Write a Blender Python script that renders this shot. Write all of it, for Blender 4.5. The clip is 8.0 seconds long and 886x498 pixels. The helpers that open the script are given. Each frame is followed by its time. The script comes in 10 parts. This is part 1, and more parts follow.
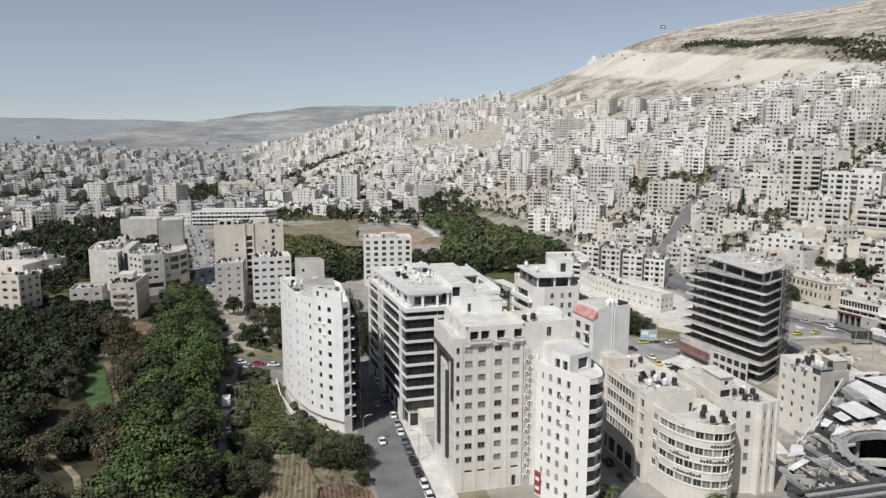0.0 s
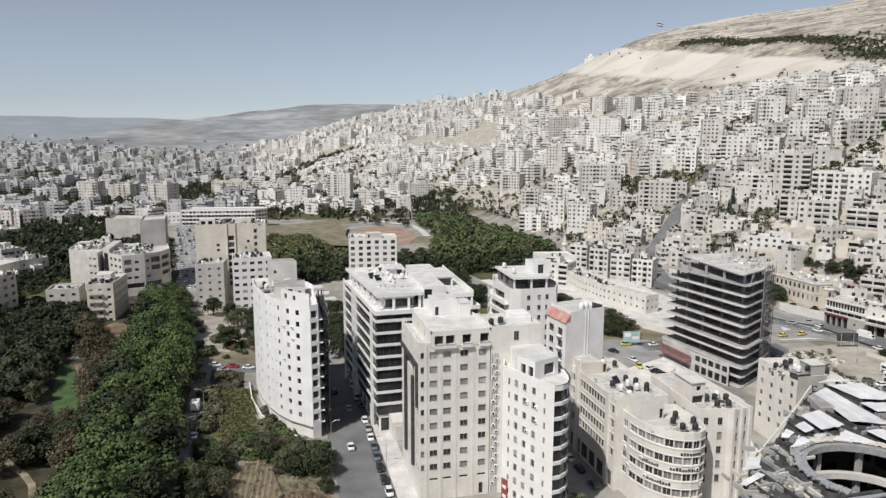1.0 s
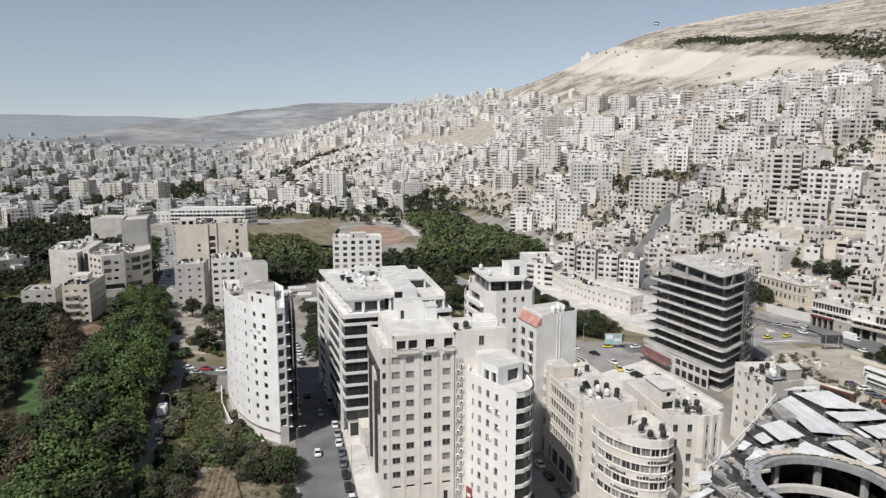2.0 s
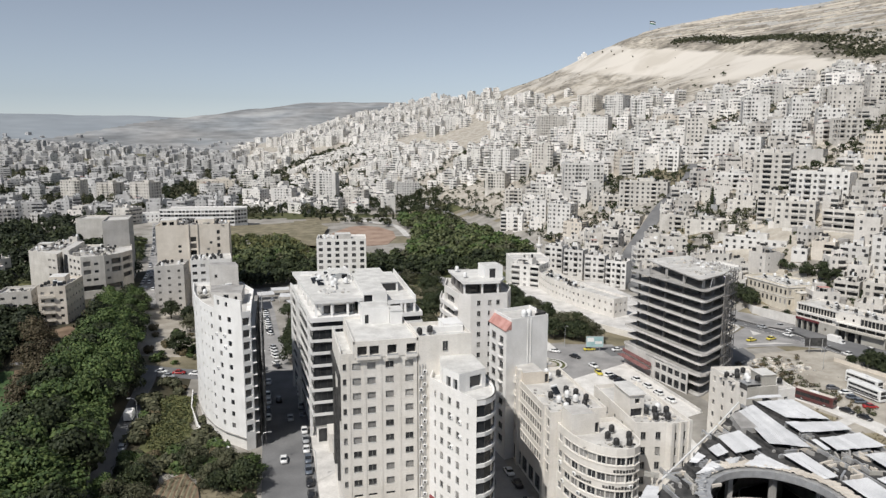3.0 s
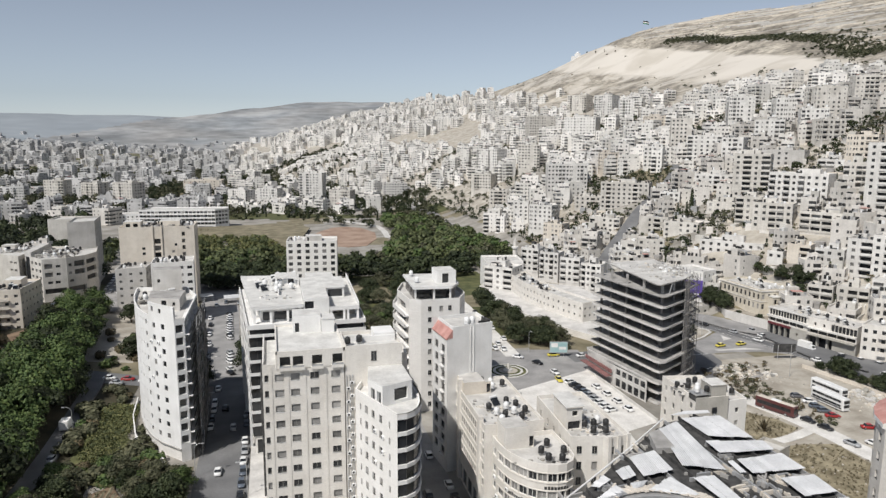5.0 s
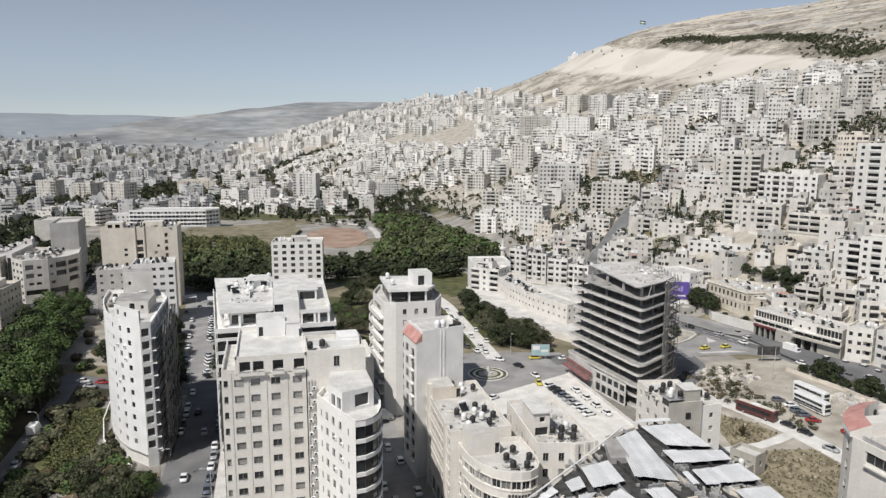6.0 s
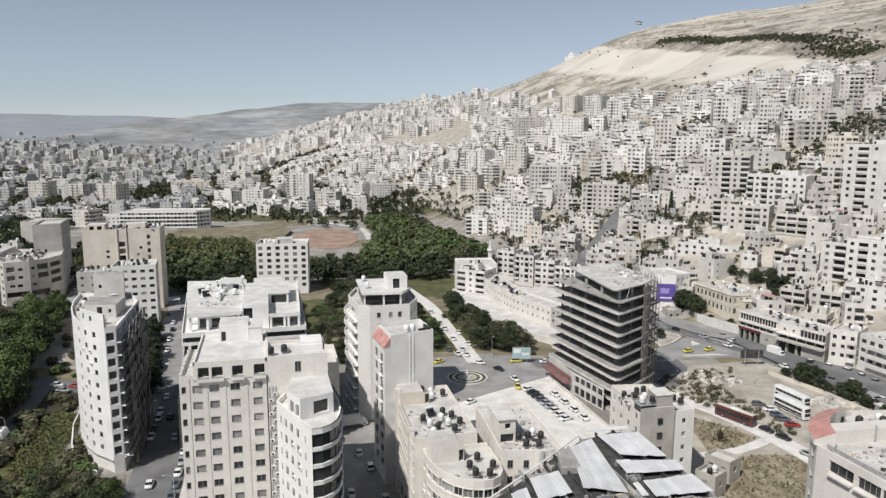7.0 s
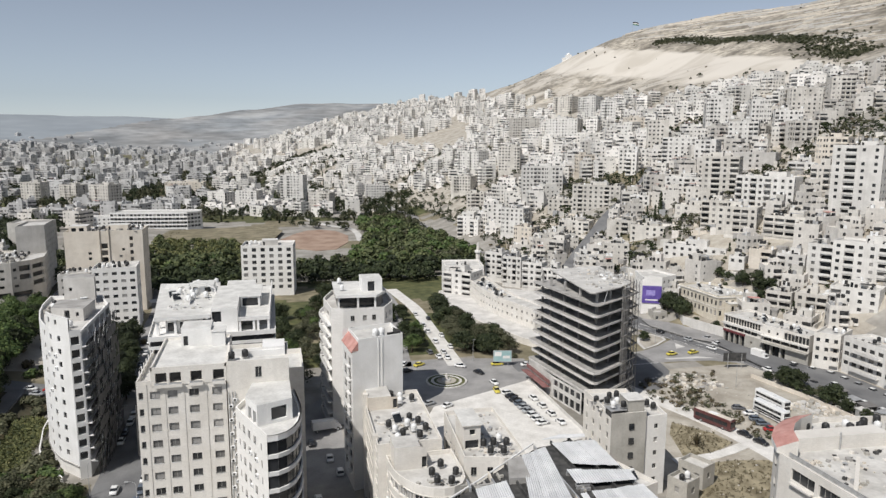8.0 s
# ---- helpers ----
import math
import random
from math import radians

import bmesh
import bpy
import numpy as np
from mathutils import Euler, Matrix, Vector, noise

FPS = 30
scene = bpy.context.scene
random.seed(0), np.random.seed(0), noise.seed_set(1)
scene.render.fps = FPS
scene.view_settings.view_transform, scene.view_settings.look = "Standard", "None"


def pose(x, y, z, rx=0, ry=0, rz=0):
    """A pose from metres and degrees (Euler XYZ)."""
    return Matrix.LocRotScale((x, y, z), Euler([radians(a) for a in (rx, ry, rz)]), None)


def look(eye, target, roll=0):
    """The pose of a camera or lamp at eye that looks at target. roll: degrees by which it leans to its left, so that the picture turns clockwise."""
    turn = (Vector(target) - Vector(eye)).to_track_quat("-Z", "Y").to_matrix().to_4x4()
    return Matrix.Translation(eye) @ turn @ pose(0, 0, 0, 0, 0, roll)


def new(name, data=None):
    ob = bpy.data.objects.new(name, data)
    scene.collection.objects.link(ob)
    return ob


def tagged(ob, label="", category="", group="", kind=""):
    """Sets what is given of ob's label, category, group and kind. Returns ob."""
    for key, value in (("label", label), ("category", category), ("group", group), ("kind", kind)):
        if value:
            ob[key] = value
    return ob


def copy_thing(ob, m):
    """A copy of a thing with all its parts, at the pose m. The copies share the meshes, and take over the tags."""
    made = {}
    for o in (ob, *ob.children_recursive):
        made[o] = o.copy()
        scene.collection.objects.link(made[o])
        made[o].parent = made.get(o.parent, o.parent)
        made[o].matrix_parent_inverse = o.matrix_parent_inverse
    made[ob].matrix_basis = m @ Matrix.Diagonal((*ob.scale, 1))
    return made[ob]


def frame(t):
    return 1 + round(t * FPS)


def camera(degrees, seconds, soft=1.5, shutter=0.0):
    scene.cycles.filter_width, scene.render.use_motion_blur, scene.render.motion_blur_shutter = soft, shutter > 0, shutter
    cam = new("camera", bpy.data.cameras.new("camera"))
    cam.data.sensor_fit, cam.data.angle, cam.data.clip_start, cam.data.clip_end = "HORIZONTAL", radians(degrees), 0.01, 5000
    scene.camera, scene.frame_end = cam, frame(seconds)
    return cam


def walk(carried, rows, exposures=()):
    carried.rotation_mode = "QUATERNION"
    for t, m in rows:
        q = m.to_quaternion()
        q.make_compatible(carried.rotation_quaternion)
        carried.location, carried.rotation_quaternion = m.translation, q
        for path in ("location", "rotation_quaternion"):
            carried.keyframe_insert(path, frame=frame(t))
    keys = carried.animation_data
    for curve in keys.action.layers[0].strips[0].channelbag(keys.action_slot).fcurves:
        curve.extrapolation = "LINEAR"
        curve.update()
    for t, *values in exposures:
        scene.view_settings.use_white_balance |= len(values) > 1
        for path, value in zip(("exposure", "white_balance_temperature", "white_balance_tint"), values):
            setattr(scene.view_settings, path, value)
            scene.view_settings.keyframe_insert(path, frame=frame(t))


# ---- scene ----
cam = camera(64.8, 8.0, 1.4)
METRES, EYE, TILT, LEAN, TURN = 64.0, 79.4, 0.0, 0.0, -13.8
ROWS = [
    (0.0, 0.0, 0.0, 0.0, 0.01, -8.97, -0.08),
    (0.5, 0.0604, 0.0309, 0.0018, 0.01, -9.04, -0.09),
    (1.0, 0.1206, 0.0619, 0.0042, 0.0, -9.11, -0.1),
    (1.5, 0.1815, 0.0923, 0.0058, -0.0, -9.17, -0.12),
    (3.0, 0.3634, 0.1756, 0.0123, -0.04, -9.26, -0.15),
    (3.5, 0.4206, 0.2003, 0.0134, -0.05, -9.27, -0.17),
    (4.0, 0.4763, 0.224, 0.0145, -0.07, -9.27, -0.19),
    (4.5, 0.5314, 0.2466, 0.0163, -0.08, -9.27, -0.21),
    (6.0, 0.6978, 0.313, 0.0198, -0.06, -9.27, -0.24),
    (6.5, 0.7538, 0.3324, 0.0216, -0.07, -9.26, -0.24),
    (7.0, 0.8094, 0.3509, 0.0232, -0.07, -9.22, -0.23),
    (7.5, 0.8652, 0.3687, 0.0243, -0.06, -9.18, -0.23),
    (8.0, 0.9205, 0.3859, 0.0256, -0.06, -9.16, -0.23),
]
STOPS = -0.23
walk(cam, [(t, pose(0, 0, EYE, TILT, LEAN, TURN) @ pose(METRES * x, METRES * y, METRES * z, 90 + pitch, roll, yaw)) for t, x, y, z, yaw, pitch, roll in ROWS],
     exposures=[(0.0, STOPS - 0.05), (0.5, STOPS), (8.0, STOPS)])

# ---- daylight: a high sun from the south-west and a dusty sky ----
SUN_UP, SUN_AZ = 51.0, 230.0  # degrees above the ground; compass turn from +y towards +x
world = bpy.data.worlds.new("sky")
scene.world = world
world.use_nodes = True
wn, wl = world.node_tree.nodes, world.node_tree.links
sky = wn.new("ShaderNodeTexSky")
sky.sky_type, sky.sun_disc = "NISHITA", False
sky.sun_elevation, sky.sun_rotation = radians(SUN_UP), radians(SUN_AZ)
sky.air_density, sky.dust_density, sky.ozone_density, sky.altitude = 1.0, 0.2, 1.0, 1500
soft_sky = wn.new("ShaderNodeHueSaturation")
soft_sky.inputs["Saturation"].default_value = 0.41
wl.new(sky.outputs[0], soft_sky.inputs["Color"])
cool = wn.new("ShaderNodeMix")
cool.data_type, cool.blend_type = "RGBA", "MULTIPLY"
cool.inputs[0].default_value, cool.inputs[7].default_value = 1.0, (0.93, 1.0, 1.1, 1)
wl.new(soft_sky.outputs[0], cool.inputs[6])
wl.new(cool.outputs[2], wn["Background"].inputs[0])
wn["Background"].inputs[1].default_value = 0.09
sun = new("sun", bpy.data.lights.new("sun", "SUN"))
sun.data.energy, sun.data.angle, sun.data.color = 5.0, radians(0.6), (1.0, 0.965, 0.92)
_sd = Vector((math.sin(radians(SUN_AZ)) * math.cos(radians(SUN_UP)), math.cos(radians(SUN_AZ)) * math.cos(radians(SUN_UP)), math.sin(radians(SUN_UP))))
sun.matrix_world = look(_sd * 500, (0, 0, 0))

# ---- materials ----
def surface(name, low, high, size=2.0, rough=0.85, bump=0.3, fine=0.15, metal=0.0, vary=0.0, streak=0.0, courses=None, spec=0.4):
    """Two scales of noise between two colours, optional rain streaks, stone courses and a change from piece to piece."""
    m = bpy.data.materials.new(name)
    m.use_nodes = True
    n, l = m.node_tree.nodes, m.node_tree.links
    b = n["Principled BSDF"]
    b.inputs["Roughness"].default_value, b.inputs["Metallic"].default_value = rough, metal
    b.inputs["Specular IOR Level"].default_value = spec
    geo = n.new("ShaderNodeNewGeometry")
    big, small = n.new("ShaderNodeTexNoise"), n.new("ShaderNodeTexNoise")
    for tex, scale, detail in ((big, 1 / size, 4), (small, 1 / fine, 3)):
        tex.inputs["Scale"].default_value, tex.inputs["Detail"].default_value = scale, detail
        l.new(geo.outputs["Position"], tex.inputs["Vector"])
    ramp = n.new("ShaderNodeValToRGB")
    ramp.color_ramp.elements[0].position, ramp.color_ramp.elements[1].position = 0.32, 0.68
    ramp.color_ramp.elements[0].color, ramp.color_ramp.elements[1].color = (*low, 1), (*high, 1)
    l.new(big.outputs[0], ramp.inputs[0])
    out = ramp.outputs[0]

    def times(fac_socket, lo, hi, out):
        rng = n.new("ShaderNodeMapRange")
        rng.inputs[3].default_value, rng.inputs[4].default_value = lo, hi
        l.new(fac_socket, rng.inputs[0])
        mul = n.new("ShaderNodeMix")
        mul.data_type, mul.blend_type = "RGBA", "MULTIPLY"
        mul.inputs[0].default_value = 1.0
        l.new(out, mul.inputs[6])
        l.new(rng.outputs[0], mul.inputs[7])
        return mul.outputs[2]

    out = times(small.outputs[0], 0.8, 1.2, out)
    if streak:
        mp = n.new("ShaderNodeMapping")
        mp.inputs["Scale"].default_value = (1.1, 1.1, 0.06)
        l.new(geo.outputs["Position"], mp.inputs[0])
        st = n.new("ShaderNodeTexNoise")
        st.inputs["Scale"].default_value, st.inputs["Detail"].default_value = 1.0, 5
        l.new(mp.outputs[0], st.inputs["Vector"])
        out = times(st.outputs[0], 1 - streak, 1 + streak * 0.6, out)
    if courses:
        sep, add = n.new("ShaderNodeSeparateXYZ"), n.new("ShaderNodeMath")
        l.new(geo.outputs["Position"], sep.inputs[0])
        l.new(sep.outputs[0], add.inputs[0])
        l.new(sep.outputs[1], add.inputs[1])
        com = n.new("ShaderNodeCombineXYZ")
        l.new(add.outputs[0], com.inputs[0])
        l.new(sep.outputs[2], com.inputs[1])
        br = n.new("ShaderNodeTexBrick")
        br.inputs["Scale"].default_value = 1.0
        br.inputs["Brick Width"].default_value, br.inputs["Row Height"].default_value = courses * 2, courses
        br.inputs["Mortar Size"].default_value = 0.012
        br.inputs["Color1"].default_value, br.inputs["Color2"].default_value, br.inputs["Mortar"].default_value = (1, 1, 1, 1), (0.94, 0.94, 0.94, 1), (0.86, 0.86, 0.86, 1)
        l.new(com.outputs[0], br.inputs["Vector"])
        mul = n.new("ShaderNodeMix")
        mul.data_type, mul.blend_type = "RGBA", "MULTIPLY"
        mul.inputs[0].default_value = 1.0
        l.new(out, mul.inputs[6])
        l.new(br.outputs[0], mul.inputs[7])
        out = mul.outputs[2]
    if vary:
        info = n.new("ShaderNodeObjectInfo")
        out = times(info.outputs["Random"], 1 - vary, 1 + vary, out)
    l.new(out, b.inputs["Base Color"])
    if bump:
        bp = n.new("ShaderNodeBump")
        bp.inputs["Strength"].default_value, bp.inputs["Distance"].default_value = bump, 0.05
        l.new(small.outputs[0], bp.inputs["Height"])
        l.new(bp.outputs[0], b.inputs["Normal"])
    return m


def island_tint(m, lo, hi, hue=0.0):
    """Vary a material from loose piece to loose piece of one mesh."""
    n, l = m.node_tree.nodes, m.node_tree.links
    b = n["Principled BSDF"]
    src = b.inputs["Base Color"].links[0].from_socket
    geo = n.new("ShaderNodeNewGeometry")
    rng = n.new("ShaderNodeMapRange")
    rng.inputs[3].default_value, rng.inputs[4].default_value = lo, hi
    l.new(geo.outputs["Random Per Island"], rng.inputs[0])
    mul = n.new("ShaderNodeHueSaturation")
    l.new(src, mul.inputs["Color"])
    l.new(rng.outputs[0], mul.inputs["Value"])
    if hue:
        rh = n.new("ShaderNodeMapRange")
        rh.inputs[3].default_value, rh.inputs[4].default_value = 0.5 + hue, 0.5 - hue
        l.new(geo.outputs["Random Per Island"], rh.inputs[0])
        l.new(rh.outputs[0], mul.inputs["Hue"])
    l.new(mul.outputs[0], b.inputs["Base Color"])
    return m


WHITE_STONE = surface("white_stone", (0.74, 0.72, 0.68), (0.82, 0.80, 0.77), 6, courses=0.35, streak=0.05, bump=0.1)
YELLOW_STONE = surface("yellowish_stone", (0.55, 0.50, 0.41), (0.70, 0.65, 0.555), 5, courses=0.35, streak=0.2, bump=0.15)
CREAM_STONE = surface("cream_stone", (0.66, 0.625, 0.57), (0.76, 0.73, 0.68), 5, courses=0.35, streak=0.10, bump=0.15)
GREY_STONE = surface("grey_stone", (0.46, 0.44, 0.41), (0.58, 0.56, 0.53), 5, courses=0.35, streak=0.14, bump=0.15)
TAN_STONE = surface("tan_stone", (0.60, 0.54, 0.46), (0.72, 0.66, 0.575), 5, courses=0.35, streak=0.12, bump=0.15)
WHITE_PAINT = surface("white_paint", (0.70, 0.69, 0.665), (0.80, 0.79, 0.77), 4, streak=0.07, bump=0.1)
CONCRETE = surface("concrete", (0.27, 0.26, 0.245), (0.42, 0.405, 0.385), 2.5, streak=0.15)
# Also serves as the painted shade inside the unfinished frame block.
DARK_CONCRETE = surface("weathered_shade_concrete", (0.13, 0.125, 0.12), (0.22, 0.21, 0.20), 2.0, streak=0.2)
ROOF = surface("roof_screed", (0.42, 0.405, 0.38), (0.60, 0.585, 0.555), 3.5, fine=0.6, bump=0.2)
ROOF_WHITE = surface("whitewashed_roof", (0.50, 0.49, 0.465), (0.66, 0.65, 0.62), 3.0, fine=0.5, bump=0.2)
ASPHALT = surface("asphalt", (0.12, 0.12, 0.122), (0.19, 0.19, 0.19), 9, fine=0.4, bump=0.2)
OLD_ASPHALT = surface("worn_asphalt", (0.22, 0.215, 0.21), (0.34, 0.33, 0.32), 7, fine=0.5, bump=0.2)
PAVING = surface("pale_paving", (0.47, 0.455, 0.43), (0.64, 0.62, 0.59), 4, fine=0.4)
DUST = surface("dusty_ground", (0.29, 0.26, 0.215), (0.47, 0.435, 0.375), 7, fine=0.8, bump=0.6)
STRAW = surface("dry_straw", (0.16, 0.135, 0.085), (0.34, 0.295, 0.20), 3.5, fine=0.35, bump=0.9)
TRACK = surface("chalk_track", (0.56, 0.54, 0.505), (0.72, 0.70, 0.665), 4, fine=0.5, bump=0.4)
CEMENT = surface("cement_render", (0.33, 0.315, 0.28), (0.45, 0.43, 0.39), 5, streak=0.12, fine=0.4)
OLD_CREAM = surface("weathered_cream_stone", (0.53, 0.50, 0.452), (0.68, 0.65, 0.598), 5, courses=0.35, streak=0.2, bump=0.15, vary=0.1)
OLD_WHITE = surface("weathered_white_stone", (0.61, 0.59, 0.555), (0.74, 0.72, 0.685), 5, courses=0.35, streak=0.16, bump=0.15, vary=0.08)
SOIL = surface("dry_soil", (0.12, 0.08, 0.052), (0.25, 0.18, 0.12), 6, fine=0.5, bump=0.8)
SCRUB = surface("dry_scrub", (0.13, 0.115, 0.07), (0.27, 0.235, 0.16), 7, fine=0.6, bump=0.8)
GRASS = surface("rough_grass", (0.045, 0.055, 0.02), (0.13, 0.13, 0.055), 5, fine=0.5, bump=0.8)
LAWN = surface("green_lawn", (0.042, 0.08, 0.026), (0.078, 0.13, 0.045), 4, fine=0.4, bump=0.6)
# Garden ground near black: the shade under the trees is in its colour.
FLOOR_SHADE = surface("shaded_garden_floor", (0.022, 0.022, 0.012), (0.07, 0.06, 0.035), 5, fine=0.5, bump=0.8)
RED_SOIL = surface("red_earth", (0.25, 0.165, 0.12), (0.40, 0.295, 0.225), 12, fine=1.0, bump=0.6)
HILL = surface("bare_hillside", (0.20, 0.178, 0.145), (0.43, 0.39, 0.325), 38, fine=3.0, bump=1.0)
QUARRY = surface("cut_limestone", (0.50, 0.455, 0.39), (0.70, 0.65, 0.575), 40, fine=4.0, bump=1.0)


def strata(m, along, up, lo, hi):
    """Ledges: noise drawn out along the contour lines."""
    n, l = m.node_tree.nodes, m.node_tree.links
    b = n["Principled BSDF"]
    src = b.inputs["Base Color"].links[0].from_socket
    geo, mp, tex, rng, mul = n.new("ShaderNodeNewGeometry"), n.new("ShaderNodeMapping"), n.new("ShaderNodeTexNoise"), n.new("ShaderNodeMapRange"), n.new("ShaderNodeMix")
    mp.inputs["Scale"].default_value = along if isinstance(along, tuple) else (along, along, up)
    tex.inputs["Scale"].default_value, tex.inputs["Detail"].default_value = 1.0, 6
    rng.inputs[1].default_value, rng.inputs[2].default_value = 0.35, 0.65
    rng.inputs[3].default_value, rng.inputs[4].default_value = lo, hi
    mul.data_type, mul.blend_type = "RGBA", "MULTIPLY"
    mul.inputs[0].default_value = 1.0
    l.new(geo.outputs["Position"], mp.inputs[0])
    l.new(mp.outputs[0], tex.inputs["Vector"])
    l.new(tex.outputs[0], rng.inputs[0])
    l.new(src, mul.inputs[6])
    l.new(rng.outputs[0], mul.inputs[7])
    l.new(mul.outputs[2], b.inputs["Base Color"])


strata(HILL, 0.10, 0.36, 0.62, 1.28)
strata(HILL, 0.022, 0.05, 0.72, 1.2)
strata(QUARRY, 0.03, 0.06, 0.72, 1.12)
strata(QUARRY, 0.12, 0.04, 0.88, 1.06)


def scar(name, rough, cut):
    """The bare hill with its quarried face: rough ground above and below, cut stone between, run through by gullies."""
    m = rough.copy()
    m.name = name
    n, l = m.node_tree.nodes, m.node_tree.links
    b = n["Principled BSDF"]
    src = b.inputs["Base Color"].links[0].from_socket

    def mathn(op, *vals):
        k = n.new("ShaderNodeMath")
        k.operation = op
        for i, v in enumerate(vals):
            if isinstance(v, (int, float)):
                k.inputs[i].default_value = v
            else:
                l.new(v, k.inputs[i])
        return k.outputs[0]

    def tex(scale, detail=6):
        mp, t = n.new("ShaderNodeMapping"), n.new("ShaderNodeTexNoise")
        mp.inputs["Scale"].default_value = scale
        t.inputs["Scale"].default_value, t.inputs["Detail"].default_value, t.inputs["Distortion"].default_value = 1.0, detail, 0.7
        l.new(geo.outputs["Position"], mp.inputs[0])
        l.new(mp.outputs[0], t.inputs["Vector"])
        return t.outputs[0]

    def soft(v, lo, hi):
        k = n.new("ShaderNodeMapRange")
        k.interpolation_type = "SMOOTHSTEP"
        l.new(v, k.inputs[0])
        k.inputs[1].default_value, k.inputs[2].default_value = lo, hi
        return k.outputs[0]

    def mix(f, c0, c1):
        k = n.new("ShaderNodeMix")
        k.data_type = "RGBA"
        l.new(f, k.inputs[0])
        for i, c in ((6, c0), (7, c1)):
            if isinstance(c, tuple):
                k.inputs[i].default_value = (*c, 1)
            else:
                l.new(c, k.inputs[i])
        return k.outputs[2]

    geo, sep = n.new("ShaderNodeNewGeometry"), n.new("ShaderNodeSeparateXYZ")
    l.new(geo.outputs["Position"], sep.inputs[0])
    y, z = sep.outputs[1], sep.outputs[2]
    rill = tex((0.02, 0.03, 0.03))
    big = tex((0.008, 0.012, 0.03), 5)
    top = mathn("ADD", mathn("MULTIPLY", mathn("SUBTRACT", y, 700), 0.143), 168)
    top = mathn("ADD", top, mathn("MULTIPLY", mathn("SUBTRACT", big, 0.5), 22))
    low = mathn("ADD", mathn("MULTIPLY", mathn("SUBTRACT", y, 700), 0.108), 137)
    low = mathn("ADD", low, mathn("MULTIPLY", mathn("SUBTRACT", rill, 0.5), 24))
    inside = mathn("MULTIPLY", soft(mathn("SUBTRACT", z, low), -5, 5), soft(mathn("SUBTRACT", top, z), -2, 3))
    patchy = mathn("MULTIPLY", soft(tex((0.02, 0.028, 0.045)), 0.47, 0.6), soft(mathn("SUBTRACT", top, z), -2, 6))
    cover = mathn("MAXIMUM", inside, mathn("MULTIPLY", patchy, 0.7))
    stone = mix(soft(tex((0.012, 0.02, 0.02)), 0.34, 0.6), cut[0], cut[1])
    stone = mix(soft(tex((0.012, 0.06, 0.014)), 0.24, 0.38), mix(soft(tex((0.06, 0.1, 0.12)), 0.3, 0.6), cut[2], stone), stone)
    l.new(mix(cover, src, stone), b.inputs["Base Color"])
    return m


QUARRY_HILL = scar("quarried_hillside", HILL, ((0.47, 0.43, 0.37), (0.57, 0.53, 0.47), (0.36, 0.32, 0.265)))
URBAN = surface("town_ground", (0.20, 0.185, 0.16), (0.37, 0.35, 0.315), 14, fine=2.0, bump=0.4)
# Blue-grey far ground: the haze of distance is put into its colour.
FAR_HILL = surface("hazy_far_hillside", (0.215, 0.23, 0.24), (0.33, 0.325, 0.315), 260, fine=60, bump=0.1)
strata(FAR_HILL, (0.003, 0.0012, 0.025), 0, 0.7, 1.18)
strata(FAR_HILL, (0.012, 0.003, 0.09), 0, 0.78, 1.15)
FAR_RIDGE = surface("hazy_far_ridge", (0.235, 0.262, 0.285), (0.262, 0.286, 0.306), 500, fine=120, bump=0.05)
TOWN_STONE = island_tint(surface("town_stone", (0.57, 0.54, 0.495), (0.72, 0.69, 0.64), 9, fine=0.8, streak=0.16, bump=0.1, vary=0.1), 0.74, 1.1, 0.012)
# Paler and greyer copies of the town stone, with distance haze in their colour.
FAR_STONE = island_tint(surface("far_haze_stone", (0.70, 0.675, 0.63), (0.80, 0.775, 0.735), 12, fine=0.8, streak=0.1, bump=0.1), 0.8, 1.12, 0.012)
VALLEY_STONE = island_tint(surface("valley_haze_stone", (0.47, 0.465, 0.455), (0.62, 0.61, 0.595), 12, fine=0.8, streak=0.08, bump=0.1), 0.7, 1.15, 0.012)
TOWN_ROOF = island_tint(surface("town_roof", (0.42, 0.40, 0.38), (0.60, 0.58, 0.55), 5, fine=0.9, bump=0.2), 0.75, 1.2)
TOWN_GLASS = surface("town_window", (0.02, 0.021, 0.023), (0.075, 0.074, 0.072), 1.3, rough=0.35, fine=0.9, bump=0, spec=0.5)
RED_TILE = surface("red_roof_tiles", (0.40, 0.19, 0.165), (0.54, 0.31, 0.27), 2.0, fine=0.2, bump=0.5)
GLASS = surface("window_glass", (0.02, 0.022, 0.025), (0.05, 0.052, 0.055), 3, rough=0.12, fine=2.0, bump=0, spec=0.6)
SHUTTER = surface("rolled_shutter", (0.20, 0.195, 0.185), (0.30, 0.29, 0.275), 2, rough=0.6, fine=0.06, bump=0.4, vary=0.45)
FRAME_MAT = surface("window_frame", (0.28, 0.27, 0.25), (0.38, 0.37, 0.35), 2, rough=0.5, fine=0.1, bump=0)
DARK_GLASS = surface("tinted_curtain_glass", (0.012, 0.014, 0.017), (0.035, 0.037, 0.04), 3, rough=0.1, fine=2, bump=0, spec=0.6)
METAL = surface("galvanised_metal", (0.42, 0.42, 0.42), (0.58, 0.58, 0.575), 1.0, rough=0.45, metal=0.5, fine=0.1, bump=0.1)
SHEET = surface("white_roof_sheet", (0.50, 0.505, 0.51), (0.64, 0.64, 0.64), 3, rough=0.6, fine=0.25, bump=0.1, vary=0.08)
DARK_STEEL = surface("dark_steel", (0.035, 0.035, 0.035), (0.09, 0.088, 0.085), 1.0, rough=0.85, fine=0.15, spec=0.2)
BLACK_PLASTIC = surface("black_plastic", (0.02, 0.02, 0.02), (0.04, 0.04, 0.04), 1.0, rough=0.5, fine=0.2, bump=0.1)
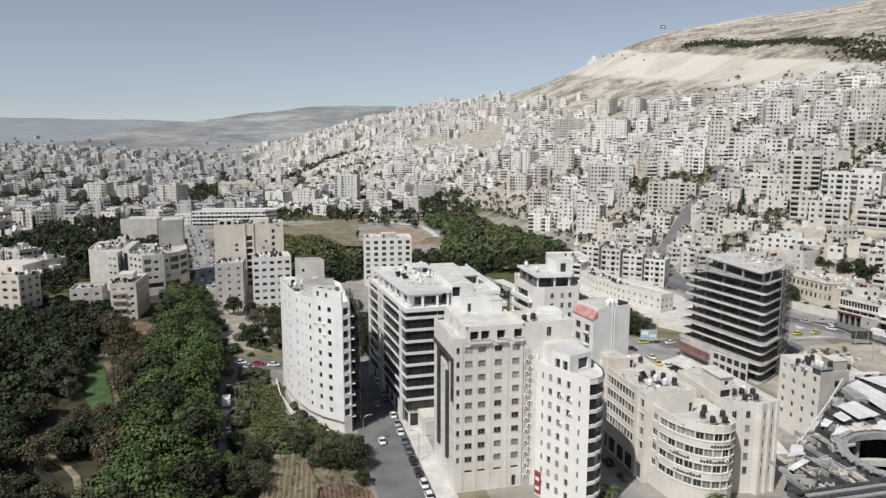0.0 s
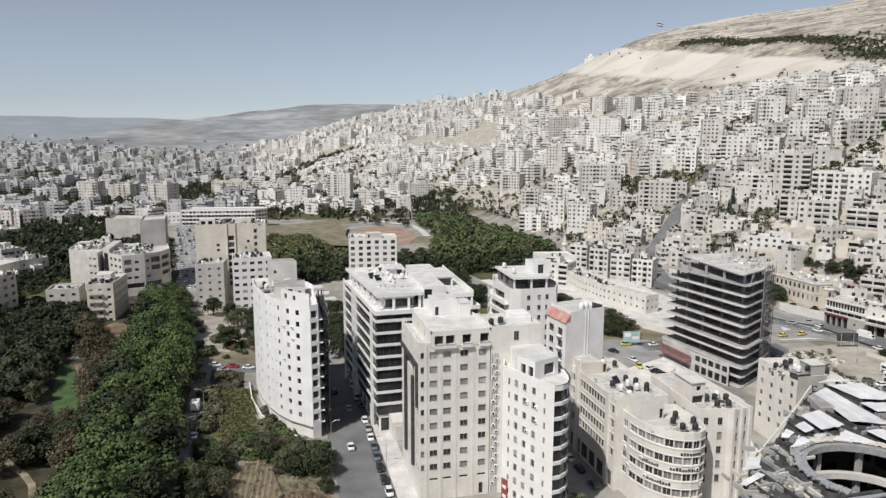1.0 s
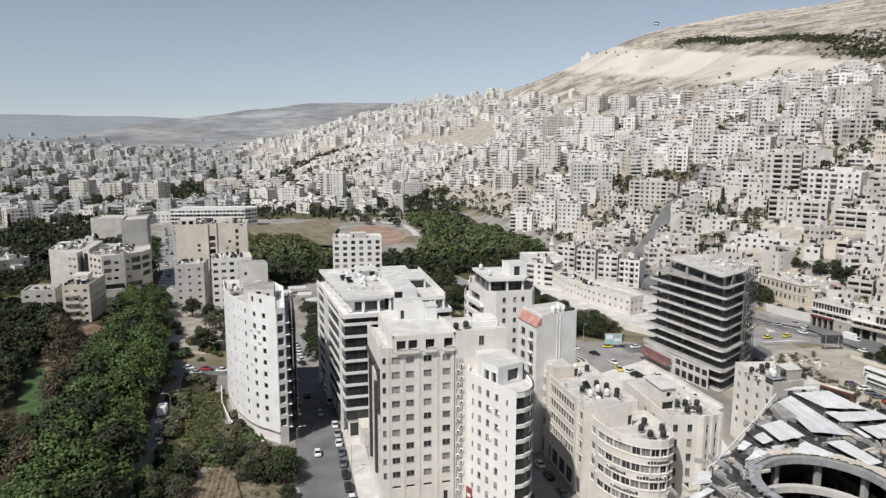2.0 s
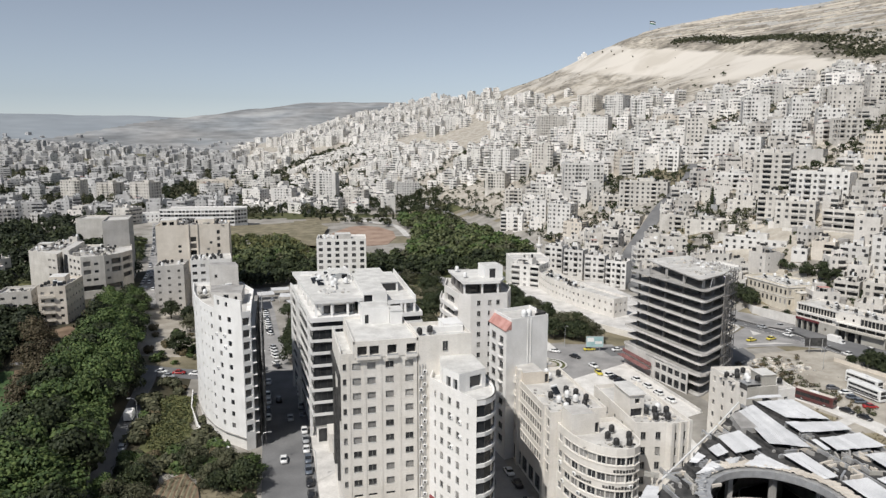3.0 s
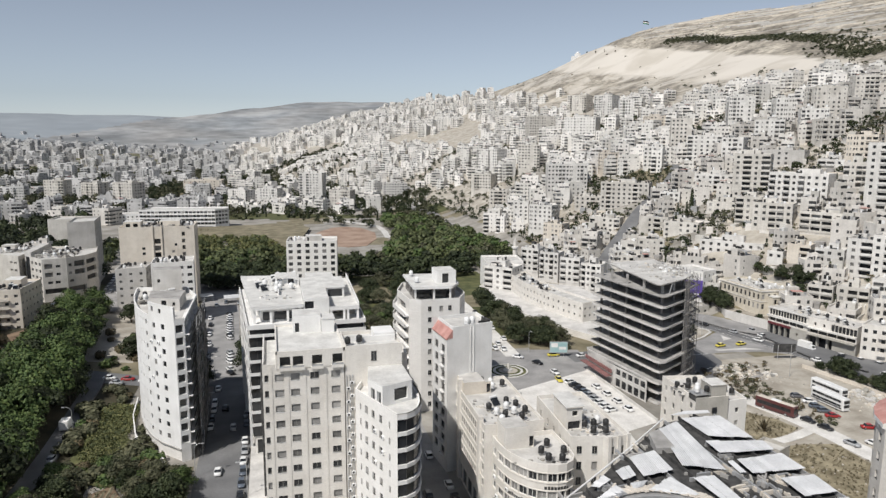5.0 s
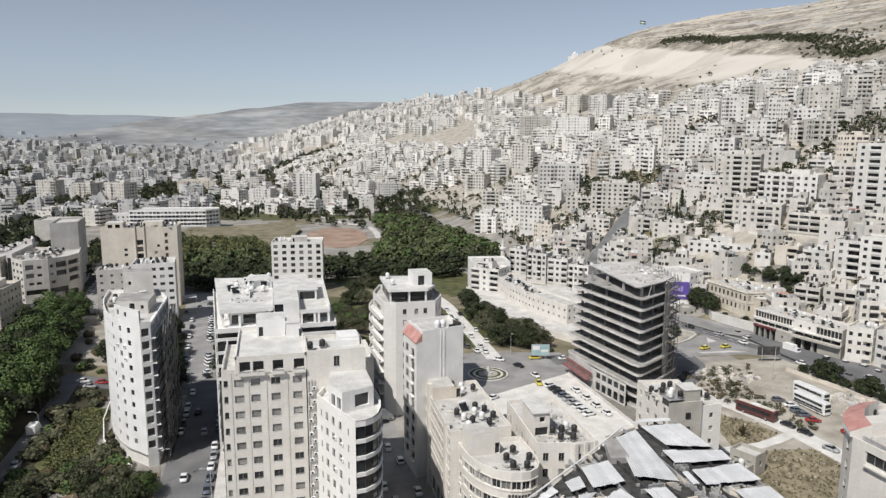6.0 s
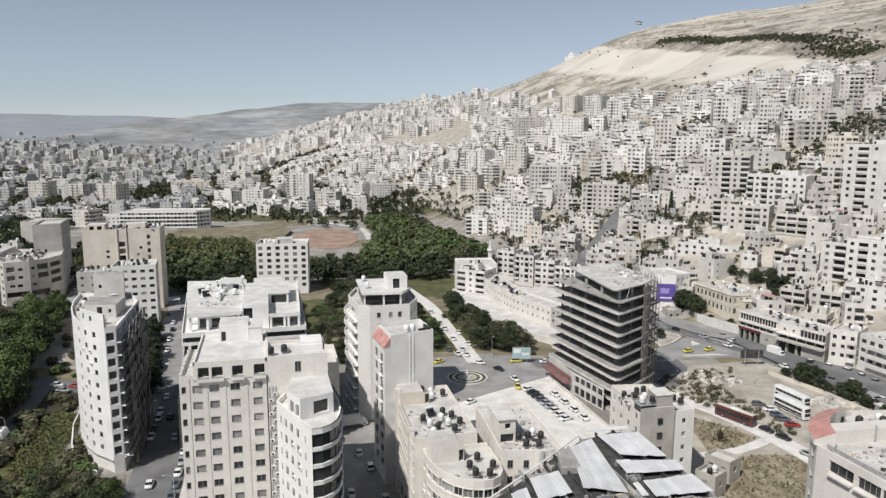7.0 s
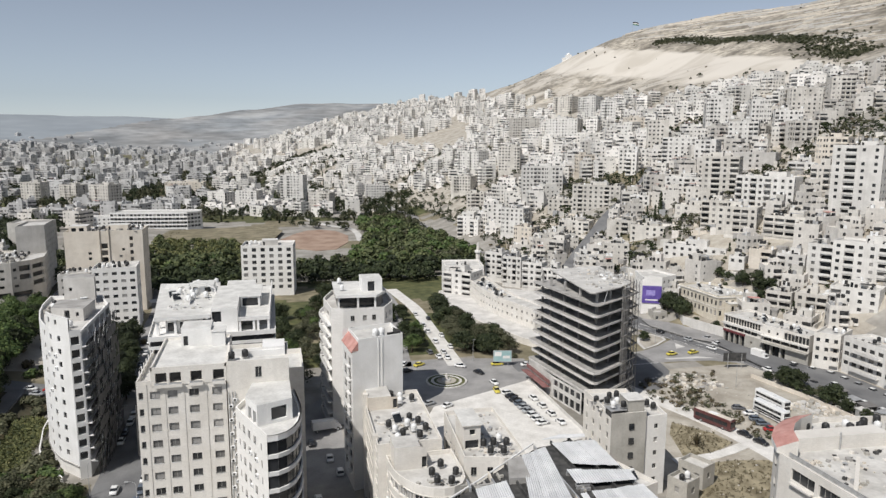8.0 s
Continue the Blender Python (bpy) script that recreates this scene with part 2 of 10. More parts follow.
WHITE_PLASTIC = surface("white_plastic", (0.70, 0.70, 0.69), (0.80, 0.80, 0.79), 1.0, rough=0.5, fine=0.2, bump=0.1)
RED_SIGN = surface("dark_red_sign", (0.10, 0.02, 0.025), (0.17, 0.05, 0.055), 1.5, rough=0.5, fine=0.3, bump=0)
FADED_RED = surface("faded_red_awning", (0.17, 0.075, 0.07), (0.27, 0.14, 0.13), 2, rough=0.7, fine=0.3, bump=0)
BARK = surface("bark", (0.06, 0.045, 0.03), (0.14, 0.11, 0.08), 0.5, fine=0.05, bump=0.9)
RUBBER = surface("tyre_rubber", (0.012, 0.012, 0.012), (0.03, 0.03, 0.03), 0.5, fine=0.05)


def leaves(name, low, high):
    m = island_tint(surface(name, low, high, 1.6, rough=0.6, fine=0.3, bump=0.3, vary=0.22, spec=0.2), 0.6, 1.35, 0.02)
    m.node_tree.nodes["Principled BSDF"].inputs["Subsurface Weight"].default_value = 0.0
    return m


LEAF = leaves("green_leaves", (0.041, 0.068, 0.022), (0.098, 0.138, 0.046))
LEAF_DARK = leaves("dark_leaves", (0.02064, 0.02924, 0.01376), (0.0473, 0.05848, 0.0258))
# Near-black leaves: the deep shade of the gardens is put into their colour.
LEAF_SHADED = leaves("shaded_leaves", (0.013, 0.019, 0.010), (0.034, 0.042, 0.02))
LEAF_BROWN = leaves("brown_leaves", (0.055, 0.045, 0.026), (0.12, 0.10, 0.06))
LEAF_OLIVE = leaves("olive_leaves", (0.05, 0.055, 0.03), (0.11, 0.11, 0.065))
LEAF_CROP = leaves("crop_leaves", (0.085, 0.095, 0.035), (0.16, 0.165, 0.07))
LEAF_DRY = leaves("dry_leaves", (0.09, 0.075, 0.04), (0.17, 0.14, 0.085))
LEAF_WOOD = leaves("woodland_leaves", (0.05, 0.064, 0.028), (0.115, 0.132, 0.058))


def paint(name, col, rough=0.3):
    m = surface(name, tuple(c * 0.92 for c in col), col, 1.5, rough=rough, fine=0.3, bump=0.0, spec=0.5)
    m.node_tree.nodes["Principled BSDF"].inputs["Coat Weight"].default_value = 0.5
    return m

# ---- building helpers ----
class Mesh:
    """Collects faces with their materials and turns into one mesh."""

    def __init__(self):
        self.v, self.f, self.i, self.mats = [], [], [], []

    def slot(self, m):
        if m not in self.mats:
            self.mats.append(m)
        return self.mats.index(m)

    def face(self, pts, m):
        k = len(self.v)
        self.v.extend(pts)
        self.f.append(tuple(range(k, k + len(pts))))
        self.i.append(self.slot(m))

    def solid(self, verts, faces, m):
        k = len(self.v)
        self.v.extend(verts)
        s = self.slot(m)
        for f in faces:
            self.f.append(tuple(k + a for a in f))
            self.i.append(s)

    def box(self, x0, y0, z0, x1, y1, z1, m, turn=0.0, about=(0, 0)):
        c, s = math.cos(turn), math.sin(turn)
        vs = []
        for z in (z0, z1):
            for x, y in ((x0, y0), (x1, y0), (x1, y1), (x0, y1)):
                dx, dy = x - about[0], y - about[1]
                vs.append((about[0] + c * dx - s * dy, about[1] + s * dx + c * dy, z))
        self.solid(vs, ((3, 2, 1, 0), (4, 5, 6, 7), (0, 1, 5, 4), (1, 2, 6, 5), (2, 3, 7, 6), (3, 0, 4, 7)), m)

    def prism(self, poly, z0, z1, m, top=None):
        n = len(poly)
        vs = [(x, y, z0) for x, y in poly] + [(x, y, z1) for x, y in poly]
        self.solid(vs, [tuple(reversed(range(n)))] + [(i, (i + 1) % n, n + (i + 1) % n, n + i) for i in range(n)], m)
        self.face([(x, y, z1) for x, y in poly], top or m)

    def tube(self, a, b, r0, r1, m, n=8):
        a, b = Vector(a), Vector(b)
        d = (b - a).normalized()
        p = d.orthogonal().normalized()
        q = d.cross(p)
        vs = []
        for c, r in ((a, r0), (b, r1)):
            for k in range(n):
                t = 2 * math.pi * k / n
                vs.append(tuple(c + p * (r * math.cos(t)) + q * (r * math.sin(t))))
        self.solid(vs, [(k, (k + 1) % n, n + (k + 1) % n, n + k) for k in range(n)] + [tuple(reversed(range(n))), tuple(range(n, 2 * n))], m)

    def data(self, name, smooth=False):
        me = bpy.data.meshes.new(name)
        me.from_pydata(self.v, [], self.f)
        for m in self.mats:
            me.materials.append(m)
        me.polygons.foreach_set("material_index", self.i)
        if smooth:
            me.polygons.foreach_set("use_smooth", [True] * len(me.polygons))
        me.update()
        return me


def part(name, mesh, parent, label="", m=None, smooth=False):
    """One mesh object under a thing or under a part."""
    ob = new(name, mesh if isinstance(mesh, bpy.types.Mesh) else mesh.data(name, smooth))
    if m is not None:
        ob.matrix_basis = m
    ob.parent = parent
    return tagged(ob, label) if label else ob


def thing(name, label, category, group="", at=(0, 0, 0), turn=0.0):
    ob = new(name)
    ob.matrix_basis = pose(*at, 0, 0, turn)
    return tagged(ob, label, category, group)


def structure(name, mesh, label="", category="", smooth=False):
    return tagged(new(name, mesh.data(name, smooth)), label, category, kind="structure")


def lerp_table(v, table):
    for (a, p), (b, q) in zip(table, table[1:]):
        if v <= b:
            t = max(0.0, (v - a) / (b - a))
            return p + (q - p) * t
    return table[-1][1]


def smooth(a, b, v):
    t = min(1.0, max(0.0, (v - a) / (b - a)))
    return t * t * (3 - 2 * t)


# path with length: position, along and outward at a distance u (outside lies to the right)
class Path:
    def __init__(self, pts):
        self.p = [Vector((x, y)) for x, y in pts]
        self.u = [0.0]
        for a, b in zip(self.p, self.p[1:]):
            self.u.append(self.u[-1] + (b - a).length)
        self.length = self.u[-1]

    def at(self, u):
        k = 0
        while k < len(self.u) - 2 and u > self.u[k + 1] + 1e-6:
            k += 1
        d = (self.p[k + 1] - self.p[k]).normalized()
        return self.p[k] + d * (u - self.u[k]), d, Vector((d.y, -d.x))

    def corner(self, k):
        """The outward direction at a vertex, lengthened so that offsets keep parallel."""
        ds = []
        if k > 0:
            ds.append((self.p[k] - self.p[k - 1]).normalized())
        if k < len(self.p) - 1:
            ds.append((self.p[k + 1] - self.p[k]).normalized())
        ns = [Vector((d.y, -d.x)) for d in ds]
        n = sum(ns, Vector((0, 0))).normalized()
        return n / max(0.35, n.dot(ns[0]))

    def offset(self, d):
        return [tuple(p + self.corner(k) * d) for k, p in enumerate(self.p)]


def inset(poly, d):
    """A closed polygon, counter-clockwise, moved inward by d."""
    n = len(poly)
    out = []
    for k in range(n):
        a, b, c = (Vector(poly[(k + j) % n]) for j in (-1, 0, 1))
        d0, d1 = (b - a).normalized(), (c - b).normalized()
        n0, n1 = Vector((-d0.y, d0.x)), Vector((-d1.y, d1.x))
        m = (n0 + n1).normalized()
        out.append(tuple(b + m * (d / max(0.35, m.dot(n0)))))
    return out


def facade(mesh, path, z0, z1, openings, deep, m, back=None):
    """A wall face along a path with openings (u0, u1, v0, v1) let into it by their reveals."""
    us = sorted({0.0, path.length, *path.u[1:-1], *(round(o[0], 3) for o in openings), *(round(o[1], 3) for o in openings)})
    zs = sorted({z0, z1, *(round(o[2], 3) for o in openings), *(round(o[3], 3) for o in openings)})
    at = {}
    for u in us:
        k = [i for i, w in enumerate(path.u) if abs(w - u) < 1e-4]
        p, d, o = path.at(u)
        at[u] = (p, path.corner(k[0]) if k else o)
    for a, b in zip(us, us[1:]):
        if b - a < 1e-4:
            continue
        um = (a + b) / 2
        rows = [o for o in openings if o[0] <= um <= o[1]]
        start = None
        pa, pb = at[a][0], at[b][0]
        for c, e in zip(zs, zs[1:]):
            zm = (c + e) / 2
            hole = any(o[2] <= zm <= o[3] for o in rows)
            if hole:
                if start is not None:
                    mesh.face([(*pa, start), (*pb, start), (*pb, c), (*pa, c)], m)
                    start = None
            elif start is None:
                start = c
        if start is not None:
            mesh.face([(*pa, start), (*pb, start), (*pb, z1), (*pa, z1)], m)
    for u0, u1, v0, v1, *own in openings:
        (pa, na), (pb, nb) = at[round(u0, 3)], at[round(u1, 3)]
        into = own[0] if own else deep
        qa, qb = pa - na * into, pb - nb * into
        mesh.face([(*pa, v0), (*pa, v1), (*qa, v1), (*qa, v0)], m)
        mesh.face([(*pb, v0), (*qb, v0), (*qb, v1), (*pb, v1)], m)
        mesh.face([(*pa, v0), (*qa, v0), (*qb, v0), (*pb, v0)], m)
        mesh.face([(*pa, v1), (*pb, v1), (*qb, v1), (*qa, v1)], m)
        if back:
            pick = back[int(u0 * 7.3 + v0 * 3.1) % len(back)] if isinstance(back, tuple) else back
            mesh.face([(*qa, v0), (*qb, v0), (*qb, v1), (*qa, v1)], pick)


def band(mesh, path, z0, z1, inner, outer, m):
    """A solid strip that follows a path, between two offsets from it."""
    a, b = path.offset(inner), path.offset(outer)
    for k in range(len(a) - 1):
        p, q, r, s = a[k], b[k], b[k + 1], a[k + 1]
        mesh.face([(*q, z0), (*r, z0), (*r, z1), (*q, z1)], m)
        mesh.face([(*s, z0), (*p, z0), (*p, z1), (*s, z1)], m)
        mesh.face([(*p, z1), (*q, z1), (*r, z1), (*s, z1)], m)
        mesh.face([(*s, z0), (*r, z0), (*q, z0), (*p, z0)], m)
    for k, flip in ((0, 1), (-1, -1)):
        p, q = a[k], b[k]
        mesh.face([(*p, z0), (*q, z0), (*q, z1), (*p, z1)][::flip], m)


_windows = {}


def window_mesh(w, h, glass=None, mullions=1, sill=True, frame_m=None):
    """A framed window in the xz plane, centred at the foot, outward is -y."""
    glass, frame_m = glass or GLASS, frame_m or FRAME_MAT
    key = (round(w, 2), round(h, 2), glass.name, mullions, sill, frame_m.name)
    if key not in _windows:
        t = 0.07
        us = [-w / 2, -w / 2 + t]
        for k in range(mullions):
            x = -w / 2 + w * (k + 1) / (mullions + 1)
            us += [x - 0.03, x + 0.03]
        us += [w / 2 - t, w / 2]
        zs = [0, t, h - t, h]
        b, seen = Mesh(), {}

        def vert(*q):
            if q not in seen:
                seen[q] = len(b.v)
                b.v.append(q)
            return seen[q]

        def quad(m, *qs):
            b.f.append(tuple(vert(*q) for q in qs))
            b.i.append(b.slot(m))

        for i in range(len(us) - 1):
            for j in range(3):
                x0, x1, z0, z1 = us[i], us[i + 1], zs[j], zs[j + 1]
                if j == 1 and i % 2 == 1:
                    y = 0.05
                    quad(glass, (x0, y, z0), (x1, y, z0), (x1, y, z1), (x0, y, z1))
                    quad(frame_m, (x0, 0, z0), (x1, 0, z0), (x1, y, z0), (x0, y, z0))
                    quad(frame_m, (x0, 0, z1), (x0, y, z1), (x1, y, z1), (x1, 0, z1))
                    quad(frame_m, (x0, 0, z0), (x0, y, z0), (x0, y, z1), (x0, 0, z1))
                    quad(frame_m, (x1, 0, z0), (x1, 0, z1), (x1, y, z1), (x1, y, z0))
                else:
                    quad(frame_m, (x0, 0, z0), (x1, 0, z0), (x1, 0, z1), (x0, 0, z1))
        if sill:
            for x0, x1 in zip(us, us[1:]):
                quad(WHITE_PAINT, (x0, -0.3, 0), (x1, -0.3, 0), (x1, 0, 0), (x0, 0, 0))
                quad(WHITE_PAINT, (x0, -0.3, -0.1), (x1, -0.3, -0.1), (x1, -0.3, 0), (x0, -0.3, 0))
                quad(WHITE_PAINT, (x0, -0.3, -0.1), (x0, -0.21, -0.1), (x1, -0.21, -0.1), (x1, -0.3, -0.1))
        _windows[key] = b.data("window")
    return _windows[key]


def set_windows(parent, path, openings, deep, name="window", half=0.0, rng=None, **how):
    """One window object in each opening; half: the share with a lowered shutter."""
    for u0, u1, v0, v1 in openings:
        p, d, o = path.at((u0 + u1) / 2)
        q = p - o * deep
        m = Matrix(((d.x, -o.x, 0, q.x), (d.y, -o.y, 0, q.y), (0, 0, 1, v0), (0, 0, 0, 1)))
        g = dict(how)
        if rng and rng.random() < half:
            g["glass"] = SHUTTER
        part(name, window_mesh(u1 - u0, v1 - v0, **g), parent, m=m)


def walls_and_roof(parent, poly, z0, z1, m, roof_m, specs, parapet=1.0, deep=0.22, name="wall", plain=(), own=None):
    """Outer walls of a closed plan (counter-clockwise), edge by edge with openings, a parapet and the roof deck."""
    b = Mesh()
    n = len(poly)
    for k in range(n):
        path = Path([poly[k], poly[(k + 1) % n]])
        facade(b, path, z0, z1, specs.get(k, []), deep, (own or {}).get(k, m), TOWN_GLASS if k in plain else None)
    inner = inset(poly, 0.25)
    for k in range(n):
        a, c, d, e = poly[k], poly[(k + 1) % n], inner[(k + 1) % n], inner[k]
        b.face([(*a, z1), (*c, z1), (*d, z1), (*e, z1)], m)
        b.face([(*d, z1 - parapet), (*e, z1 - parapet), (*e, z1), (*d, z1)], m)
    wall = part(name, b, parent)
    r = Mesh()
    r.face([(x, y, z1 - parapet) for x, y in inner], roof_m)
    part("roof", r, parent)
    return wall


# ---- the lie of the land ----
FOOT = [(-400, 252), (200, 250), (260, 236), (320, 207), (480, 205), (670, 205), (1000, 165), (1250, 40), (1450, 0), (2200, -100), (4700, -300)]
SLOPE = [(-9999, 0), (0, 0), (30, 10), (70, 30), (200, 82), (350, 135), (500, 185), (600, 238), (720, 318), (900, 372), (4000, 420)]
STEEP = [(0, 1), (900, 1), (1433, 0.7), (2200, 0.82), (4700, 0.8)]
STEEP_HIGH = [(0, 1), (800, 0.97), (1000, 0.96), (1150, 0.92), (1350, 0.87), (1600, 0.74), (1900, 0.7), (2300, 0.8), (4700, 0.8)]
CREST = [(0, 290), (900, 292), (1100, 300), (1250, 296), (1400, 284), (1600, 240), (1800, 208), (2000, 198), (2300, 172), (3000, 105), (3600, 60), (4700, 40)]
FAR_CREST = [(-3800, 130), (-1377, 150), (-959, 158), (-509, 169), (-419, 163), (-226, 200), (16, 233), (268, 269), (441, 278), (645, 274), (1500, 230), (3800, 160)]
CUT_TOP = [(640, 165), (700, 180), (950, 212), (1140, 238), (1300, 262), (1700, 275)]


def height(x, y):
    s = x - lerp_table(y, FOOT)
    k = smooth(330, 560, s)
    g = lerp_table(s, SLOPE) * (lerp_table(y, STEEP) * (1 - k) + lerp_table(y, STEEP_HIGH) * k)
    c = lerp_table(y, CREST)
    if g > 1:
        e = 13.0
        g = -e * math.log(math.exp(-g / e) + math.exp(-c / e)) if g / e < 300 else c
        g = max(g, 0.0)
        g += min(1.0, g / 40) * 2.5 * noise.noise((x / 60, y / 60, 0.3)) + min(1.0, g / 150) * 9 * noise.noise((x / 210, y / 210, 7.3))
    w = 4.0 * smooth(8, -45, x) * smooth(60, 160, y)
    left = 0.06 * max(0.0, -x - 260) * smooth(600, 1500, y)
    far = smooth(2900, 4300, y) * (lerp_table(x, FAR_CREST) + 9 * noise.noise((x / 160, y / 900, 2.0)))
    return max(g, far) + w + min(left, 130) * (1 - 0.5 * smooth(2900, 4300, y))


def graded(parts):
    out = []
    for a, b, step in parts:
        n = max(1, round((b - a) / step))
        out += [a + (b - a) * k / n for k in range(n)]
    return out + [parts[-1][1]]


def ground_kind(x, y, z):
    s = x - lerp_table(y, FOOT)
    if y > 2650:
        # the haze-coloured ground of the far hills and ridge
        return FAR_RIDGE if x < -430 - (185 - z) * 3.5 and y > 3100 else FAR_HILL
    q = noise.noise((x / 70, y / 70, 4.0))
    if (s > 300 and 600 < y < 1750 and z > 112 + (y - 700) * 0.045) or z > 225 or s > 640:
        return QUARRY_HILL if 560 < y < 1800 else HILL
    if 246 < y < 420 and -40 < x < 14:
        return DUST if q < 0.05 else SCRUB
    # shade-coloured ground below the western trees
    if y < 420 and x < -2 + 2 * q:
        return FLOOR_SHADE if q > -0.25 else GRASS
    if 52 < x < 160 and 250 < y < 400:
        return GRASS if q > -0.1 else SCRUB
    if s > 20:
        return DUST if q < -0.1 or y > 700 else URBAN if q < 0.3 else SCRUB
    if x > 152 and y < 222:
        return DUST
    if y > 690 and noise.noise((x / 75, y / 75, 12.5)) < 0.0:
        return GRASS if q > 0 else SCRUB
    return URBAN if q > -0.3 else SCRUB


xs = graded([(-3800, -1200, 130), (-1200, -300, 25), (-300, -110, 12), (-110, 260, 6), (260, 700, 10), (700, 1100, 20), (1100, 3800, 135)])
ys = graded([(-600, 40, 60), (40, 420, 6), (420, 1000, 12), (1000, 2000, 22), (2000, 4700, 36)])
verts = [(x, y, height(x, y)) for y in ys for x in xs]
nx = len(xs)
land = Mesh()
land.v = verts
for j in range(len(ys) - 1):
    for i in range(nx - 1):
        a = j * nx + i
        land.f.append((a, a + 1, a + nx + 1, a + nx))
        land.i.append(land.slot(ground_kind((xs[i] + xs[i + 1]) / 2, (ys[j] + ys[j + 1]) / 2, verts[a][2])))
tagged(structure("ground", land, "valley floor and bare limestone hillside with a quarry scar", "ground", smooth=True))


def ribbon(name, pts, wide, m, lift=0.06, label="", category="road", kind_name="structure", step=6.0):
    """A strip of road or path laid over the land."""
    path = Path(pts)
    n = max(1, int(path.length / step))
    line = [path.at(path.length * k / n)[0] for k in range(n + 1)]
    for _ in range(3):
        line = [line[0]] + [(line[k - 1] + line[k] * 2 + line[k + 1]) / 4 for k in range(1, n)] + [line[-1]]
    path = Path([tuple(p) for p in line])
    left, right = path.offset(-wide / 2), path.offset(wide / 2)
    b = Mesh()
    zs = [max(height(*left[k]), height(*line[k]), height(*right[k])) for k in range(n + 1)]
    for k in range(n):
        q = [(*left[k], zs[k] + lift), (*right[k], zs[k] + lift), (*right[k + 1], zs[k + 1] + lift), (*left[k + 1], zs[k + 1] + lift)]
        b.face([q[0], q[1], q[2], q[3]], m)
        b.face([(q[1][0], q[1][1], q[1][2] - 3), (q[2][0], q[2][1], q[2][2] - 3), q[2], q[1]], m)
        b.face([(q[3][0], q[3][1], q[3][2] - 3), (q[0][0], q[0][1], q[0][2] - 3), q[0], q[3]], m)
    return structure(name, b, label, category)


def patch(name, poly, m, lift, label, category, thick=0.4):
    """A flat piece of ground with an edge."""
    z = max(height(*p) for p in poly) + lift
    b = Mesh()
    b.prism(poly, z - thick, z, m)
    return structure(name, b, label, category)

# ---- streets, squares and fields ----
ribbon("road", [(27, 60), (27, 120), (27, 180), (27, 235)], 12.5, ASPHALT, 0.10, "grey asphalt street between the towers")
ribbon("road", [(-60, 262), (-20, 248), (8, 242), (27, 238), (60, 236)], 9, ASPHALT, 0.05, "narrow asphalt cross street with parked cars")
ribbon("road", [(-18, 60), (-16, 150), (-15, 190), (-16, 246)], 5, ASPHALT, 0.08, "narrow lane beside the trees")
ribbon("road", [(22, 236), (18, 290), (16, 340), (10, 400)], 17, OLD_ASPHALT, 0.02, "worn asphalt street lined with parked cars")
ribbon("road", [(-33, 330), (-38, 420), (-52, 531), (-70, 653)], 12, OLD_ASPHALT, 0.06, "straight asphalt road running out to the suburbs")
ribbon("road", [(74, 60), (74, 110), (74, 165), (75, 215), (95, 228)], 11, OLD_ASPHALT, 0.04, "shaded side street between the office blocks")
patch("road", [(96, 212), (120, 200), (146, 206), (150, 222), (152, 244), (128, 250), (104, 250), (94, 236)], OLD_ASPHALT, 0.05, "asphalt square round the traffic island", "road")
ribbon("road", [(106, 245), (110, 280), (118, 330), (118, 380), (100, 420)], 8, OLD_ASPHALT, 0.05, "side road past the wooded slope")
ribbon("road", [(125.6, 242), (126.6, 268), (127, 290), (128.6, 327), (124, 372)], 6, TRACK, 0.12, "pale dusty side road lined with cars")
ribbon("road", [(145, 236), (170, 236), (186, 234), (197, 234.5)], 11, ASPHALT, 0.07, "asphalt link road with yellow taxis")
ribbon("road", [(212, 330), (214, 300), (219, 277), (226, 254), (231, 238), (234.8, 220), (238, 204), (241.6, 188), (243.4, 165), (243, 120), (242, 60)], 14, ASPHALT, 0.1, "wide asphalt main road along the foot of the hill")
ribbon("road", [(212, 330), (222, 364), (234, 381), (248, 394), (261, 406), (271, 415), (285, 427), (297, 436), (322, 456), (340, 480)], 9, ASPHALT, 0.6, "steep asphalt road climbing the hillside")
ribbon("road", [(203, 470), (198, 520), (196, 600), (202, 700), (190, 800)], 9, OLD_ASPHALT, 0.15, "asphalt road curving along the park edge")
ribbon("pavement", [(172, 212), (177, 198), (183, 182), (186, 169), (187.5, 154), (188, 138), (188, 118)], 6.5, TRACK, 0.08, "pale chalky track over the waste ground", "track")
ribbon("pavement", [(160, 157), (172, 156), (183.4, 161)], 3.2, TRACK, 0.12, "trodden earth path", "track")
patch("field", [(155, 128), (178, 126), (183.6, 140), (184, 152), (175, 154), (162, 154), (153, 142)], STRAW, 0.06, "field of dry brown grass", "field")
patch("field", [(164, 159), (172, 158.5), (181.5, 163), (180, 170), (173, 179), (168, 172)], STRAW, 0.05, "rough patch of dry grass", "field")
patch("pavement", [(109, 206), (104, 196), (104, 164), (110, 146), (126, 142), (132, 158), (134, 172), (146, 176), (146, 222), (132, 216)], TRACK, 0.10, "pale dusty car park", "car park")
patch("pavement", [(33.4, 138), (38.2, 138), (38.2, 190), (33.4, 190)], PAVING, 0.22, "pale paved footway", "pavement")
patch("field", [(-63, 251), (-58, 250), (-50, 222), (-46, 206), (-51, 201), (-57, 222)], LAWN, 0.05, "bright green plot of grass", "field")
patch("field", [(6, 124), (19.6, 124), (19.6, 149), (15, 153), (11, 154.5), (8.5, 152), (7.4, 144), (6.6, 134)], SOIL, 0.05, "ploughed brown plot", "field")
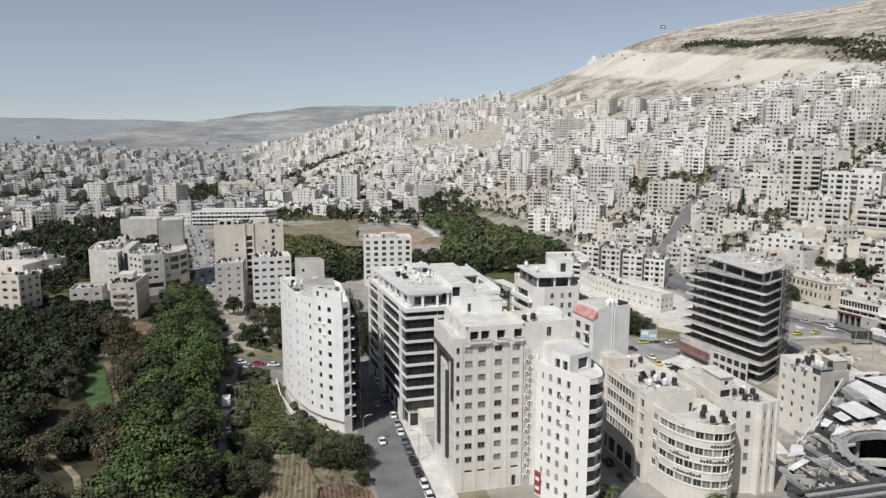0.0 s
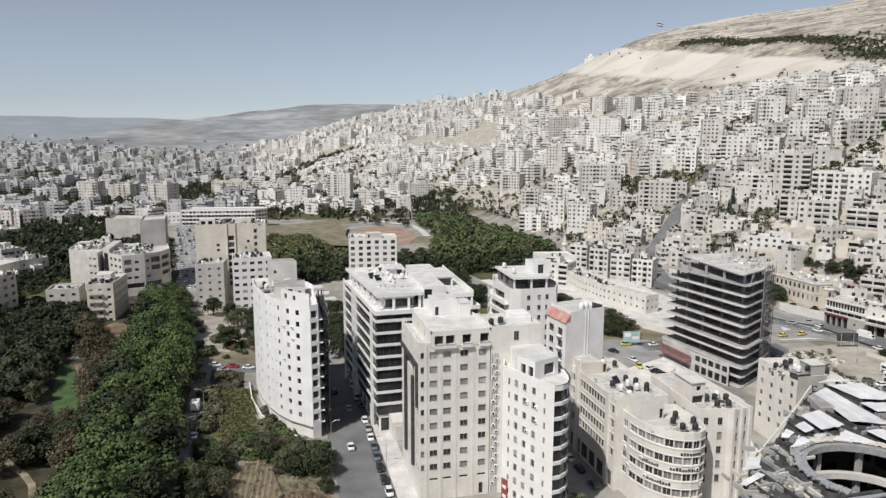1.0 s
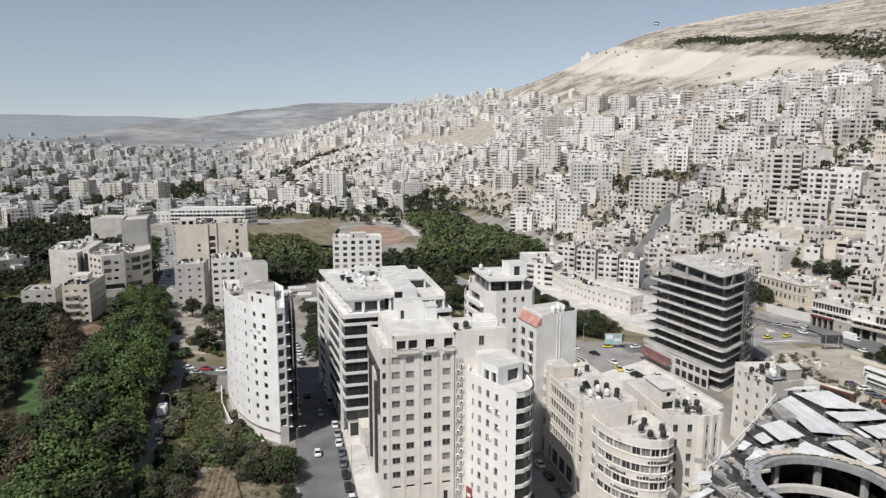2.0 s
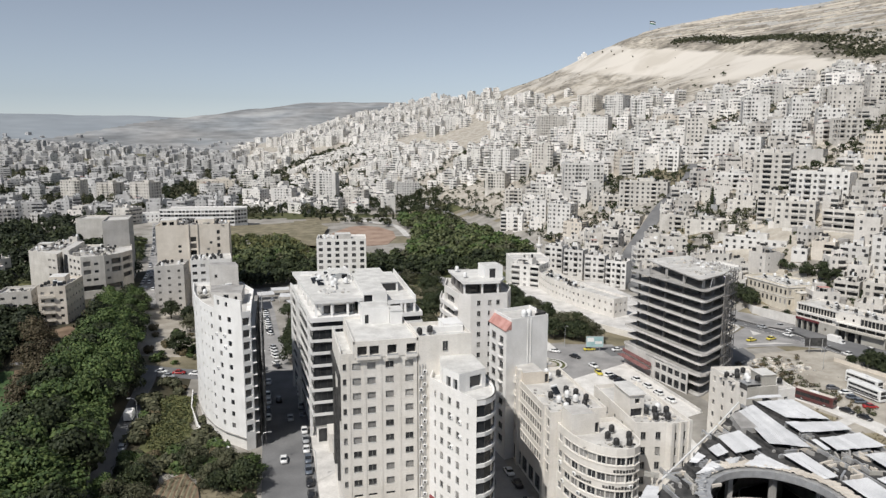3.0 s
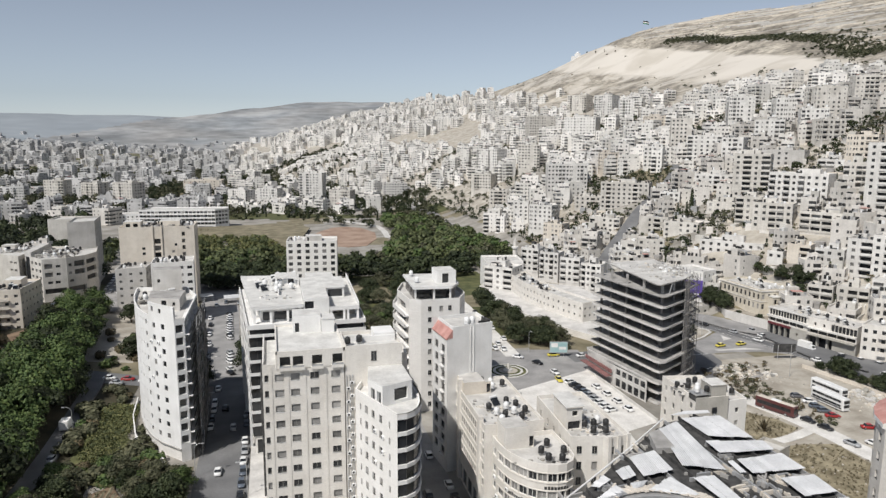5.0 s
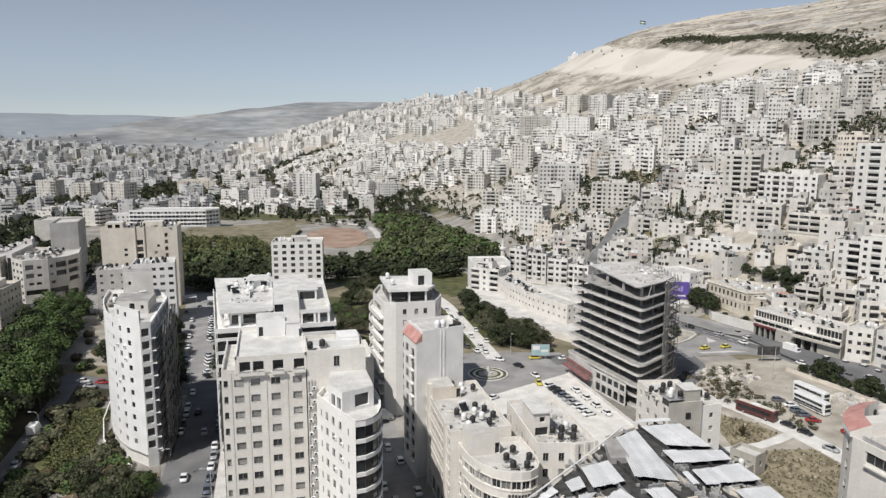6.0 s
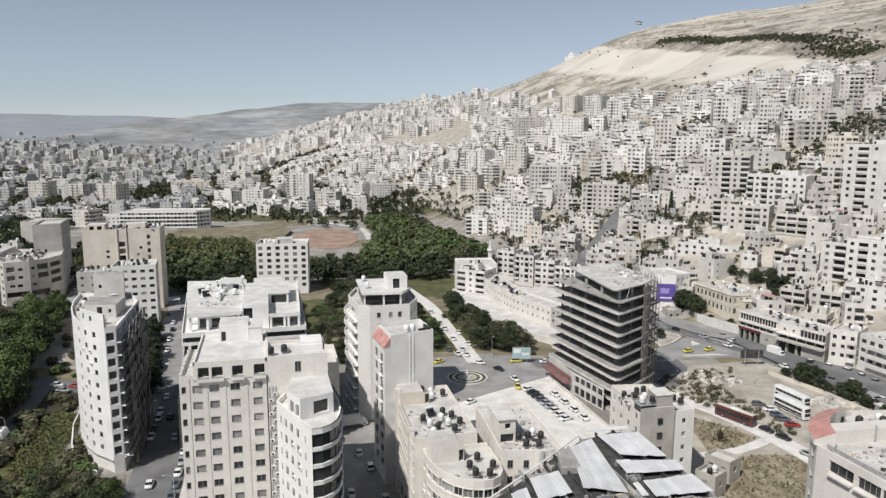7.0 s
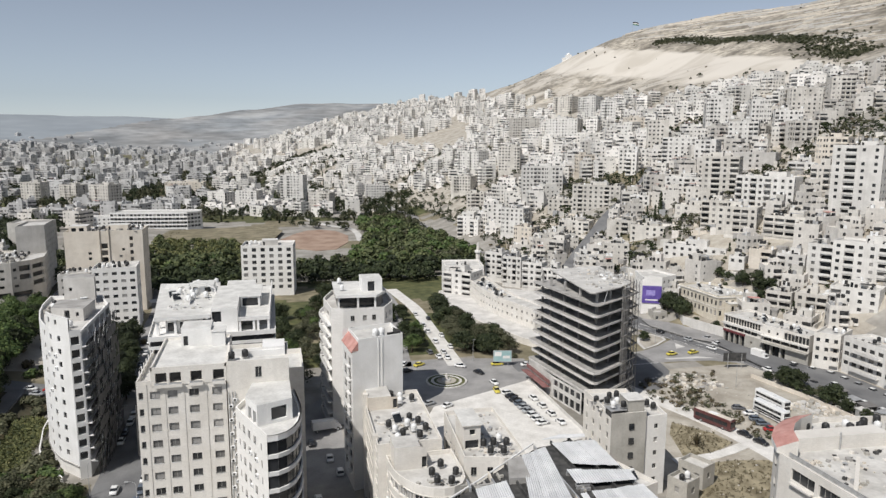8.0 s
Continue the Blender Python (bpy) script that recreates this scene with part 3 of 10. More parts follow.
patch("field", [(-8, 124), (5.8, 124), (6.4, 134), (7.2, 145), (8.2, 153), (6.6, 163), (3, 171), (-1, 168), (-3.4, 160), (-6, 146)], SOIL, 0.05, "dry furrowed plot", "field")
ribbon("pavement", [(-57, 251), (-49, 226), (-45.5, 212), (-44, 204)], 2.2, SOIL, 0.1, "narrow earth path beside the green plot", "track")
ribbon("pavement", [(-61, 190), (-57, 178), (-52, 171), (-46.5, 169), (-43, 162), (-42, 150)], 1.5, STRAW, 0.15, "pale stony garden path", "track")
patch("clearing", [(-56, 306), (-46, 296), (-38, 262), (-41, 250), (-46, 262), (-52, 284), (-60, 300)], SOIL, 0.06, "bare strip of brown earth", "ground")
patch("field", [(8.6, 154), (11, 155), (15.4, 153.5), (19.6, 150), (20, 178), (9, 180), (5, 172)], SCRUB, 0.05, "rough dry ground at the edge of the plot", "field")
patch("field", [(-10, 176), (3, 170), (8, 186), (0, 200), (-2, 216), (-9, 222)], GRASS, 0.06, "overgrown plot of tall grass", "field")
patch("clearing", [(82, 520), (94, 508), (108, 512), (120, 545), (124, 580), (116, 612), (104, 622), (92, 618), (80, 596), (70, 570), (72, 540)], RED_SOIL, 0.3, "bare patch of red earth in the park", "ground")
patch("field", [(-24, 562), (32, 548), (46, 505), (62, 500), (65, 560), (72, 604), (60, 640), (-20, 625)], SCRUB, 0.15, "meadow at the park edge", "field")
ribbon("pavement", [(130, 548), (133, 590), (132, 625), (112, 650), (100, 690), (96, 720)], 5, PAVING, 0.4, "pale footpath in the park", "pavement")

patch("pavement", [(228.6, 140), (249.6, 140), (251.8, 160), (253.2, 186), (252.4, 202), (246.6, 209.6), (241.2, 228.4), (237.6, 246.4), (232, 246), (230.6, 225), (230.8, 190)], ASPHALT, 0.02, "asphalt car park below the apartment row", "car park")


# ---- painted lines ----
def line(path, offset, wide=0.22, dash=0.0, lift=0.13, m=None):
    """A painted line that follows a road at an offset, whole or in dashes."""
    p = Path(path)
    n = max(2, int(p.length / 4))
    pts = [p.at(p.length * k / n)[0] for k in range(n + 1)]
    for _ in range(3):
        pts = [pts[0]] + [(pts[k - 1] + pts[k] * 2 + pts[k + 1]) / 4 for k in range(1, n)] + [pts[-1]]
    q = Path([tuple(v) for v in pts])
    b = Mesh()
    u = 0.0
    while u < q.length - 4:
        step = dash or 4.0
        a, d0, o0 = q.at(u)
        c, d1, o1 = q.at(u + step)
        z0, z1 = height(*a) + lift, height(*c) + lift
        b.face([(*(a + o0 * (offset - wide / 2)), z0), (*(a + o0 * (offset + wide / 2)), z0), (*(c + o1 * (offset + wide / 2)), z1), (*(c + o1 * (offset - wide / 2)), z1)], m or WHITE_PAINT)
        u += step * (2.2 if dash else 1)
    return structure("road_marking", b, "white painted road line", "road marking")


MAIN = [(212, 330), (214, 300), (219, 277), (226, 254), (231, 238), (234.8, 220), (238, 204), (241.6, 188), (243.4, 165), (243, 120), (242, 60)]
line(MAIN, -6.5, 0.2, m=PAVING)
line(MAIN, 6.5, 0.3, m=PAVING)
line(MAIN, 0.0, 0.7, m=PAVING)
line(MAIN, 3.5, 0.2, 3.0)
LINK = [(150, 236), (170, 236), (188, 233), (198, 233)]
line(LINK, 0.0, 0.2, 2.5)
line(LINK, 5.0, 0.25)
patch("road", [(190, 229), (206, 228), (219, 226), (227, 221), (229, 240), (221, 262), (218.8, 253.6), (208.8, 246.8), (200, 242.6), (190, 240.4)], OLD_ASPHALT, 0.06, "worn asphalt junction beside the traffic island", "road")
# Asphalt in the darker tone, for the shadow the unfinished block casts here.
patch("road", [(174, 203), (184, 203.6), (191, 211), (197, 219), (199, 229), (190, 233), (174, 232)], ASPHALT, 0.05, "dark asphalt yard beside the unfinished block", "road")
ribbon("road", [(190, 246), (198, 256), (206, 270), (209, 300), (210, 330)], 8, OLD_ASPHALT, 0.05, "asphalt slip road behind the traffic island")
patch("traffic_island", [(201, 243.6), (208.8, 247.4), (216.6, 253.4), (217.4, 257), (214, 264), (209, 262), (203, 253)], PAVING, 0.22, "pale kerb of the dusty traffic island", "island")
patch("traffic_island", [(202.4, 245.0), (208.6, 248.4), (215.6, 253.8), (216.2, 256.8), (213.6, 262.4), (209.6, 260.8), (204, 252.4)], DUST, 0.27, "bare dusty traffic island with a few bushes", "island")


def ghost(poly):
    """A worn painted wedge on the junction."""
    b = Mesh()
    b.prism(poly, 0.02, 0.3 + max(height(*p) for p in poly) - 0.225, PAVING)
    structure("road_marking", b, "worn pale painted wedge on the asphalt", "road marking")


patch("road", [(222, 283), (226.5, 280), (234, 270), (236, 262), (239.8, 249.4), (236, 240), (226, 252), (220, 272)], OLD_ASPHALT, 0.03, "worn asphalt shoulder below the retaining wall", "road")
ghost([(217.6, 248.6), (218.8, 243.6), (213.8, 241.8)])
ghost([(203, 232.2), (216, 231.6), (222, 228.2), (216, 229.4), (204, 230.6)])
line([(-33, 330), (-38, 420), (-52, 531), (-70, 653)], 0.0, 0.3, 4.0, lift=0.12)

# ---- the town on the slopes ----
def block(b, x, y, z, w, d, h, turn, rng, detail=1, roof=None, tanks=None, stone=None):
    """A flat-roofed stone block with storeys of windows, a parapet, a setback or wing, a stair head and tanks, added to meshes."""
    roof, tanks, stone = roof or b, tanks or b, stone or TOWN_STONE
    c, s = math.cos(turn), math.sin(turn)

    def P(u, v, zz):
        return (x + c * u - s * v, y + s * u + c * v, zz)

    def volume(u0, v0, u1, v1, low, top, lip=0.9):
        i = 0.3
        o = ((u0, v0), (u1, v0), (u1, v1), (u0, v1))
        n = ((u0 + i, v0 + i), (u1 - i, v0 + i), (u1 - i, v1 - i), (u0 + i, v1 - i))
        vs = [P(*q, low) for q in o] + [P(*q, top) for q in o] + [P(*q, top) for q in n] + [P(*q, top - lip) for q in n]
        fs = []
        for k in range(4):
            j = (k + 1) % 4
            fs += [(k, j, 4 + j, 4 + k), (4 + k, 4 + j, 8 + j, 8 + k), (8 + k, 8 + j, 12 + j, 12 + k)]
        b.solid(vs, fs, stone)
        roof.face([P(*q, top - lip) for q in n], TOWN_ROOF)

    def slab(m_, u0, v0, z0, u1, v1, z1, m):
        vs = [P(u, v, zz) for zz in (z0, z1) for u, v in ((u0, v0), (u1, v0), (u1, v1), (u0, v1))]
        m_.solid(vs, ((4, 5, 6, 7), (0, 1, 5, 4), (1, 2, 6, 5), (2, 3, 7, 6), (3, 0, 4, 7)), m)

    storey = 3.15

    def windows(u0, v0, u1, v1, top, floors):
        W, D, mu, mv = (u1 - u0) / 2, (v1 - v0) / 2, (u0 + u1) / 2, (v0 + v1) / 2
        for side in range(4):
            length = 2 * W if side % 2 == 0 else 2 * D
            n = max(2, int(length / rng.uniform(2.7, 4.2)))
            bays = [rng.choice("wwwbbbdsn") for _ in range(n)]
            wide = [rng.uniform(0.9, 1.45) for _ in range(n)]
            wh = rng.uniform(1.1, 1.5)

            def Q(u, o, zz):
                if side == 0:
                    return P(mu + u, mv - D - o, zz)
                if side == 1:
                    return P(mu + W + o, mv + u, zz)
                if side == 2:
                    return P(mu - u, mv + D + o, zz)
                return P(mu - W - o, mv - u, zz)

            def pane(ua, ub, za, zb, m=None):
                b.face([Q(ua, 0.03, za), Q(ub, 0.03, za), Q(ub, 0.03, zb), Q(ua, 0.03, zb)], m or TOWN_GLASS)

            for f in range(floors):
                zz = top - 1.2 - storey * (f + 1) + 1.1
                for k in range(n):
                    u = -length / 2 + length * (k + 0.5) / n
                    hw = min(2.3, length / n * 0.46)
                    kind = bays[k] if rng.random() < 0.9 else rng.choice("wnb")
                    if kind == "b":
                        pane(u - hw, u + hw, zz - 0.8, zz + wh)
                        out = 1.25 if bays[k] == "b" else 0.5
                        vs = [Q(u + e, o, q) for q in (zz - 1.05, zz - 0.05) for e, o in ((-hw, 0.04), (hw, 0.04), (hw, out), (-hw, out))]
                        b.solid(vs, ((0, 1, 2, 3), (1, 2, 6, 5), (2, 3, 7, 6), (3, 0, 4, 7)), stone)
                    elif kind == "d":
                        pane(u - 1.0, u - 0.2, zz, zz + wh)
                        pane(u + 0.2, u + 1.0, zz, zz + wh)
                    elif kind == "s":
                        pane(u - 0.35, u + 0.35, zz + 0.3, zz + 1.2)
                    elif kind == "w":
                        pane(u - wide[k] / 2, u + wide[k] / 2, zz, zz + wh, SHUTTER if rng.random() < 0.12 else None)

    W, D, top, low = w / 2, d / 2, z + h, z - 14
    form = rng.random()
    volume(-W, -D, W, D, low, top)
    windows(-W, -D, W, D, top, int((h + 5) / storey))
    if detail > 0:
        if form < 0.3 and h > 8:  # an upper storey set back
            a0, a1 = -W + rng.uniform(1.5, W * 0.8), -D + rng.uniform(0.5, D * 0.6)
            volume(a0, a1, W - 0.4, D - 0.4, top - 0.9, top + 2.9)
            windows(a0, a1, W - 0.4, D - 0.4, top + 2.9, 1)
        elif form < 0.55 and h > 9:  # a lower wing
            e, q = rng.uniform(3, 5), rng.uniform(0.3, 0.75)
            side = rng.choice((-1, 1))
            u0, u1 = (W, W + e) if side > 0 else (-W - e, -W)
            volume(u0, -D * q, u1, D * q, low, top - 3.15 * rng.randint(1, 2))
            windows(u0 + 0.01, -D * q, u1 - 0.01, D * q, top - 3.15, int(h / storey))
        a0, a1 = rng.uniform(-0.6, 0.1) * W, rng.uniform(-0.2, 0.3) * D
        zt = top - 0.9
        zh = top + rng.uniform(1.6, 3.2)
        e0, e1 = a0 + min(4.5, W), a1 + min(4, D)
        slab(b, a0, a1, zt, e0, e1, zh, stone)
        if rng.random() < 0.6:  # a door or window of the stair head
            b.face([P(a0 + 0.5, a1 - 0.03, zt + 0.1), P(a0 + 1.7, a1 - 0.03, zt + 0.1), P(a0 + 1.7, a1 - 0.03, zt + 2.1), P(a0 + 0.5, a1 - 0.03, zt + 2.1)], TOWN_GLASS)
        for _ in range(rng.randint(1, 3)):  # tanks on the stair head
            c0, c1 = rng.uniform(a0, e0 - 1.2), rng.uniform(a1, e1 - 1.2)
            slab(tanks, c0, c1, zh, c0 + 1.1, c1 + 1.1, zh + rng.uniform(0.9, 1.5), rng.choice((BLACK_PLASTIC, BLACK_PLASTIC, WHITE_PLASTIC)))
        for _ in range(rng.randint(4, 9)):
            c0, c1 = rng.uniform(-0.9, 0.8) * W, rng.uniform(-0.9, 0.8) * D
            q = rng.uniform(0.7, 1.5)
            slab(tanks, c0, c1, zt, c0 + q, c1 + rng.uniform(0.7, 1.5), top + rng.uniform(0.2, 1.3), rng.choice((BLACK_PLASTIC, BLACK_PLASTIC, WHITE_PLASTIC, METAL, stone)))
        if rng.random() < 0.3:  # a dark shade roof on posts
            c0, c1 = rng.uniform(-0.8, 0.0) * W, -D * rng.uniform(0.5, 0.9)
            f0, f1 = c0 + min(5.0, W * 0.8), c1 + min(4.0, D * 0.7)
            slab(tanks, c0, c1, top + 1.5, f0, f1, top + 1.65, rng.choice((DARK_STEEL, METAL, RED_TILE)))
            for g0, g1 in ((c0, c1), (f0 - 0.2, c1), (c0, f1 - 0.2), (f0 - 0.2, f1 - 0.2)):
                slab(tanks, g0, g1, zt, g0 + 0.2, g1 + 0.2, top + 1.5, METAL)
        elif rng.random() < 0.25:  # columns left standing for another storey
            for g0 in (-W + 0.4, 0, W - 0.7):
                for g1 in (-D + 0.4, D - 0.7):
                    slab(b, g0, g1, zt, g0 + 0.3, g1 + 0.3, top + 1.4, stone)
    else:
        if rng.random() < 0.5:
            slab(b, -W * 0.5, -D * 0.2, top - 0.9, W * 0.2, D * 0.6, top + 2.0, stone)


taken = {}


def free(x, y, r):
    """True, and the place is taken, where no building stands within r."""
    i, j = int(x // 40), int(y // 40)
    for a in (i - 1, i, i + 1):
        for c in (j - 1, j, j + 1):
            for px, py, pr in taken.get((a, c), ()):
                if (px - x) ** 2 + (py - y) ** 2 < ((r + pr) * 0.92) ** 2:
                    return False
    taken.setdefault((i, j), []).append((x, y, r))
    return True


KEEP = []  # open ground: (x, y, radius)


def keep_line(pts, r):
    path = Path(pts)
    u = 0
    while u < path.length:
        p = path.at(u)[0]
        KEEP.append((p.x, p.y, r))
        u += r

# ---- roof things ----
def tank_mesh(m, r=0.62, h=1.35):
    b = Mesh()
    n = 12
    prof = [(r * 0.98, 0), (r, 0.1), (r * 0.96, h * 0.33), (r, h * 0.36), (r, h * 0.66), (r * 0.96, h * 0.69), (r, h * 0.8), (r * 0.8, h * 0.95), (r * 0.32, h), (r * 0.3, h + 0.12), (0.01, h + 0.13)]
    vs = [(p * math.cos(2 * math.pi * k / n), p * math.sin(2 * math.pi * k / n), z) for p, z in prof for k in range(n)]
    fs = [(j * n + k, j * n + (k + 1) % n, (j + 1) * n + (k + 1) % n, (j + 1) * n + k) for j in range(len(prof) - 1) for k in range(n)]
    b.solid(vs, fs, m)
    return b.data("tank", True)


def stand_mesh(r=0.62):
    b = Mesh()
    for sx in (-1, 1):
        for sy in (-1, 1):
            b.box(sx * r * 0.7 - 0.03, sy * r * 0.7 - 0.03, 0, sx * r * 0.7 + 0.03, sy * r * 0.7 + 0.03, 0.4, METAL)
    b.box(-r, -r, 0.4, r, r, 0.46, METAL)
    return b.data("stand")


def make_tank(m, word):
    t = thing("water_tank", word + " plastic water tank on a steel stand", "water tank", "rooftop water tanks", (0, -60, 0))
    part("stand", stand_mesh(), t)
    part("barrel", tank_mesh(m), t, m=pose(0, 0, 0.46))
    return t


def make_heater():
    t = thing("solar_heater", "solar water heater with tilted dark panel on roof", "solar heater", "rooftop solar heaters", (6, -60, 0))
    b = Mesh()
    b.box(-1, 0, 0, 1, 0.08, 2.0, METAL)
    b.box(-0.93, -0.01, 0.07, 0.93, -0.004, 1.93, DARK_GLASS)
    part("collector", b, t, "dark glazed panel", m=pose(0, -0.6, 0.15, -45, 0, 0))
    d = Mesh()
    d.tube((-0.9, 0.95, 1.75), (0.9, 0.95, 1.75), 0.28, 0.28, WHITE_PLASTIC, 10)
    part("cylinder", d, t, "white hot-water cylinder")
    e = Mesh()
    for x in (-0.8, 0.8):
        e.box(x - 0.03, 0.92, 0, x + 0.03, 0.98, 1.5, METAL)
        e.box(x - 0.03, -0.62, 0, x + 0.03, -0.56, 0.25, METAL)
    part("stand", e, t)
    return t


TANK_BLACK, TANK_WHITE, HEATER = make_tank(BLACK_PLASTIC, "black"), make_tank(WHITE_PLASTIC, "white"), make_heater()
protos = [TANK_BLACK, TANK_WHITE, HEATER]


def clutter(x0, y0, x1, y1, z, n, seed, share=(0.4, 0.4, 0.2)):
    """Tanks and heaters standing about on a roof, clear of one another."""
    r = random.Random(seed)
    done = []
    for _ in range(n * 6):
        if len(done) >= n:
            break
        x, y = r.uniform(x0, x1), r.uniform(y0, y1)
        if any((x - a) ** 2 + (y - c) ** 2 < 4.2 for a, c in done):
            continue
        done.append((x, y))
        k = r.choices((0, 1, 2), share)[0]
        copy_thing(protos[k], pose(x, y, z + 0.004, 0, 0, r.choice((0, 15, -20)) if k < 2 else 20))


def air_unit():
    b = Mesh()
    b.box(-0.42, -0.32, 0, 0.42, 0, 0.6, WHITE_PLASTIC)
    b.tube((-0.05, -0.322, 0.3), (-0.05, -0.34, 0.3), 0.24, 0.24, DARK_STEEL, 10)
    b.box(-0.4, -0.3, -0.05, -0.34, 0.06, 0, METAL)
    b.box(0.34, -0.3, -0.05, 0.4, 0.06, 0, METAL)
    return b.data("air_conditioner")


AIR = air_unit()


def hang_air(parent, path, u, z, out=0.0):
    p, d, o = path.at(u)
    q = p + o * (0.004 + out)
    part("air_conditioner", AIR, parent, m=Matrix(((d.x, -o.x, 0, q.x), (d.y, -o.y, 0, q.y), (0, 0, 1, z), (0, 0, 0, 1))))


def room(parent, poly, z0, z1, m, name="stair_head", openings=None, over=0.0, roof_m=None):
    """A small house on a roof: walls with openings and a slab."""
    b = Mesh()
    n = len(poly)
    for k in range(n):
        facade(b, Path([poly[k], poly[(k + 1) % n]]), z0, z1 - 0.2, (openings or {}).get(k, []), 0.5, m, DARK_GLASS)
    slab = inset(poly, -over) if over else poly
    b.prism(slab, z1 - 0.2, z1, m, roof_m or ROOF_WHITE)
    return part(name, b, parent)


def rect(x0, y0, x1, y1, turn=0.0):
    c, s = math.cos(radians(turn)), math.sin(radians(turn))
    cx, cy = (x0 + x1) / 2, (y0 + y1) / 2
    return [(cx + c * (x - cx) - s * (y - cy), cy + s * (x - cx) + c * (y - cy)) for x, y in ((x0, y0), (x1, y0), (x1, y1), (x0, y1))]


def edge(poly, k):
    return Path([poly[k], poly[(k + 1) % len(poly)]])


# ---- the white tower with a bowed front ----
def bowed_tower():
    t = thing("apartment_tower", "white stone apartment tower with a bowed front", "building")
    r = random.Random(1)
    west = [(1.6, 224), (1.9, 219), (2.5, 213), (3.8, 206), (6, 198), (8.5, 192), (11.5, 187), (14.4, 184), (17.0, 181.2)]
    bow, nose = Path(west), Path([(17.0, 181.2), (19.2, 182.1)])
    side, rear = Path([(19.2, 182.1), (19.4, 210.5)]), Path([(19.4, 210.5), (15.5, 222), (1.6, 224)])
    U = bow.length
    rows = [33.3 - 3.13 * k for k in range(10)]
    big = [(u - 0.62, u + 0.62, z, z + 1.35) for u in (U - 4.6, U - 8.2) for z in rows]
    mid = [(u - 0.42, u + 0.42, z + 0.1, z + 1.35) for u in (U - 12.7, U - 28.0, U - 38.0) for z in rows]
    tiny = [(u - 0.27, u + 0.27, z + 0.6, z + 1.2) for u in (U - 14.9, U - 17.6) for z in rows]
    mid += [(u - 0.5, u + 0.5, z, z + 1.3) for u in (U - 21.0, U - 33.0) for z in rows]
    b = Mesh()
    facade(b, bow, 3.2, 36.0, big + mid + tiny, 0.22, WHITE_PAINT)
    cheek = [(0.25, 2.0, 33.0 - 3.13 * k, 33.0 - 3.13 * k + 2.0) for k in range(10)]
    facade(b, nose, 0, 36.6, cheek, 0.9, WHITE_PAINT, DARK_GLASS)
    bays = [(1.0 + 5.9 * j, 1.0 + 5.9 * j + 4.9, 33.0 - 3.13 * k, 35.2 - 3.13 * k) for j in range(5) for k in range(10)]
    facade(b, side, 0, 36.0, bays, 1.3, WHITE_PAINT, DARK_GLASS)
    back = [(u - 0.6, u + 0.6, z, z + 1.3) for u in (3, 7, 16, 20) for z in rows]
    facade(b, rear, 0, 36.0, back, 0.22, WHITE_PAINT, TOWN_GLASS)
    closed = [(17.0, 181.2), (19.2, 182.1), (19.4, 210.5), (15.5, 222)] + west[:-1]
    inner = inset(closed, 0.3)
    n = len(closed)
    for k in range(n):
        a, c, d, e = closed[k], closed[(k + 1) % n], inner[(k + 1) % n], inner[k]
        b.face([(*a, 36.0), (*c, 36.0), (*d, 36.0), (*e, 36.0)], WHITE_PAINT)
        b.face([(*d, 35.0), (*e, 35.0), (*e, 36.0), (*d, 36.0)], WHITE_PAINT)
    part("wall", b, t)
    deck = Mesh()
    deck.face([(x, y, 35.0) for x, y in inner], ROOF)
    part("roof", deck, t)
    base = Mesh()
    facade(base, Path([tuple(Vector(p) * 1.0) for p in bow.offset(-0.35)]), 0, 3.2, [], 0.1, OLD_WHITE)
    part("plinth", base, t)
    lip = Mesh()
    band(lip, bow, 3.2, 3.45, 0.003, 0.25, CONCRETE)
    part("ledge", lip, t)
    set_windows(t, bow, big, 0.22, half=0.04, rng=r, sill=False, frame_m=DARK_STEEL, glass=DARK_GLASS)
    set_windows(t, bow, mid, 0.22, half=0.04, rng=r, sill=False, frame_m=DARK_STEEL, glass=DARK_GLASS)
    set_windows(t, bow, tiny, 0.22, mullions=0, sill=False)
    for k in range(10):
        rail = Mesh()
        band(rail, side, 32.3 - 3.13 * k, 32.5 - 3.13 * k, 0.003, 1.1, WHITE_PAINT)
        band(rail, side, 32.5 - 3.13 * k, 33.3 - 3.13 * k, 1.02, 1.1, DARK_STEEL)
        part("balcony", rail, t)
    # tube scaffold hung with torn dark netting along the unfinished flank
    rods = Mesh()
    for j in range(12):
        y = 183.0 + 2.3 * j
        for x in (20.75, 21.7):
            rods.tube((x, y, 0), (x, y, 35.6 - 0.5 * (j % 3)), 0.07, 0.07, DARK_STEEL, 5)
        for k in range(11):
            z = 1.6 + 3.13 * k
            rods.tube((20.75, y, z), (21.7, y, z), 0.05, 0.05, DARK_STEEL, 4)
            if j < 11:
                for x in (20.75, 21.7):
                    rods.tube((x, y, z), (x, y + 2.3, z), 0.05, 0.05, DARK_STEEL, 4)
                if (j + k) % 2 == 0:
                    rods.tube((21.74, y, z), (21.74, y + 2.3, z + 3.13), 0.05, 0.05, METAL, 4)
                if r.random() < 0.62:
                    y0, y1, top, sag = y + 0.05, y + 2.25, z + r.uniform(1.9, 3.0), r.uniform(-0.3, 0.3)
                    net = Mesh()
                    net.solid([(21.8 + dx, yy, zz) for dx in (0, 0.03) for yy, zz in ((y0, z), (y1, z + sag), (y1, top - sag), (y0, top))], ((3, 2, 1, 0), (4, 5, 6, 7), (0, 1, 5, 4), (1, 2, 6, 5), (2, 3, 7, 6), (3, 0, 4, 7)), DARK_CONCRETE)
                    part("netting", net, t, "torn dark building net")
    part("scaffold", rods, t, "dark steel tube scaffold")
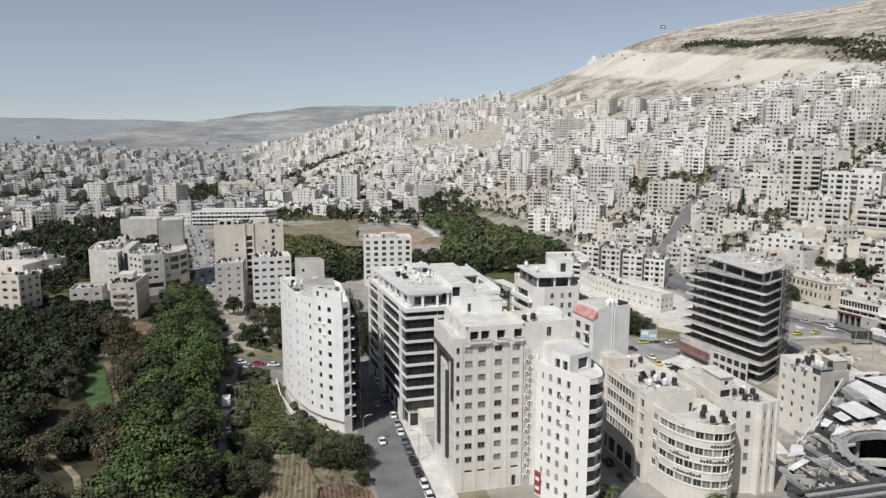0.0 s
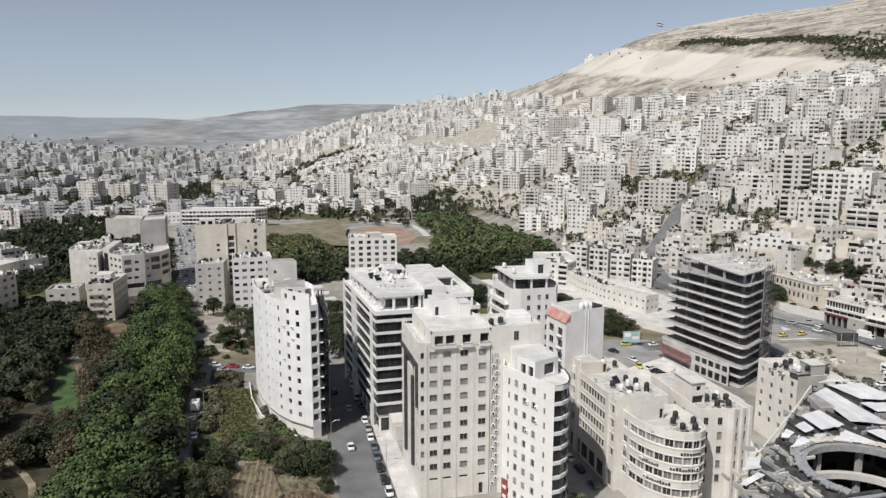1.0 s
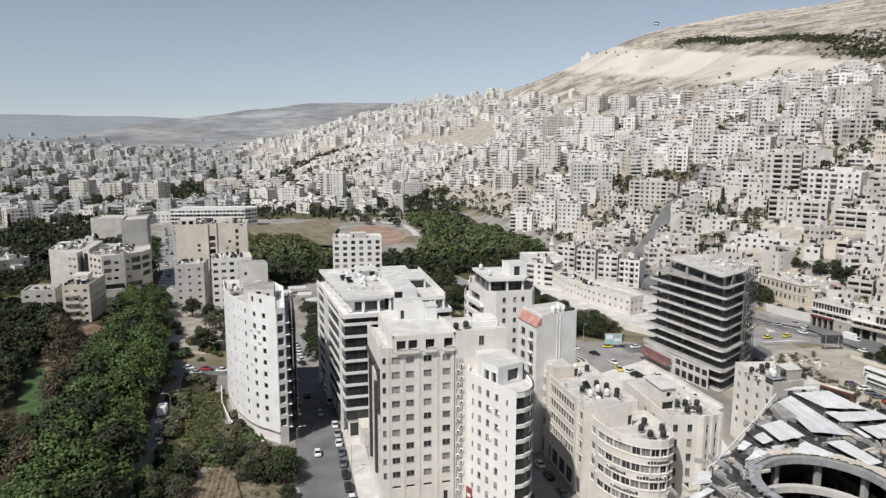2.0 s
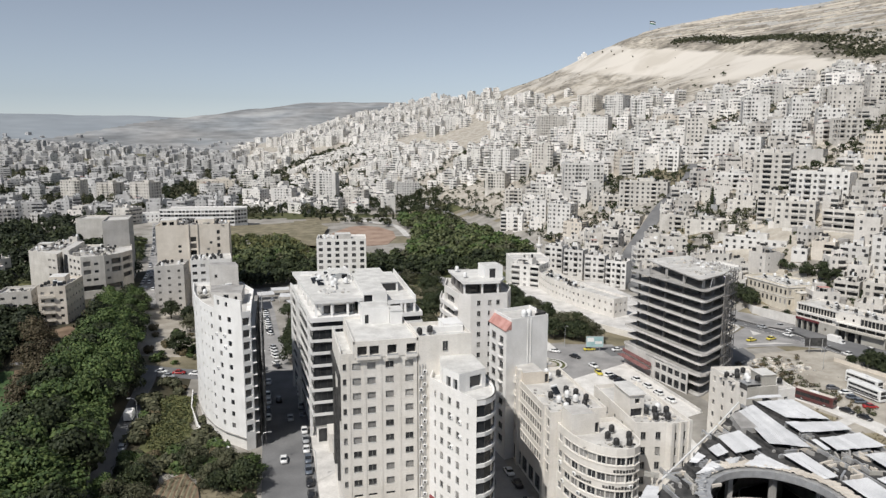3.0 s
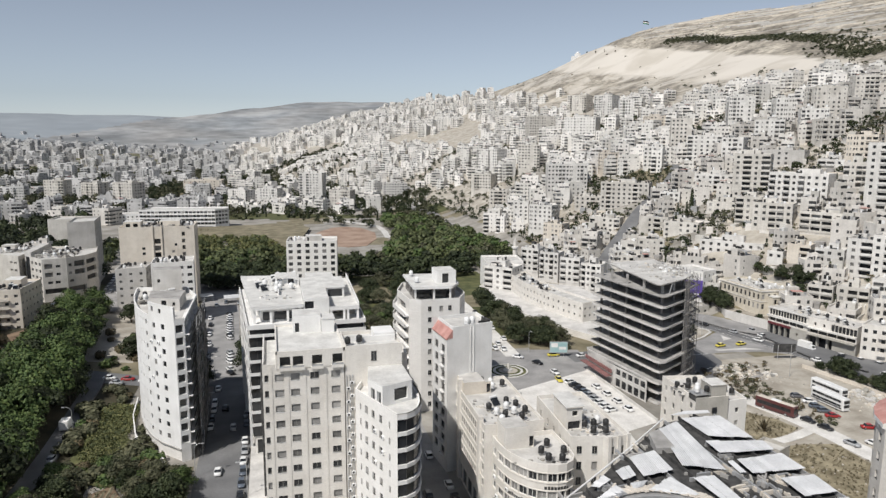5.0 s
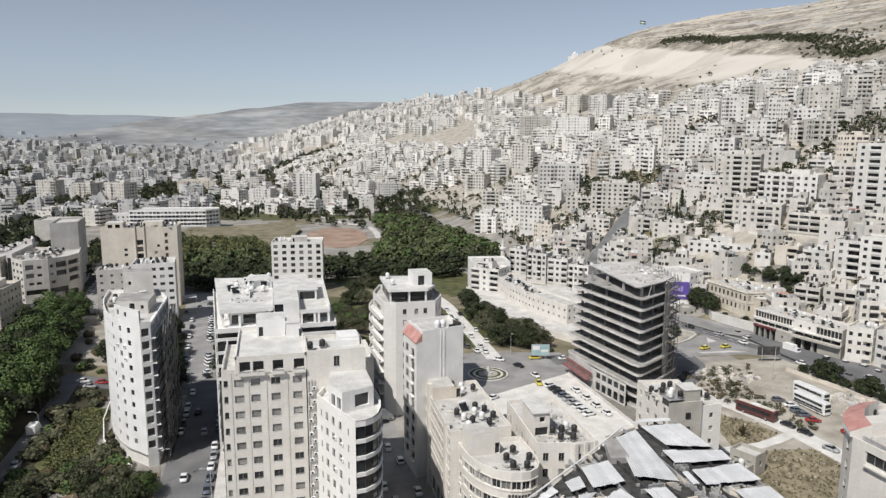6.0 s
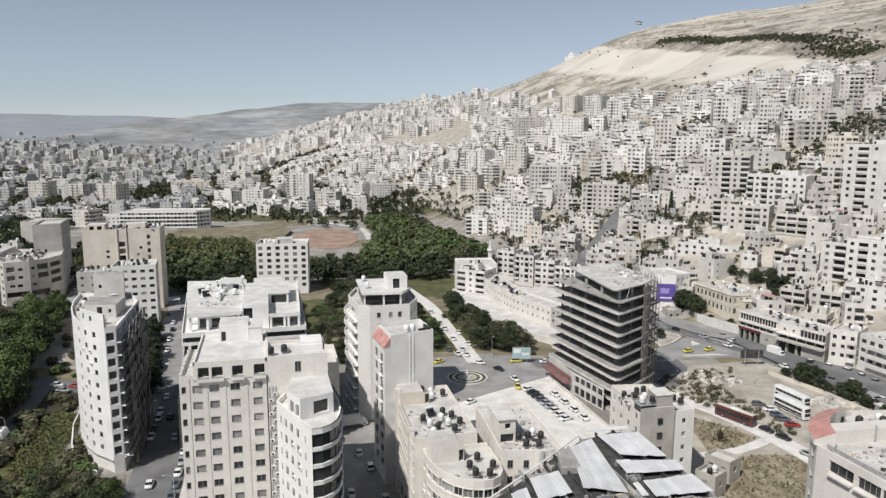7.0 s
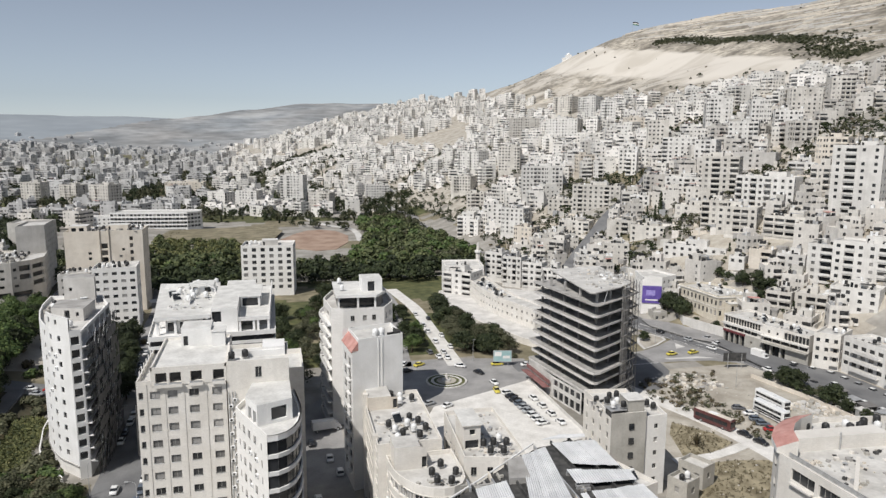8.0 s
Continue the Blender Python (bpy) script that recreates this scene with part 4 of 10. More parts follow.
    # raised screen wall over the front and the rooms on the roof
    crown = Path([tuple(bow.at(u)[0]) for u in (U - 11, U - 7.5, U - 3.5, U - 0.1)])
    screen = Mesh()
    holes = [(1.6, 2.7, 37.2, 38.6), (5.0, 5.9, 37.2, 38.4)]
    facade(screen, crown, 36.0, 39.4, holes, 0.3, WHITE_PAINT, DARK_GLASS)
    band(screen, crown, 36.0, 39.4, -0.36, -0.305, WHITE_PAINT)
    band(screen, crown, 39.4, 39.5, -0.36, 0.06, WHITE_PAINT)
    part("screen_wall", screen, t)
    room(t, [(8.6, 199), (16.6, 196.4), (17.0, 207), (8.0, 208)], 35.0, 38.2, GREY_STONE, openings={0: [(3.4, 4.8, 35.5, 37.6), (6.4, 7.2, 36.2, 37.2)]}, roof_m=CONCRETE)
    room(t, [(6.9, 217.4), (15.1, 216.0), (14.2, 221.4), (6.4, 222.2)], 35.0, 42.3, GREY_STONE, name="roof_room", openings={0: [(1.4, 2.2, 38.5, 39.5)]}, roof_m=CONCRETE)
    for k, (u, z) in enumerate(((U - 6.4, 29.4), (U - 9.9, 29.2), (U - 6.3, 26.3), (U - 10, 20.0))):
        hang_air(t, bow, u, z)
    return t


bowed_tower()
clutter(9, 188, 16, 192, 35.0, 3, 3)
clutter(4.5, 209.5, 14, 215, 35.0, 7, 120, (0.5, 0.3, 0.2))


# ---- the glass and white banded block ----
def banded_block():
    t = thing("office_block", "white banded office block with dark glass storeys", "building")
    a, c, d, e = (33.9, 180.5), (63.2, 181.5), (63.2, 224), (30.2, 227)
    plan = [a, c, d, e]
    core = inset(plan, 0.55)
    glass = Mesh()
    n = 4
    for k in range(n):
        path = Path([core[k], core[(k + 1) % n]])
        glass.face([(*core[k], 5.0), (*core[(k + 1) % n], 5.0), (*core[(k + 1) % n], 33.0), (*core[k], 33.0)], DARK_GLASS)
    part("glazing", glass, t, "dark tinted glass wall")
    for k in range(8):
        z = 31.3 - 3.3 * k
        s = Mesh()
        s.prism(inset(plan, 0.0), z - 0.35, z, WHITE_PAINT)
        for j in range(4):
            band(s, edge(plan, j), z, z + 0.45, -0.16, -0.003, WHITE_PAINT)
        part("floor_band", s, t)
    for j in range(4):
        p = edge(core, j)
        m = int(p.length / 1.6)
        mull = Mesh()
        for k in range(m + 1):
            q, dd, oo = p.at(p.length * k / m)
            mull.box(q.x - 0.04, q.y - 0.04, 5, q.x + 0.04, q.y + 0.04, 31, DARK_STEEL)
        tagged(part("mullion", mull, t), kind="stuff")
    # the street side: white piers and tall slots
    west = edge(plan, 3)
    for u0, u1 in ((0.0, 1.0), (14.0, 15.2), (18.2, 19.4), (40.2, 41.3)):
        p = Path([tuple(west.at(u0)[0]), tuple(west.at(u1)[0])])
        s = Mesh()
        band(s, p, 0, 33.4, -0.5, 0.12, WHITE_PAINT)
        part("pier", s, t)
    # base
    base = Mesh()
    low = inset(plan, 0.9)
    for k in range(4):
        path = Path([low[k], low[(k + 1) % 4]])
        m = max(2, int(path.length / 5))
        shops = [(path.length * i / m + 0.5, path.length * (i + 1) / m - 0.5, 0.2, 4.0) for i in range(m)]
        facade(base, path, 0, 5.0, shops, 0.4, WHITE_STONE, DARK_GLASS)
    part("shopfront", base, t)
    porch = Mesh()
    porch.prism([(37.4, 174.6), (45.4, 174.6), (45.4, 181.3), (37.4, 181.3)], 0, 5.2, CREAM_STONE)
    porch.box(38.2, 174.4, 0.2, 44.6, 174.597, 4.2, PAVING)
    part("entrance_block", porch, t, "cream stone entrance block")
    # open top storeys
    top = Mesh()
    top.prism(plan, 32.95, 33.35, WHITE_PAINT)
    for j in (0, 1, 3):
        band(top, edge(plan, j), 33.35, 34.1, -0.2, -0.003, WHITE_PAINT)
    part("terrace", top, t)
    lid = [(35.4, 184.2), (47.3, 184.9), (47.3, 222), (31.4, 224.5)]
    roof = Mesh()
    roof.prism(inset(lid, -0.5), 37.0, 37.9, WHITE_PAINT, ROOF_WHITE)
    part("roof", roof, t)
    for x, y in ((35.6, 184.6), (39.6, 184.7), (43.8, 184.8), (46.9, 185.2), (34.9, 191), (34.3, 198), (33.7, 205), (33.0, 212), (32.4, 218)):
        col = Mesh()
        col.box(x - 0.3, y - 0.3, 33.35, x + 0.3, y + 0.3, 37.0, WHITE_PAINT)
        part("column", col, t)
    room(t, inset(lid, 2.0), 33.35, 37.0, WHITE_PAINT, "upper_floor", {0: [(0.4, 2.6, 33.6, 35.9), (3.2, 8.6, 33.6, 35.9)], 3: [(3 + 4 * k, 6 + 4 * k, 33.7, 35.9) for k in range(7)]})
    room(t, [(47.9, 184.6), (54.2, 184.2), (54.2, 212), (47.9, 212)], 32.0, 39.2, WHITE_PAINT, "stair_head", {0: [(0.2, 2.4, 35.8, 38.5)]}, roof_m=ROOF_WHITE)
    room(t, [(41, 208), (47, 208), (47, 215), (41, 215)], 37.9, 40.4, WHITE_PAINT, "stair_head", {0: [(0.6, 1.8, 38.0, 40.0), (3.6, 5.2, 38.4, 39.8)]})
    room(t, [(50, 212.2), (58, 212.2), (58, 222), (50, 222)], 33.35, 38.6, WHITE_PAINT, "roof_room", {0: [(6, 8.5, 35, 37.5)], 1: [(1, 4, 35, 37.4), (6, 9, 35, 37.4)]})
    # arched beam over the roof terrace
    arch = Mesh()
    pts = [(39.4 + 8.2 * k / 14, 206.6, 39.2 + 2.2 * math.sin(math.pi * k / 14)) for k in range(15)]
    for p, q in zip(pts, pts[1:]):
        vs = [(v[0], v[1] + dy, v[2] + dz) for dz in (0, 0.5) for v, dy in ((p, 0), (q, 0), (q, 0.5), (p, 0.5))]
        arch.solid(vs, ((3, 2, 1, 0), (4, 5, 6, 7), (0, 1, 5, 4), (2, 3, 7, 6)), WHITE_PAINT)
    part("arched_beam", arch, t)
    for x in (39.4, 47.1):
        foot = Mesh()
        foot.box(x, 206.6, 37.9, x + 0.5, 207.1, 39.3, WHITE_PAINT)
        part("beam_post", foot, t)
    for x0, y0, x1, y1 in ((36.6, 202.6, 41.6, 202.9), (41.6, 196, 41.9, 202.9), (33, 218, 48, 218.3)):
        low = Mesh()
        low.box(x0, y0, 37.9, x1, y1, 39.0, WHITE_PAINT)
        part("roof_wall", low, t)
    # stepped concrete bays over the terrace: one storey forward, one set back
    outer = [(54.3, 183.6), (61.9, 183.8), (62.7, 223), (54.3, 223)]
    slab = Mesh()
    slab.prism(outer, 36.0, 36.35, WHITE_PAINT, ROOF_WHITE)
    part("loggia_slab", slab, t)
    for k, (p, q, z1) in enumerate((((54.3, 183.6), (61.9, 183.8), 37.0), ((61.9, 183.8), (62.7, 223), 37.9))):
        rim = Mesh()
        band(rim, Path([p, q]), 36.35, z1, -0.22, -0.003, WHITE_PAINT)
        part("parapet", rim, t)
    for x, y in ((54.7, 184.0), (58.0, 184.1), (59.0, 184.1), (61.5, 184.2), (61.7, 190), (61.9, 196), (62.1, 203)):
        col = Mesh()
        col.box(x - 0.28, y - 0.28, 33.36, x + 0.28, y + 0.28, 36.0, WHITE_PAINT)
        part("column", col, t)
    # Inner walls greyer than the white block: bay shade put into their colour.
    inside = Mesh()
    inside.box(54.4, 189.6, 33.36, 61.4, 190.0, 36.0, CEMENT)
    inside.box(58.3, 184.5, 33.36, 58.7, 189.6, 36.0, CEMENT)
    part("inner_wall", inside, t, "bare grey inner walls")
    room(t, [(54.4, 197.0), (59.4, 197.1), (59.8, 211), (54.4, 211)], 36.35, 39.3, WHITE_PAINT, "upper_bay", {0: [(0.5, 4.5, 36.5, 38.7)], 1: [(2, 6, 36.8, 38.6)]}, over=0.3, roof_m=ROOF_WHITE)
    return t


banded_block()
clutter(36, 205, 47, 221, 37.9, 9, 11, (0.2, 0.6, 0.2))
clutter(38, 196, 47, 206, 37.9, 5, 12, (0.2, 0.6, 0.2))


# ---- the cream tower with a grid of windows ----
def grid_tower():
    t = thing("apartment_tower", "cream stone tower with a regular grid of shuttered windows", "building")
    r = random.Random(4)
    plan = [(37.8, 142.7), (53.7, 142.7), (53.7, 163), (37.8, 163)]
    rows = [32.7 - 3.2 * k for k in range(9)]
    front = [(u - 0.88, u + 0.88, z, z + 1.4) for u in (3.2, 6.25, 10.05, 14.2) for z in rows]
    slim = [(u - 0.4, u + 0.4, z, z + 1.35) for u in (0.75,) for z in rows]
    slots = [(u - 0.95, u + 0.95, 4.6, 5.2) for u in (3.2, 6.25, 10.05, 14.2)]
    door = [(13.6, 14.6, 0.2, 2.9)]
    west = [(u - 0.45, u + 0.45, z, z + 1.35) for u in (1.4, 3.6, 16.8, 18.9) for z in rows]
    tall = [(5.2, 7.0, 6, 30.5), (13.4, 15.2, 6, 30.5)]
    arch = [(7.0, 13.4, 28.2, 30.5)]
    inner_w = [(u - 0.45, u + 0.45, z, z + 1.35) for u in (8.7, 11.7) for z in rows[2:]]
    b = Mesh()
    facade(b, edge(plan, 0), 0, 35.2, front + slim + slots + door, 0.24, CREAM_STONE)
    facade(b, edge(plan, 3), 0, 35.2, west + tall + arch + inner_w, 0.24, CREAM_STONE)
    east = [(u - 0.6, u + 0.6, z, z + 1.35) for u in (3, 17) for z in rows]
    facade(b, edge(plan, 1), 0, 35.2, east, 0.24, CREAM_STONE)
    facade(b, edge(plan, 2), 0, 35.2, front, 0.24, CREAM_STONE, TOWN_GLASS)
    b.prism(inset(plan, 0.002), 35.0, 35.2, CREAM_STONE, ROOF_WHITE)
    part("wall", b, t)
    set_windows(t, edge(plan, 0), front, 0.24, half=0.72, rng=r)
    set_windows(t, edge(plan, 0), slim, 0.24, half=0.5, rng=r, mullions=0)
    set_windows(t, edge(plan, 0), slots, 0.24, mullions=0, sill=False)
    set_windows(t, edge(plan, 0), door, 0.24, name="door", mullions=0, sill=False)
    set_windows(t, edge(plan, 3), west + inner_w, 0.24, half=0.4, rng=r, mullions=0)
    set_windows(t, edge(plan, 3), tall + arch, 0.24, mullions=2, sill=False, glass=DARK_GLASS)
    set_windows(t, edge(plan, 1), east, 0.24, half=0.4, rng=r)
    for u in (1.55, 4.75, 8.1, 12.1, 15.6):
        p = Path([tuple(edge(plan, 0).at(u - 0.28)[0]), tuple(edge(plan, 0).at(u + 0.28)[0])])
        s = Mesh()
        band(s, p, 0, 35.6, 0.003, 0.1, CREAM_STONE)
        part("pilaster", s, t)
    # attic storey, set back from the street, with four deep square openings
    attic = [(40.4, 142.55), (53.85, 142.55), (53.85, 163), (40.4, 163)]
    a = Mesh()
    holes = [(u - 2.6 - 1.0, u - 2.6 + 1.0, 35.6, 37.6) for u in (4.4, 6.9, 10.6, 14.6)]
    facade(a, edge(attic, 0), 35.2, 38.7, holes, 0.9, CREAM_STONE, DARK_GLASS)
    for k in (1, 2, 3):
        side = [(6, 7.6, 35.7, 37.3), (13, 14.6, 35.7, 37.3)]
        facade(a, edge(attic, k), 35.2, 38.7, side if k != 2 else [], 0.4, CREAM_STONE, DARK_GLASS)
    for k in range(4):
        band(a, edge(attic, k), 38.1, 38.7, -0.3, -0.003, CREAM_STONE)
    a.face([(x, y, 38.15) for x, y in inset(attic, 0.3)], ROOF_WHITE)
    part("attic", a, t)
    for u in (4.4, 6.9, 10.6, 14.6):
        s = Mesh()
        s.box(37.8 + u - 1.25, 141.9, 34.9, 37.8 + u + 1.25, 142.547, 35.5, CREAM_STONE)
        s.box(37.8 + u - 1.15, 141.95, 35.5, 37.8 + u + 1.15, 142.0, 35.9, METAL)
        part("balcony", s, t)
    rail = Mesh()
    band(rail, edge(plan, 3), 35.2, 36.2, -0.2, -0.003, CREAM_STONE)
    band(rail, Path([(37.8, 142.7), (40.3, 142.7)]), 35.2, 36.2, -0.2, -0.003, CREAM_STONE)
    part("parapet", rail, t)
    for k in range(7):
        s = Mesh()
        y = 145 + 2.6 * k
        s.box(38.0, y, 35.2, 38.15, y + 0.3, 37.4, WHITE_PAINT)
        part("post", s, t)
    room(t, [(44.3, 157), (50.2, 157), (50.2, 163), (44.3, 163)], 38.15, 42.0, WHITE_PAINT, "stair_head", {0: [(0.4, 1.3, 38.3, 40.4)]})
    room(t, [(50.3, 156), (53.0, 156), (53.0, 160), (50.3, 160)], 38.15, 41.4, WHITE_PAINT, "lift_head", {1: [(1.5, 2.3, 39.5, 40.4)]}, over=0.15)
    # dark frame standing proud of the street side
    side = edge(plan, 3)
    for u0, u1, z0, z1 in ((1.0, 19.3, 30.5, 31.3), (18.5, 19.3, 21.5, 30.496), (13.6, 14.8, 6, 27), (5.4, 6.6, 6, 30.496)):
        s = Mesh()
        band(s, Path([tuple(side.at(u0)[0]), tuple(side.at(u1)[0])]), z0, z1, 0.004, 0.55, DARK_STEEL)
        part("facade_frame", s, t, "dark metal facade frame")
    return t


grid_tower()


def low_link():
    t = thing("apartment_block", "plain cream stone block joining two towers", "building")
    plan = [(53.9, 153.5), (68.6, 153.5), (68.6, 167), (53.9, 167)]
    e = [(u - 0.6, u + 0.6, 28.8 - 3.2 * k, 30.1 - 3.2 * k) for u in (3, 7, 11) for k in range(8)]
    walls_and_roof(t, plan, 0, 33.2, CREAM_STONE, ROOF_WHITE, {1: e, 2: e}, parapet=1.1)
    set_windows(t, edge(plan, 1), e, 0.22)
    set_windows(t, edge(plan, 2), e, 0.22)
    # taller front part, flush with the tower
    front = [(53.9, 142.45), (65.4, 142.45), (65.4, 153.3), (53.9, 153.3)]
    o = [(5.2, 6.4, 35.5, 37.6)]
    walls_and_roof(t, front, 0, 39.0, CREAM_STONE, ROOF_WHITE, {0: o, 1: e[:8]}, parapet=0.8, name="front_wall")
    set_windows(t, edge(front, 0), o, 0.22, mullions=1)
    set_windows(t, edge(front, 1), e[:8], 0.22)
    wall = Mesh()
    wall.box(56.4, 147, 38.2, 64.8, 147.3, 39.4, WHITE_PAINT)
    wall.box(60.5, 147.3, 38.2, 64.8, 152.5, 39.9, WHITE_PAINT)
    part("roof_room", wall, t)
    # pipes and air conditioners in the corner between the towers
    path = Path([(53.95, 142.44), (55.6, 142.44)])
    for k in range(11):
        hang_air(t, path, 0.5, 2.4 + 2.75 * k)
        hang_air(t, path, 1.25, 3.6 + 2.75 * k)
    for x in (54.1, 54.75, 55.3):
        pipe = Mesh()
        pipe.tube((x, 142.3, 0), (x, 142.3, 33), 0.09, 0.09, METAL, 6)
        part("drainpipe", pipe, t)
    return t


low_link()
clutter(54.4, 144.5, 57.5, 147, 38.2, 2, 20, (1.0, 0.0, 0.0))
clutter(54.6, 161.2, 61, 166, 32.1, 5, 21, (0.8, 0.2, 0.0))


# ---- the narrow tower with a rounded glass corner ----
def round_corner_tower():
    t = thing("apartment_tower", "white tower with a rounded dark glass corner", "building")
    r = random.Random(8)
    a, c = (55.4, 138.6), (61.1, 124.0)
    bow = [(61.15, 124.0), (62.9, 124.2), (64.5, 125.2), (65.8, 127.0), (66.7, 129.6), (67.2, 132.8), (67.3, 136.5), (67.0, 140.0), (66.4, 145.5)]
    west, glassy, rear = Path([a, c]), Path(bow), Path([bow[-1], (58.2, 146.2), a])
    rows = [27.9 - 3.12 * k for k in range(9)]
    win = [(u - 0.55, u + 0.55, z, z + 1.4) for u in (4.3, 6.9, 9.7) for z in rows]
    slim = [(u - 0.28, u + 0.28, z, z + 1.2) for u in (2.0, 12.9) for z in rows]
    b = Mesh()
    facade(b, west, 0, 31.4, win + slim, 0.22, WHITE_STONE)
    facade(b, rear, 0, 31.4, [], 0.2, WHITE_STONE)
    facade(b, Path(glassy.offset(-0.3)), 0, 30.3, [], 0.2, DARK_GLASS)
    part("wall", b, t)
    set_windows(t, west, win, 0.22, half=0.35, rng=r)
    set_windows(t, west, slim, 0.22, mullions=0)
    for k in range(10):
        s = Mesh()
        band(s, glassy, 30.35 - 3.12 * k, 31.08 - 3.12 * k, -0.6, 0.0, WHITE_PAINT)
        part("balcony", s, t)
    inner = Path(glassy.offset(-0.27))
    for k in range(10):
        s = Mesh()
        for j in range(1, 14):
            q = inner.at(inner.length * j / 14)[0]
            s.box(q.x - 0.04, q.y - 0.04, 27.9 - 3.12 * k, q.x + 0.04, q.y + 0.04, 30.3 - 3.12 * k, DARK_STEEL)
        tagged(part("mullion", s, t), kind="stuff")
    closed = [a] + bow + [(58.2, 146.2)]
    deck = Mesh()
    deck.face([(x, y, 30.4) for x, y in inset(closed, 0.1)], ROOF_WHITE)
    n = len(closed)
    inn = inset(closed, 0.28)
    for k in range(n):
        p, q, s, v = closed[k], closed[(k + 1) % n], inn[(k + 1) % n], inn[k]
        deck.face([(*p, 31.4), (*q, 31.4), (*s, 31.4), (*v, 31.4)], WHITE_STONE)
        deck.face([(*s, 30.4), (*v, 30.4), (*v, 31.4), (*s, 31.4)], WHITE_STONE)
    part("roof", deck, t)
    lip = Mesh()
    band(lip, glassy, 31.1, 31.4, -0.3, 0.0, WHITE_STONE)
    part("parapet", lip, t)
    room(t, [(57.4, 135.5), (59.5, 130.5), (65.6, 133.0), (65.4, 144.6), (58.8, 144.8)], 30.4, 34.4, WHITE_PAINT, "roof_room",
         {0: [(1.2, 2.6, 30.6, 33.0), (3.4, 4.8, 30.6, 33)], 1: [(2.6, 5.6, 31.0, 33.4)], 2: [(2, 5, 31, 33.2), (6.5, 9, 31, 33.2)]}, over=0.0)
    for k, (u, z) in enumerate(((6.9, 25.2), (9.7, 25.0), (9.7, 22.0), (6.9, 19.0))):
        hang_air(t, west, u + 0.95, z)
    return t


round_corner_tower()
sign = thing("shop_sign", "red and white vertical shop sign on the tower foot", "sign")
sb = Mesh()
sb.box(0, -0.25, 0.6, 1.9, -0.05, 5.8, paint("sign_red", (0.26, 0.045, 0.05)))
for k in range(2):
    sb.box(0.35, -0.27, 1.5 + 2.2 * k, 1.55, -0.252, 2.3 + 2.2 * k, WHITE_PAINT)
part("board", sb, sign)
sign.matrix_basis = pose(55.5, 138.4, 0, 0, 0, -68.7)


# ---- the white tower with balconies on its flank ----
def balcony_tower():
    t = thing("apartment_tower", "white apartment tower with stepped balconies and roof canopy", "building")
    r = random.Random(9)
    plan = [(78.3, 200.5), (81.5, 199), (93, 199), (96.5, 206), (96.5, 222), (80.5, 224), (77.2, 214)]
    rows = [30.2 - 3.2 * k for k in range(10)]
    front = [(u - 0.55, u + 0.55, z, z + 1.5) for u in (2.6, 6.0, 8.6) for z in rows]
    diag = [(u - 0.5, u + 0.5, z, z + 1.5) for u in (2.0, 5.4) for z in rows]
    left = [(1.5, 6.0, z - 0.9, z + 1.5) for z in rows]
    left2 = [(1.0, 9.6, z - 0.9, z + 1.5) for z in rows]
    east = [(u - 0.6, u + 0.6, z, z + 1.4) for u in (3, 8, 13) for z in rows]
    b = Mesh()
    for k, o, deep, back in ((0, [], 0.2, None), (1, front, 0.22, None), (2, diag, 0.22, None), (3, east, 0.22, None), (4, [], 0.22, None), (5, left, 0.9, DARK_GLASS), (6, left2, 0.9, DARK_GLASS)):
        facade(b, edge(plan, k), 0, 33.8, o, deep, WHITE_STONE, back)
    inn = inset(plan, 0.25)
    n = len(plan)
    for k in range(n):
        p, q, s, v = plan[k], plan[(k + 1) % n], inn[(k + 1) % n], inn[k]
        b.face([(*p, 33.8), (*q, 33.8), (*s, 33.8), (*v, 33.8)], WHITE_STONE)
        b.face([(*s, 32.8), (*v, 32.8), (*v, 33.8), (*s, 33.8)], WHITE_STONE)
    part("wall", b, t)
    deck = Mesh()
    deck.face([(x, y, 32.8) for x, y in inn], ROOF)
    part("roof", deck, t)
    set_windows(t, edge(plan, 1), front, 0.22, half=0.1, rng=r)
    set_windows(t, edge(plan, 2), diag, 0.22, half=0.1, rng=r)
    set_windows(t, edge(plan, 3), east, 0.22, half=0.3, rng=r)
    for k in range(10):
        z = 28.9 - 3.2 * k
        for e, (u0, u1) in ((6, (0.4, 13.2)), (5, (1.0, 9.6))):
            p0, p1 = edge(plan, e).at(u0)[0], edge(plan, e).at(min(u1, edge(plan, e).length))[0]
            s = Mesh()
            path = Path([tuple(p0), tuple(p1)])
            band(s, path, z - 0.3, z, 0.004, 1.5, WHITE_PAINT)
            band(s, path, z, z + 0.95, 1.35, 1.5, WHITE_PAINT)
            part("balcony", s, t)
    room(t, [(80.5, 204.5), (92.5, 204), (94, 208), (94, 219), (81, 220)], 32.8, 36.3, DARK_CONCRETE, "penthouse", {0: [(0.6, 5.4, 33.0, 35.9), (6.2, 11.0, 33.0, 35.9)], 4: [(2, 6, 33.2, 35.8), (8, 13, 33.2, 35.8)]})
    lid = Mesh()
    lid.prism([(79.8, 201.6), (91.2, 200.6), (94.6, 206), (94.6, 220), (80.4, 221.5)], 36.3, 37.0, WHITE_PAINT, ROOF_WHITE)
    part("canopy", lid, t)
    for x, y in ((80.6, 202.6), (86, 202), (90.8, 201.6)):
        s = Mesh()
        s.box(x - 0.25, y - 0.25, 32.8, x + 0.25, y + 0.25, 36.3, WHITE_PAINT)
        part("column", s, t)
    room(t, [(87.6, 205), (93.4, 205), (93.4, 212), (87.6, 212)], 37.0, 40.8, WHITE_PAINT, "stair_head", {0: [(1.6, 3.6, 37.1, 40)]})
    return t


balcony_tower()
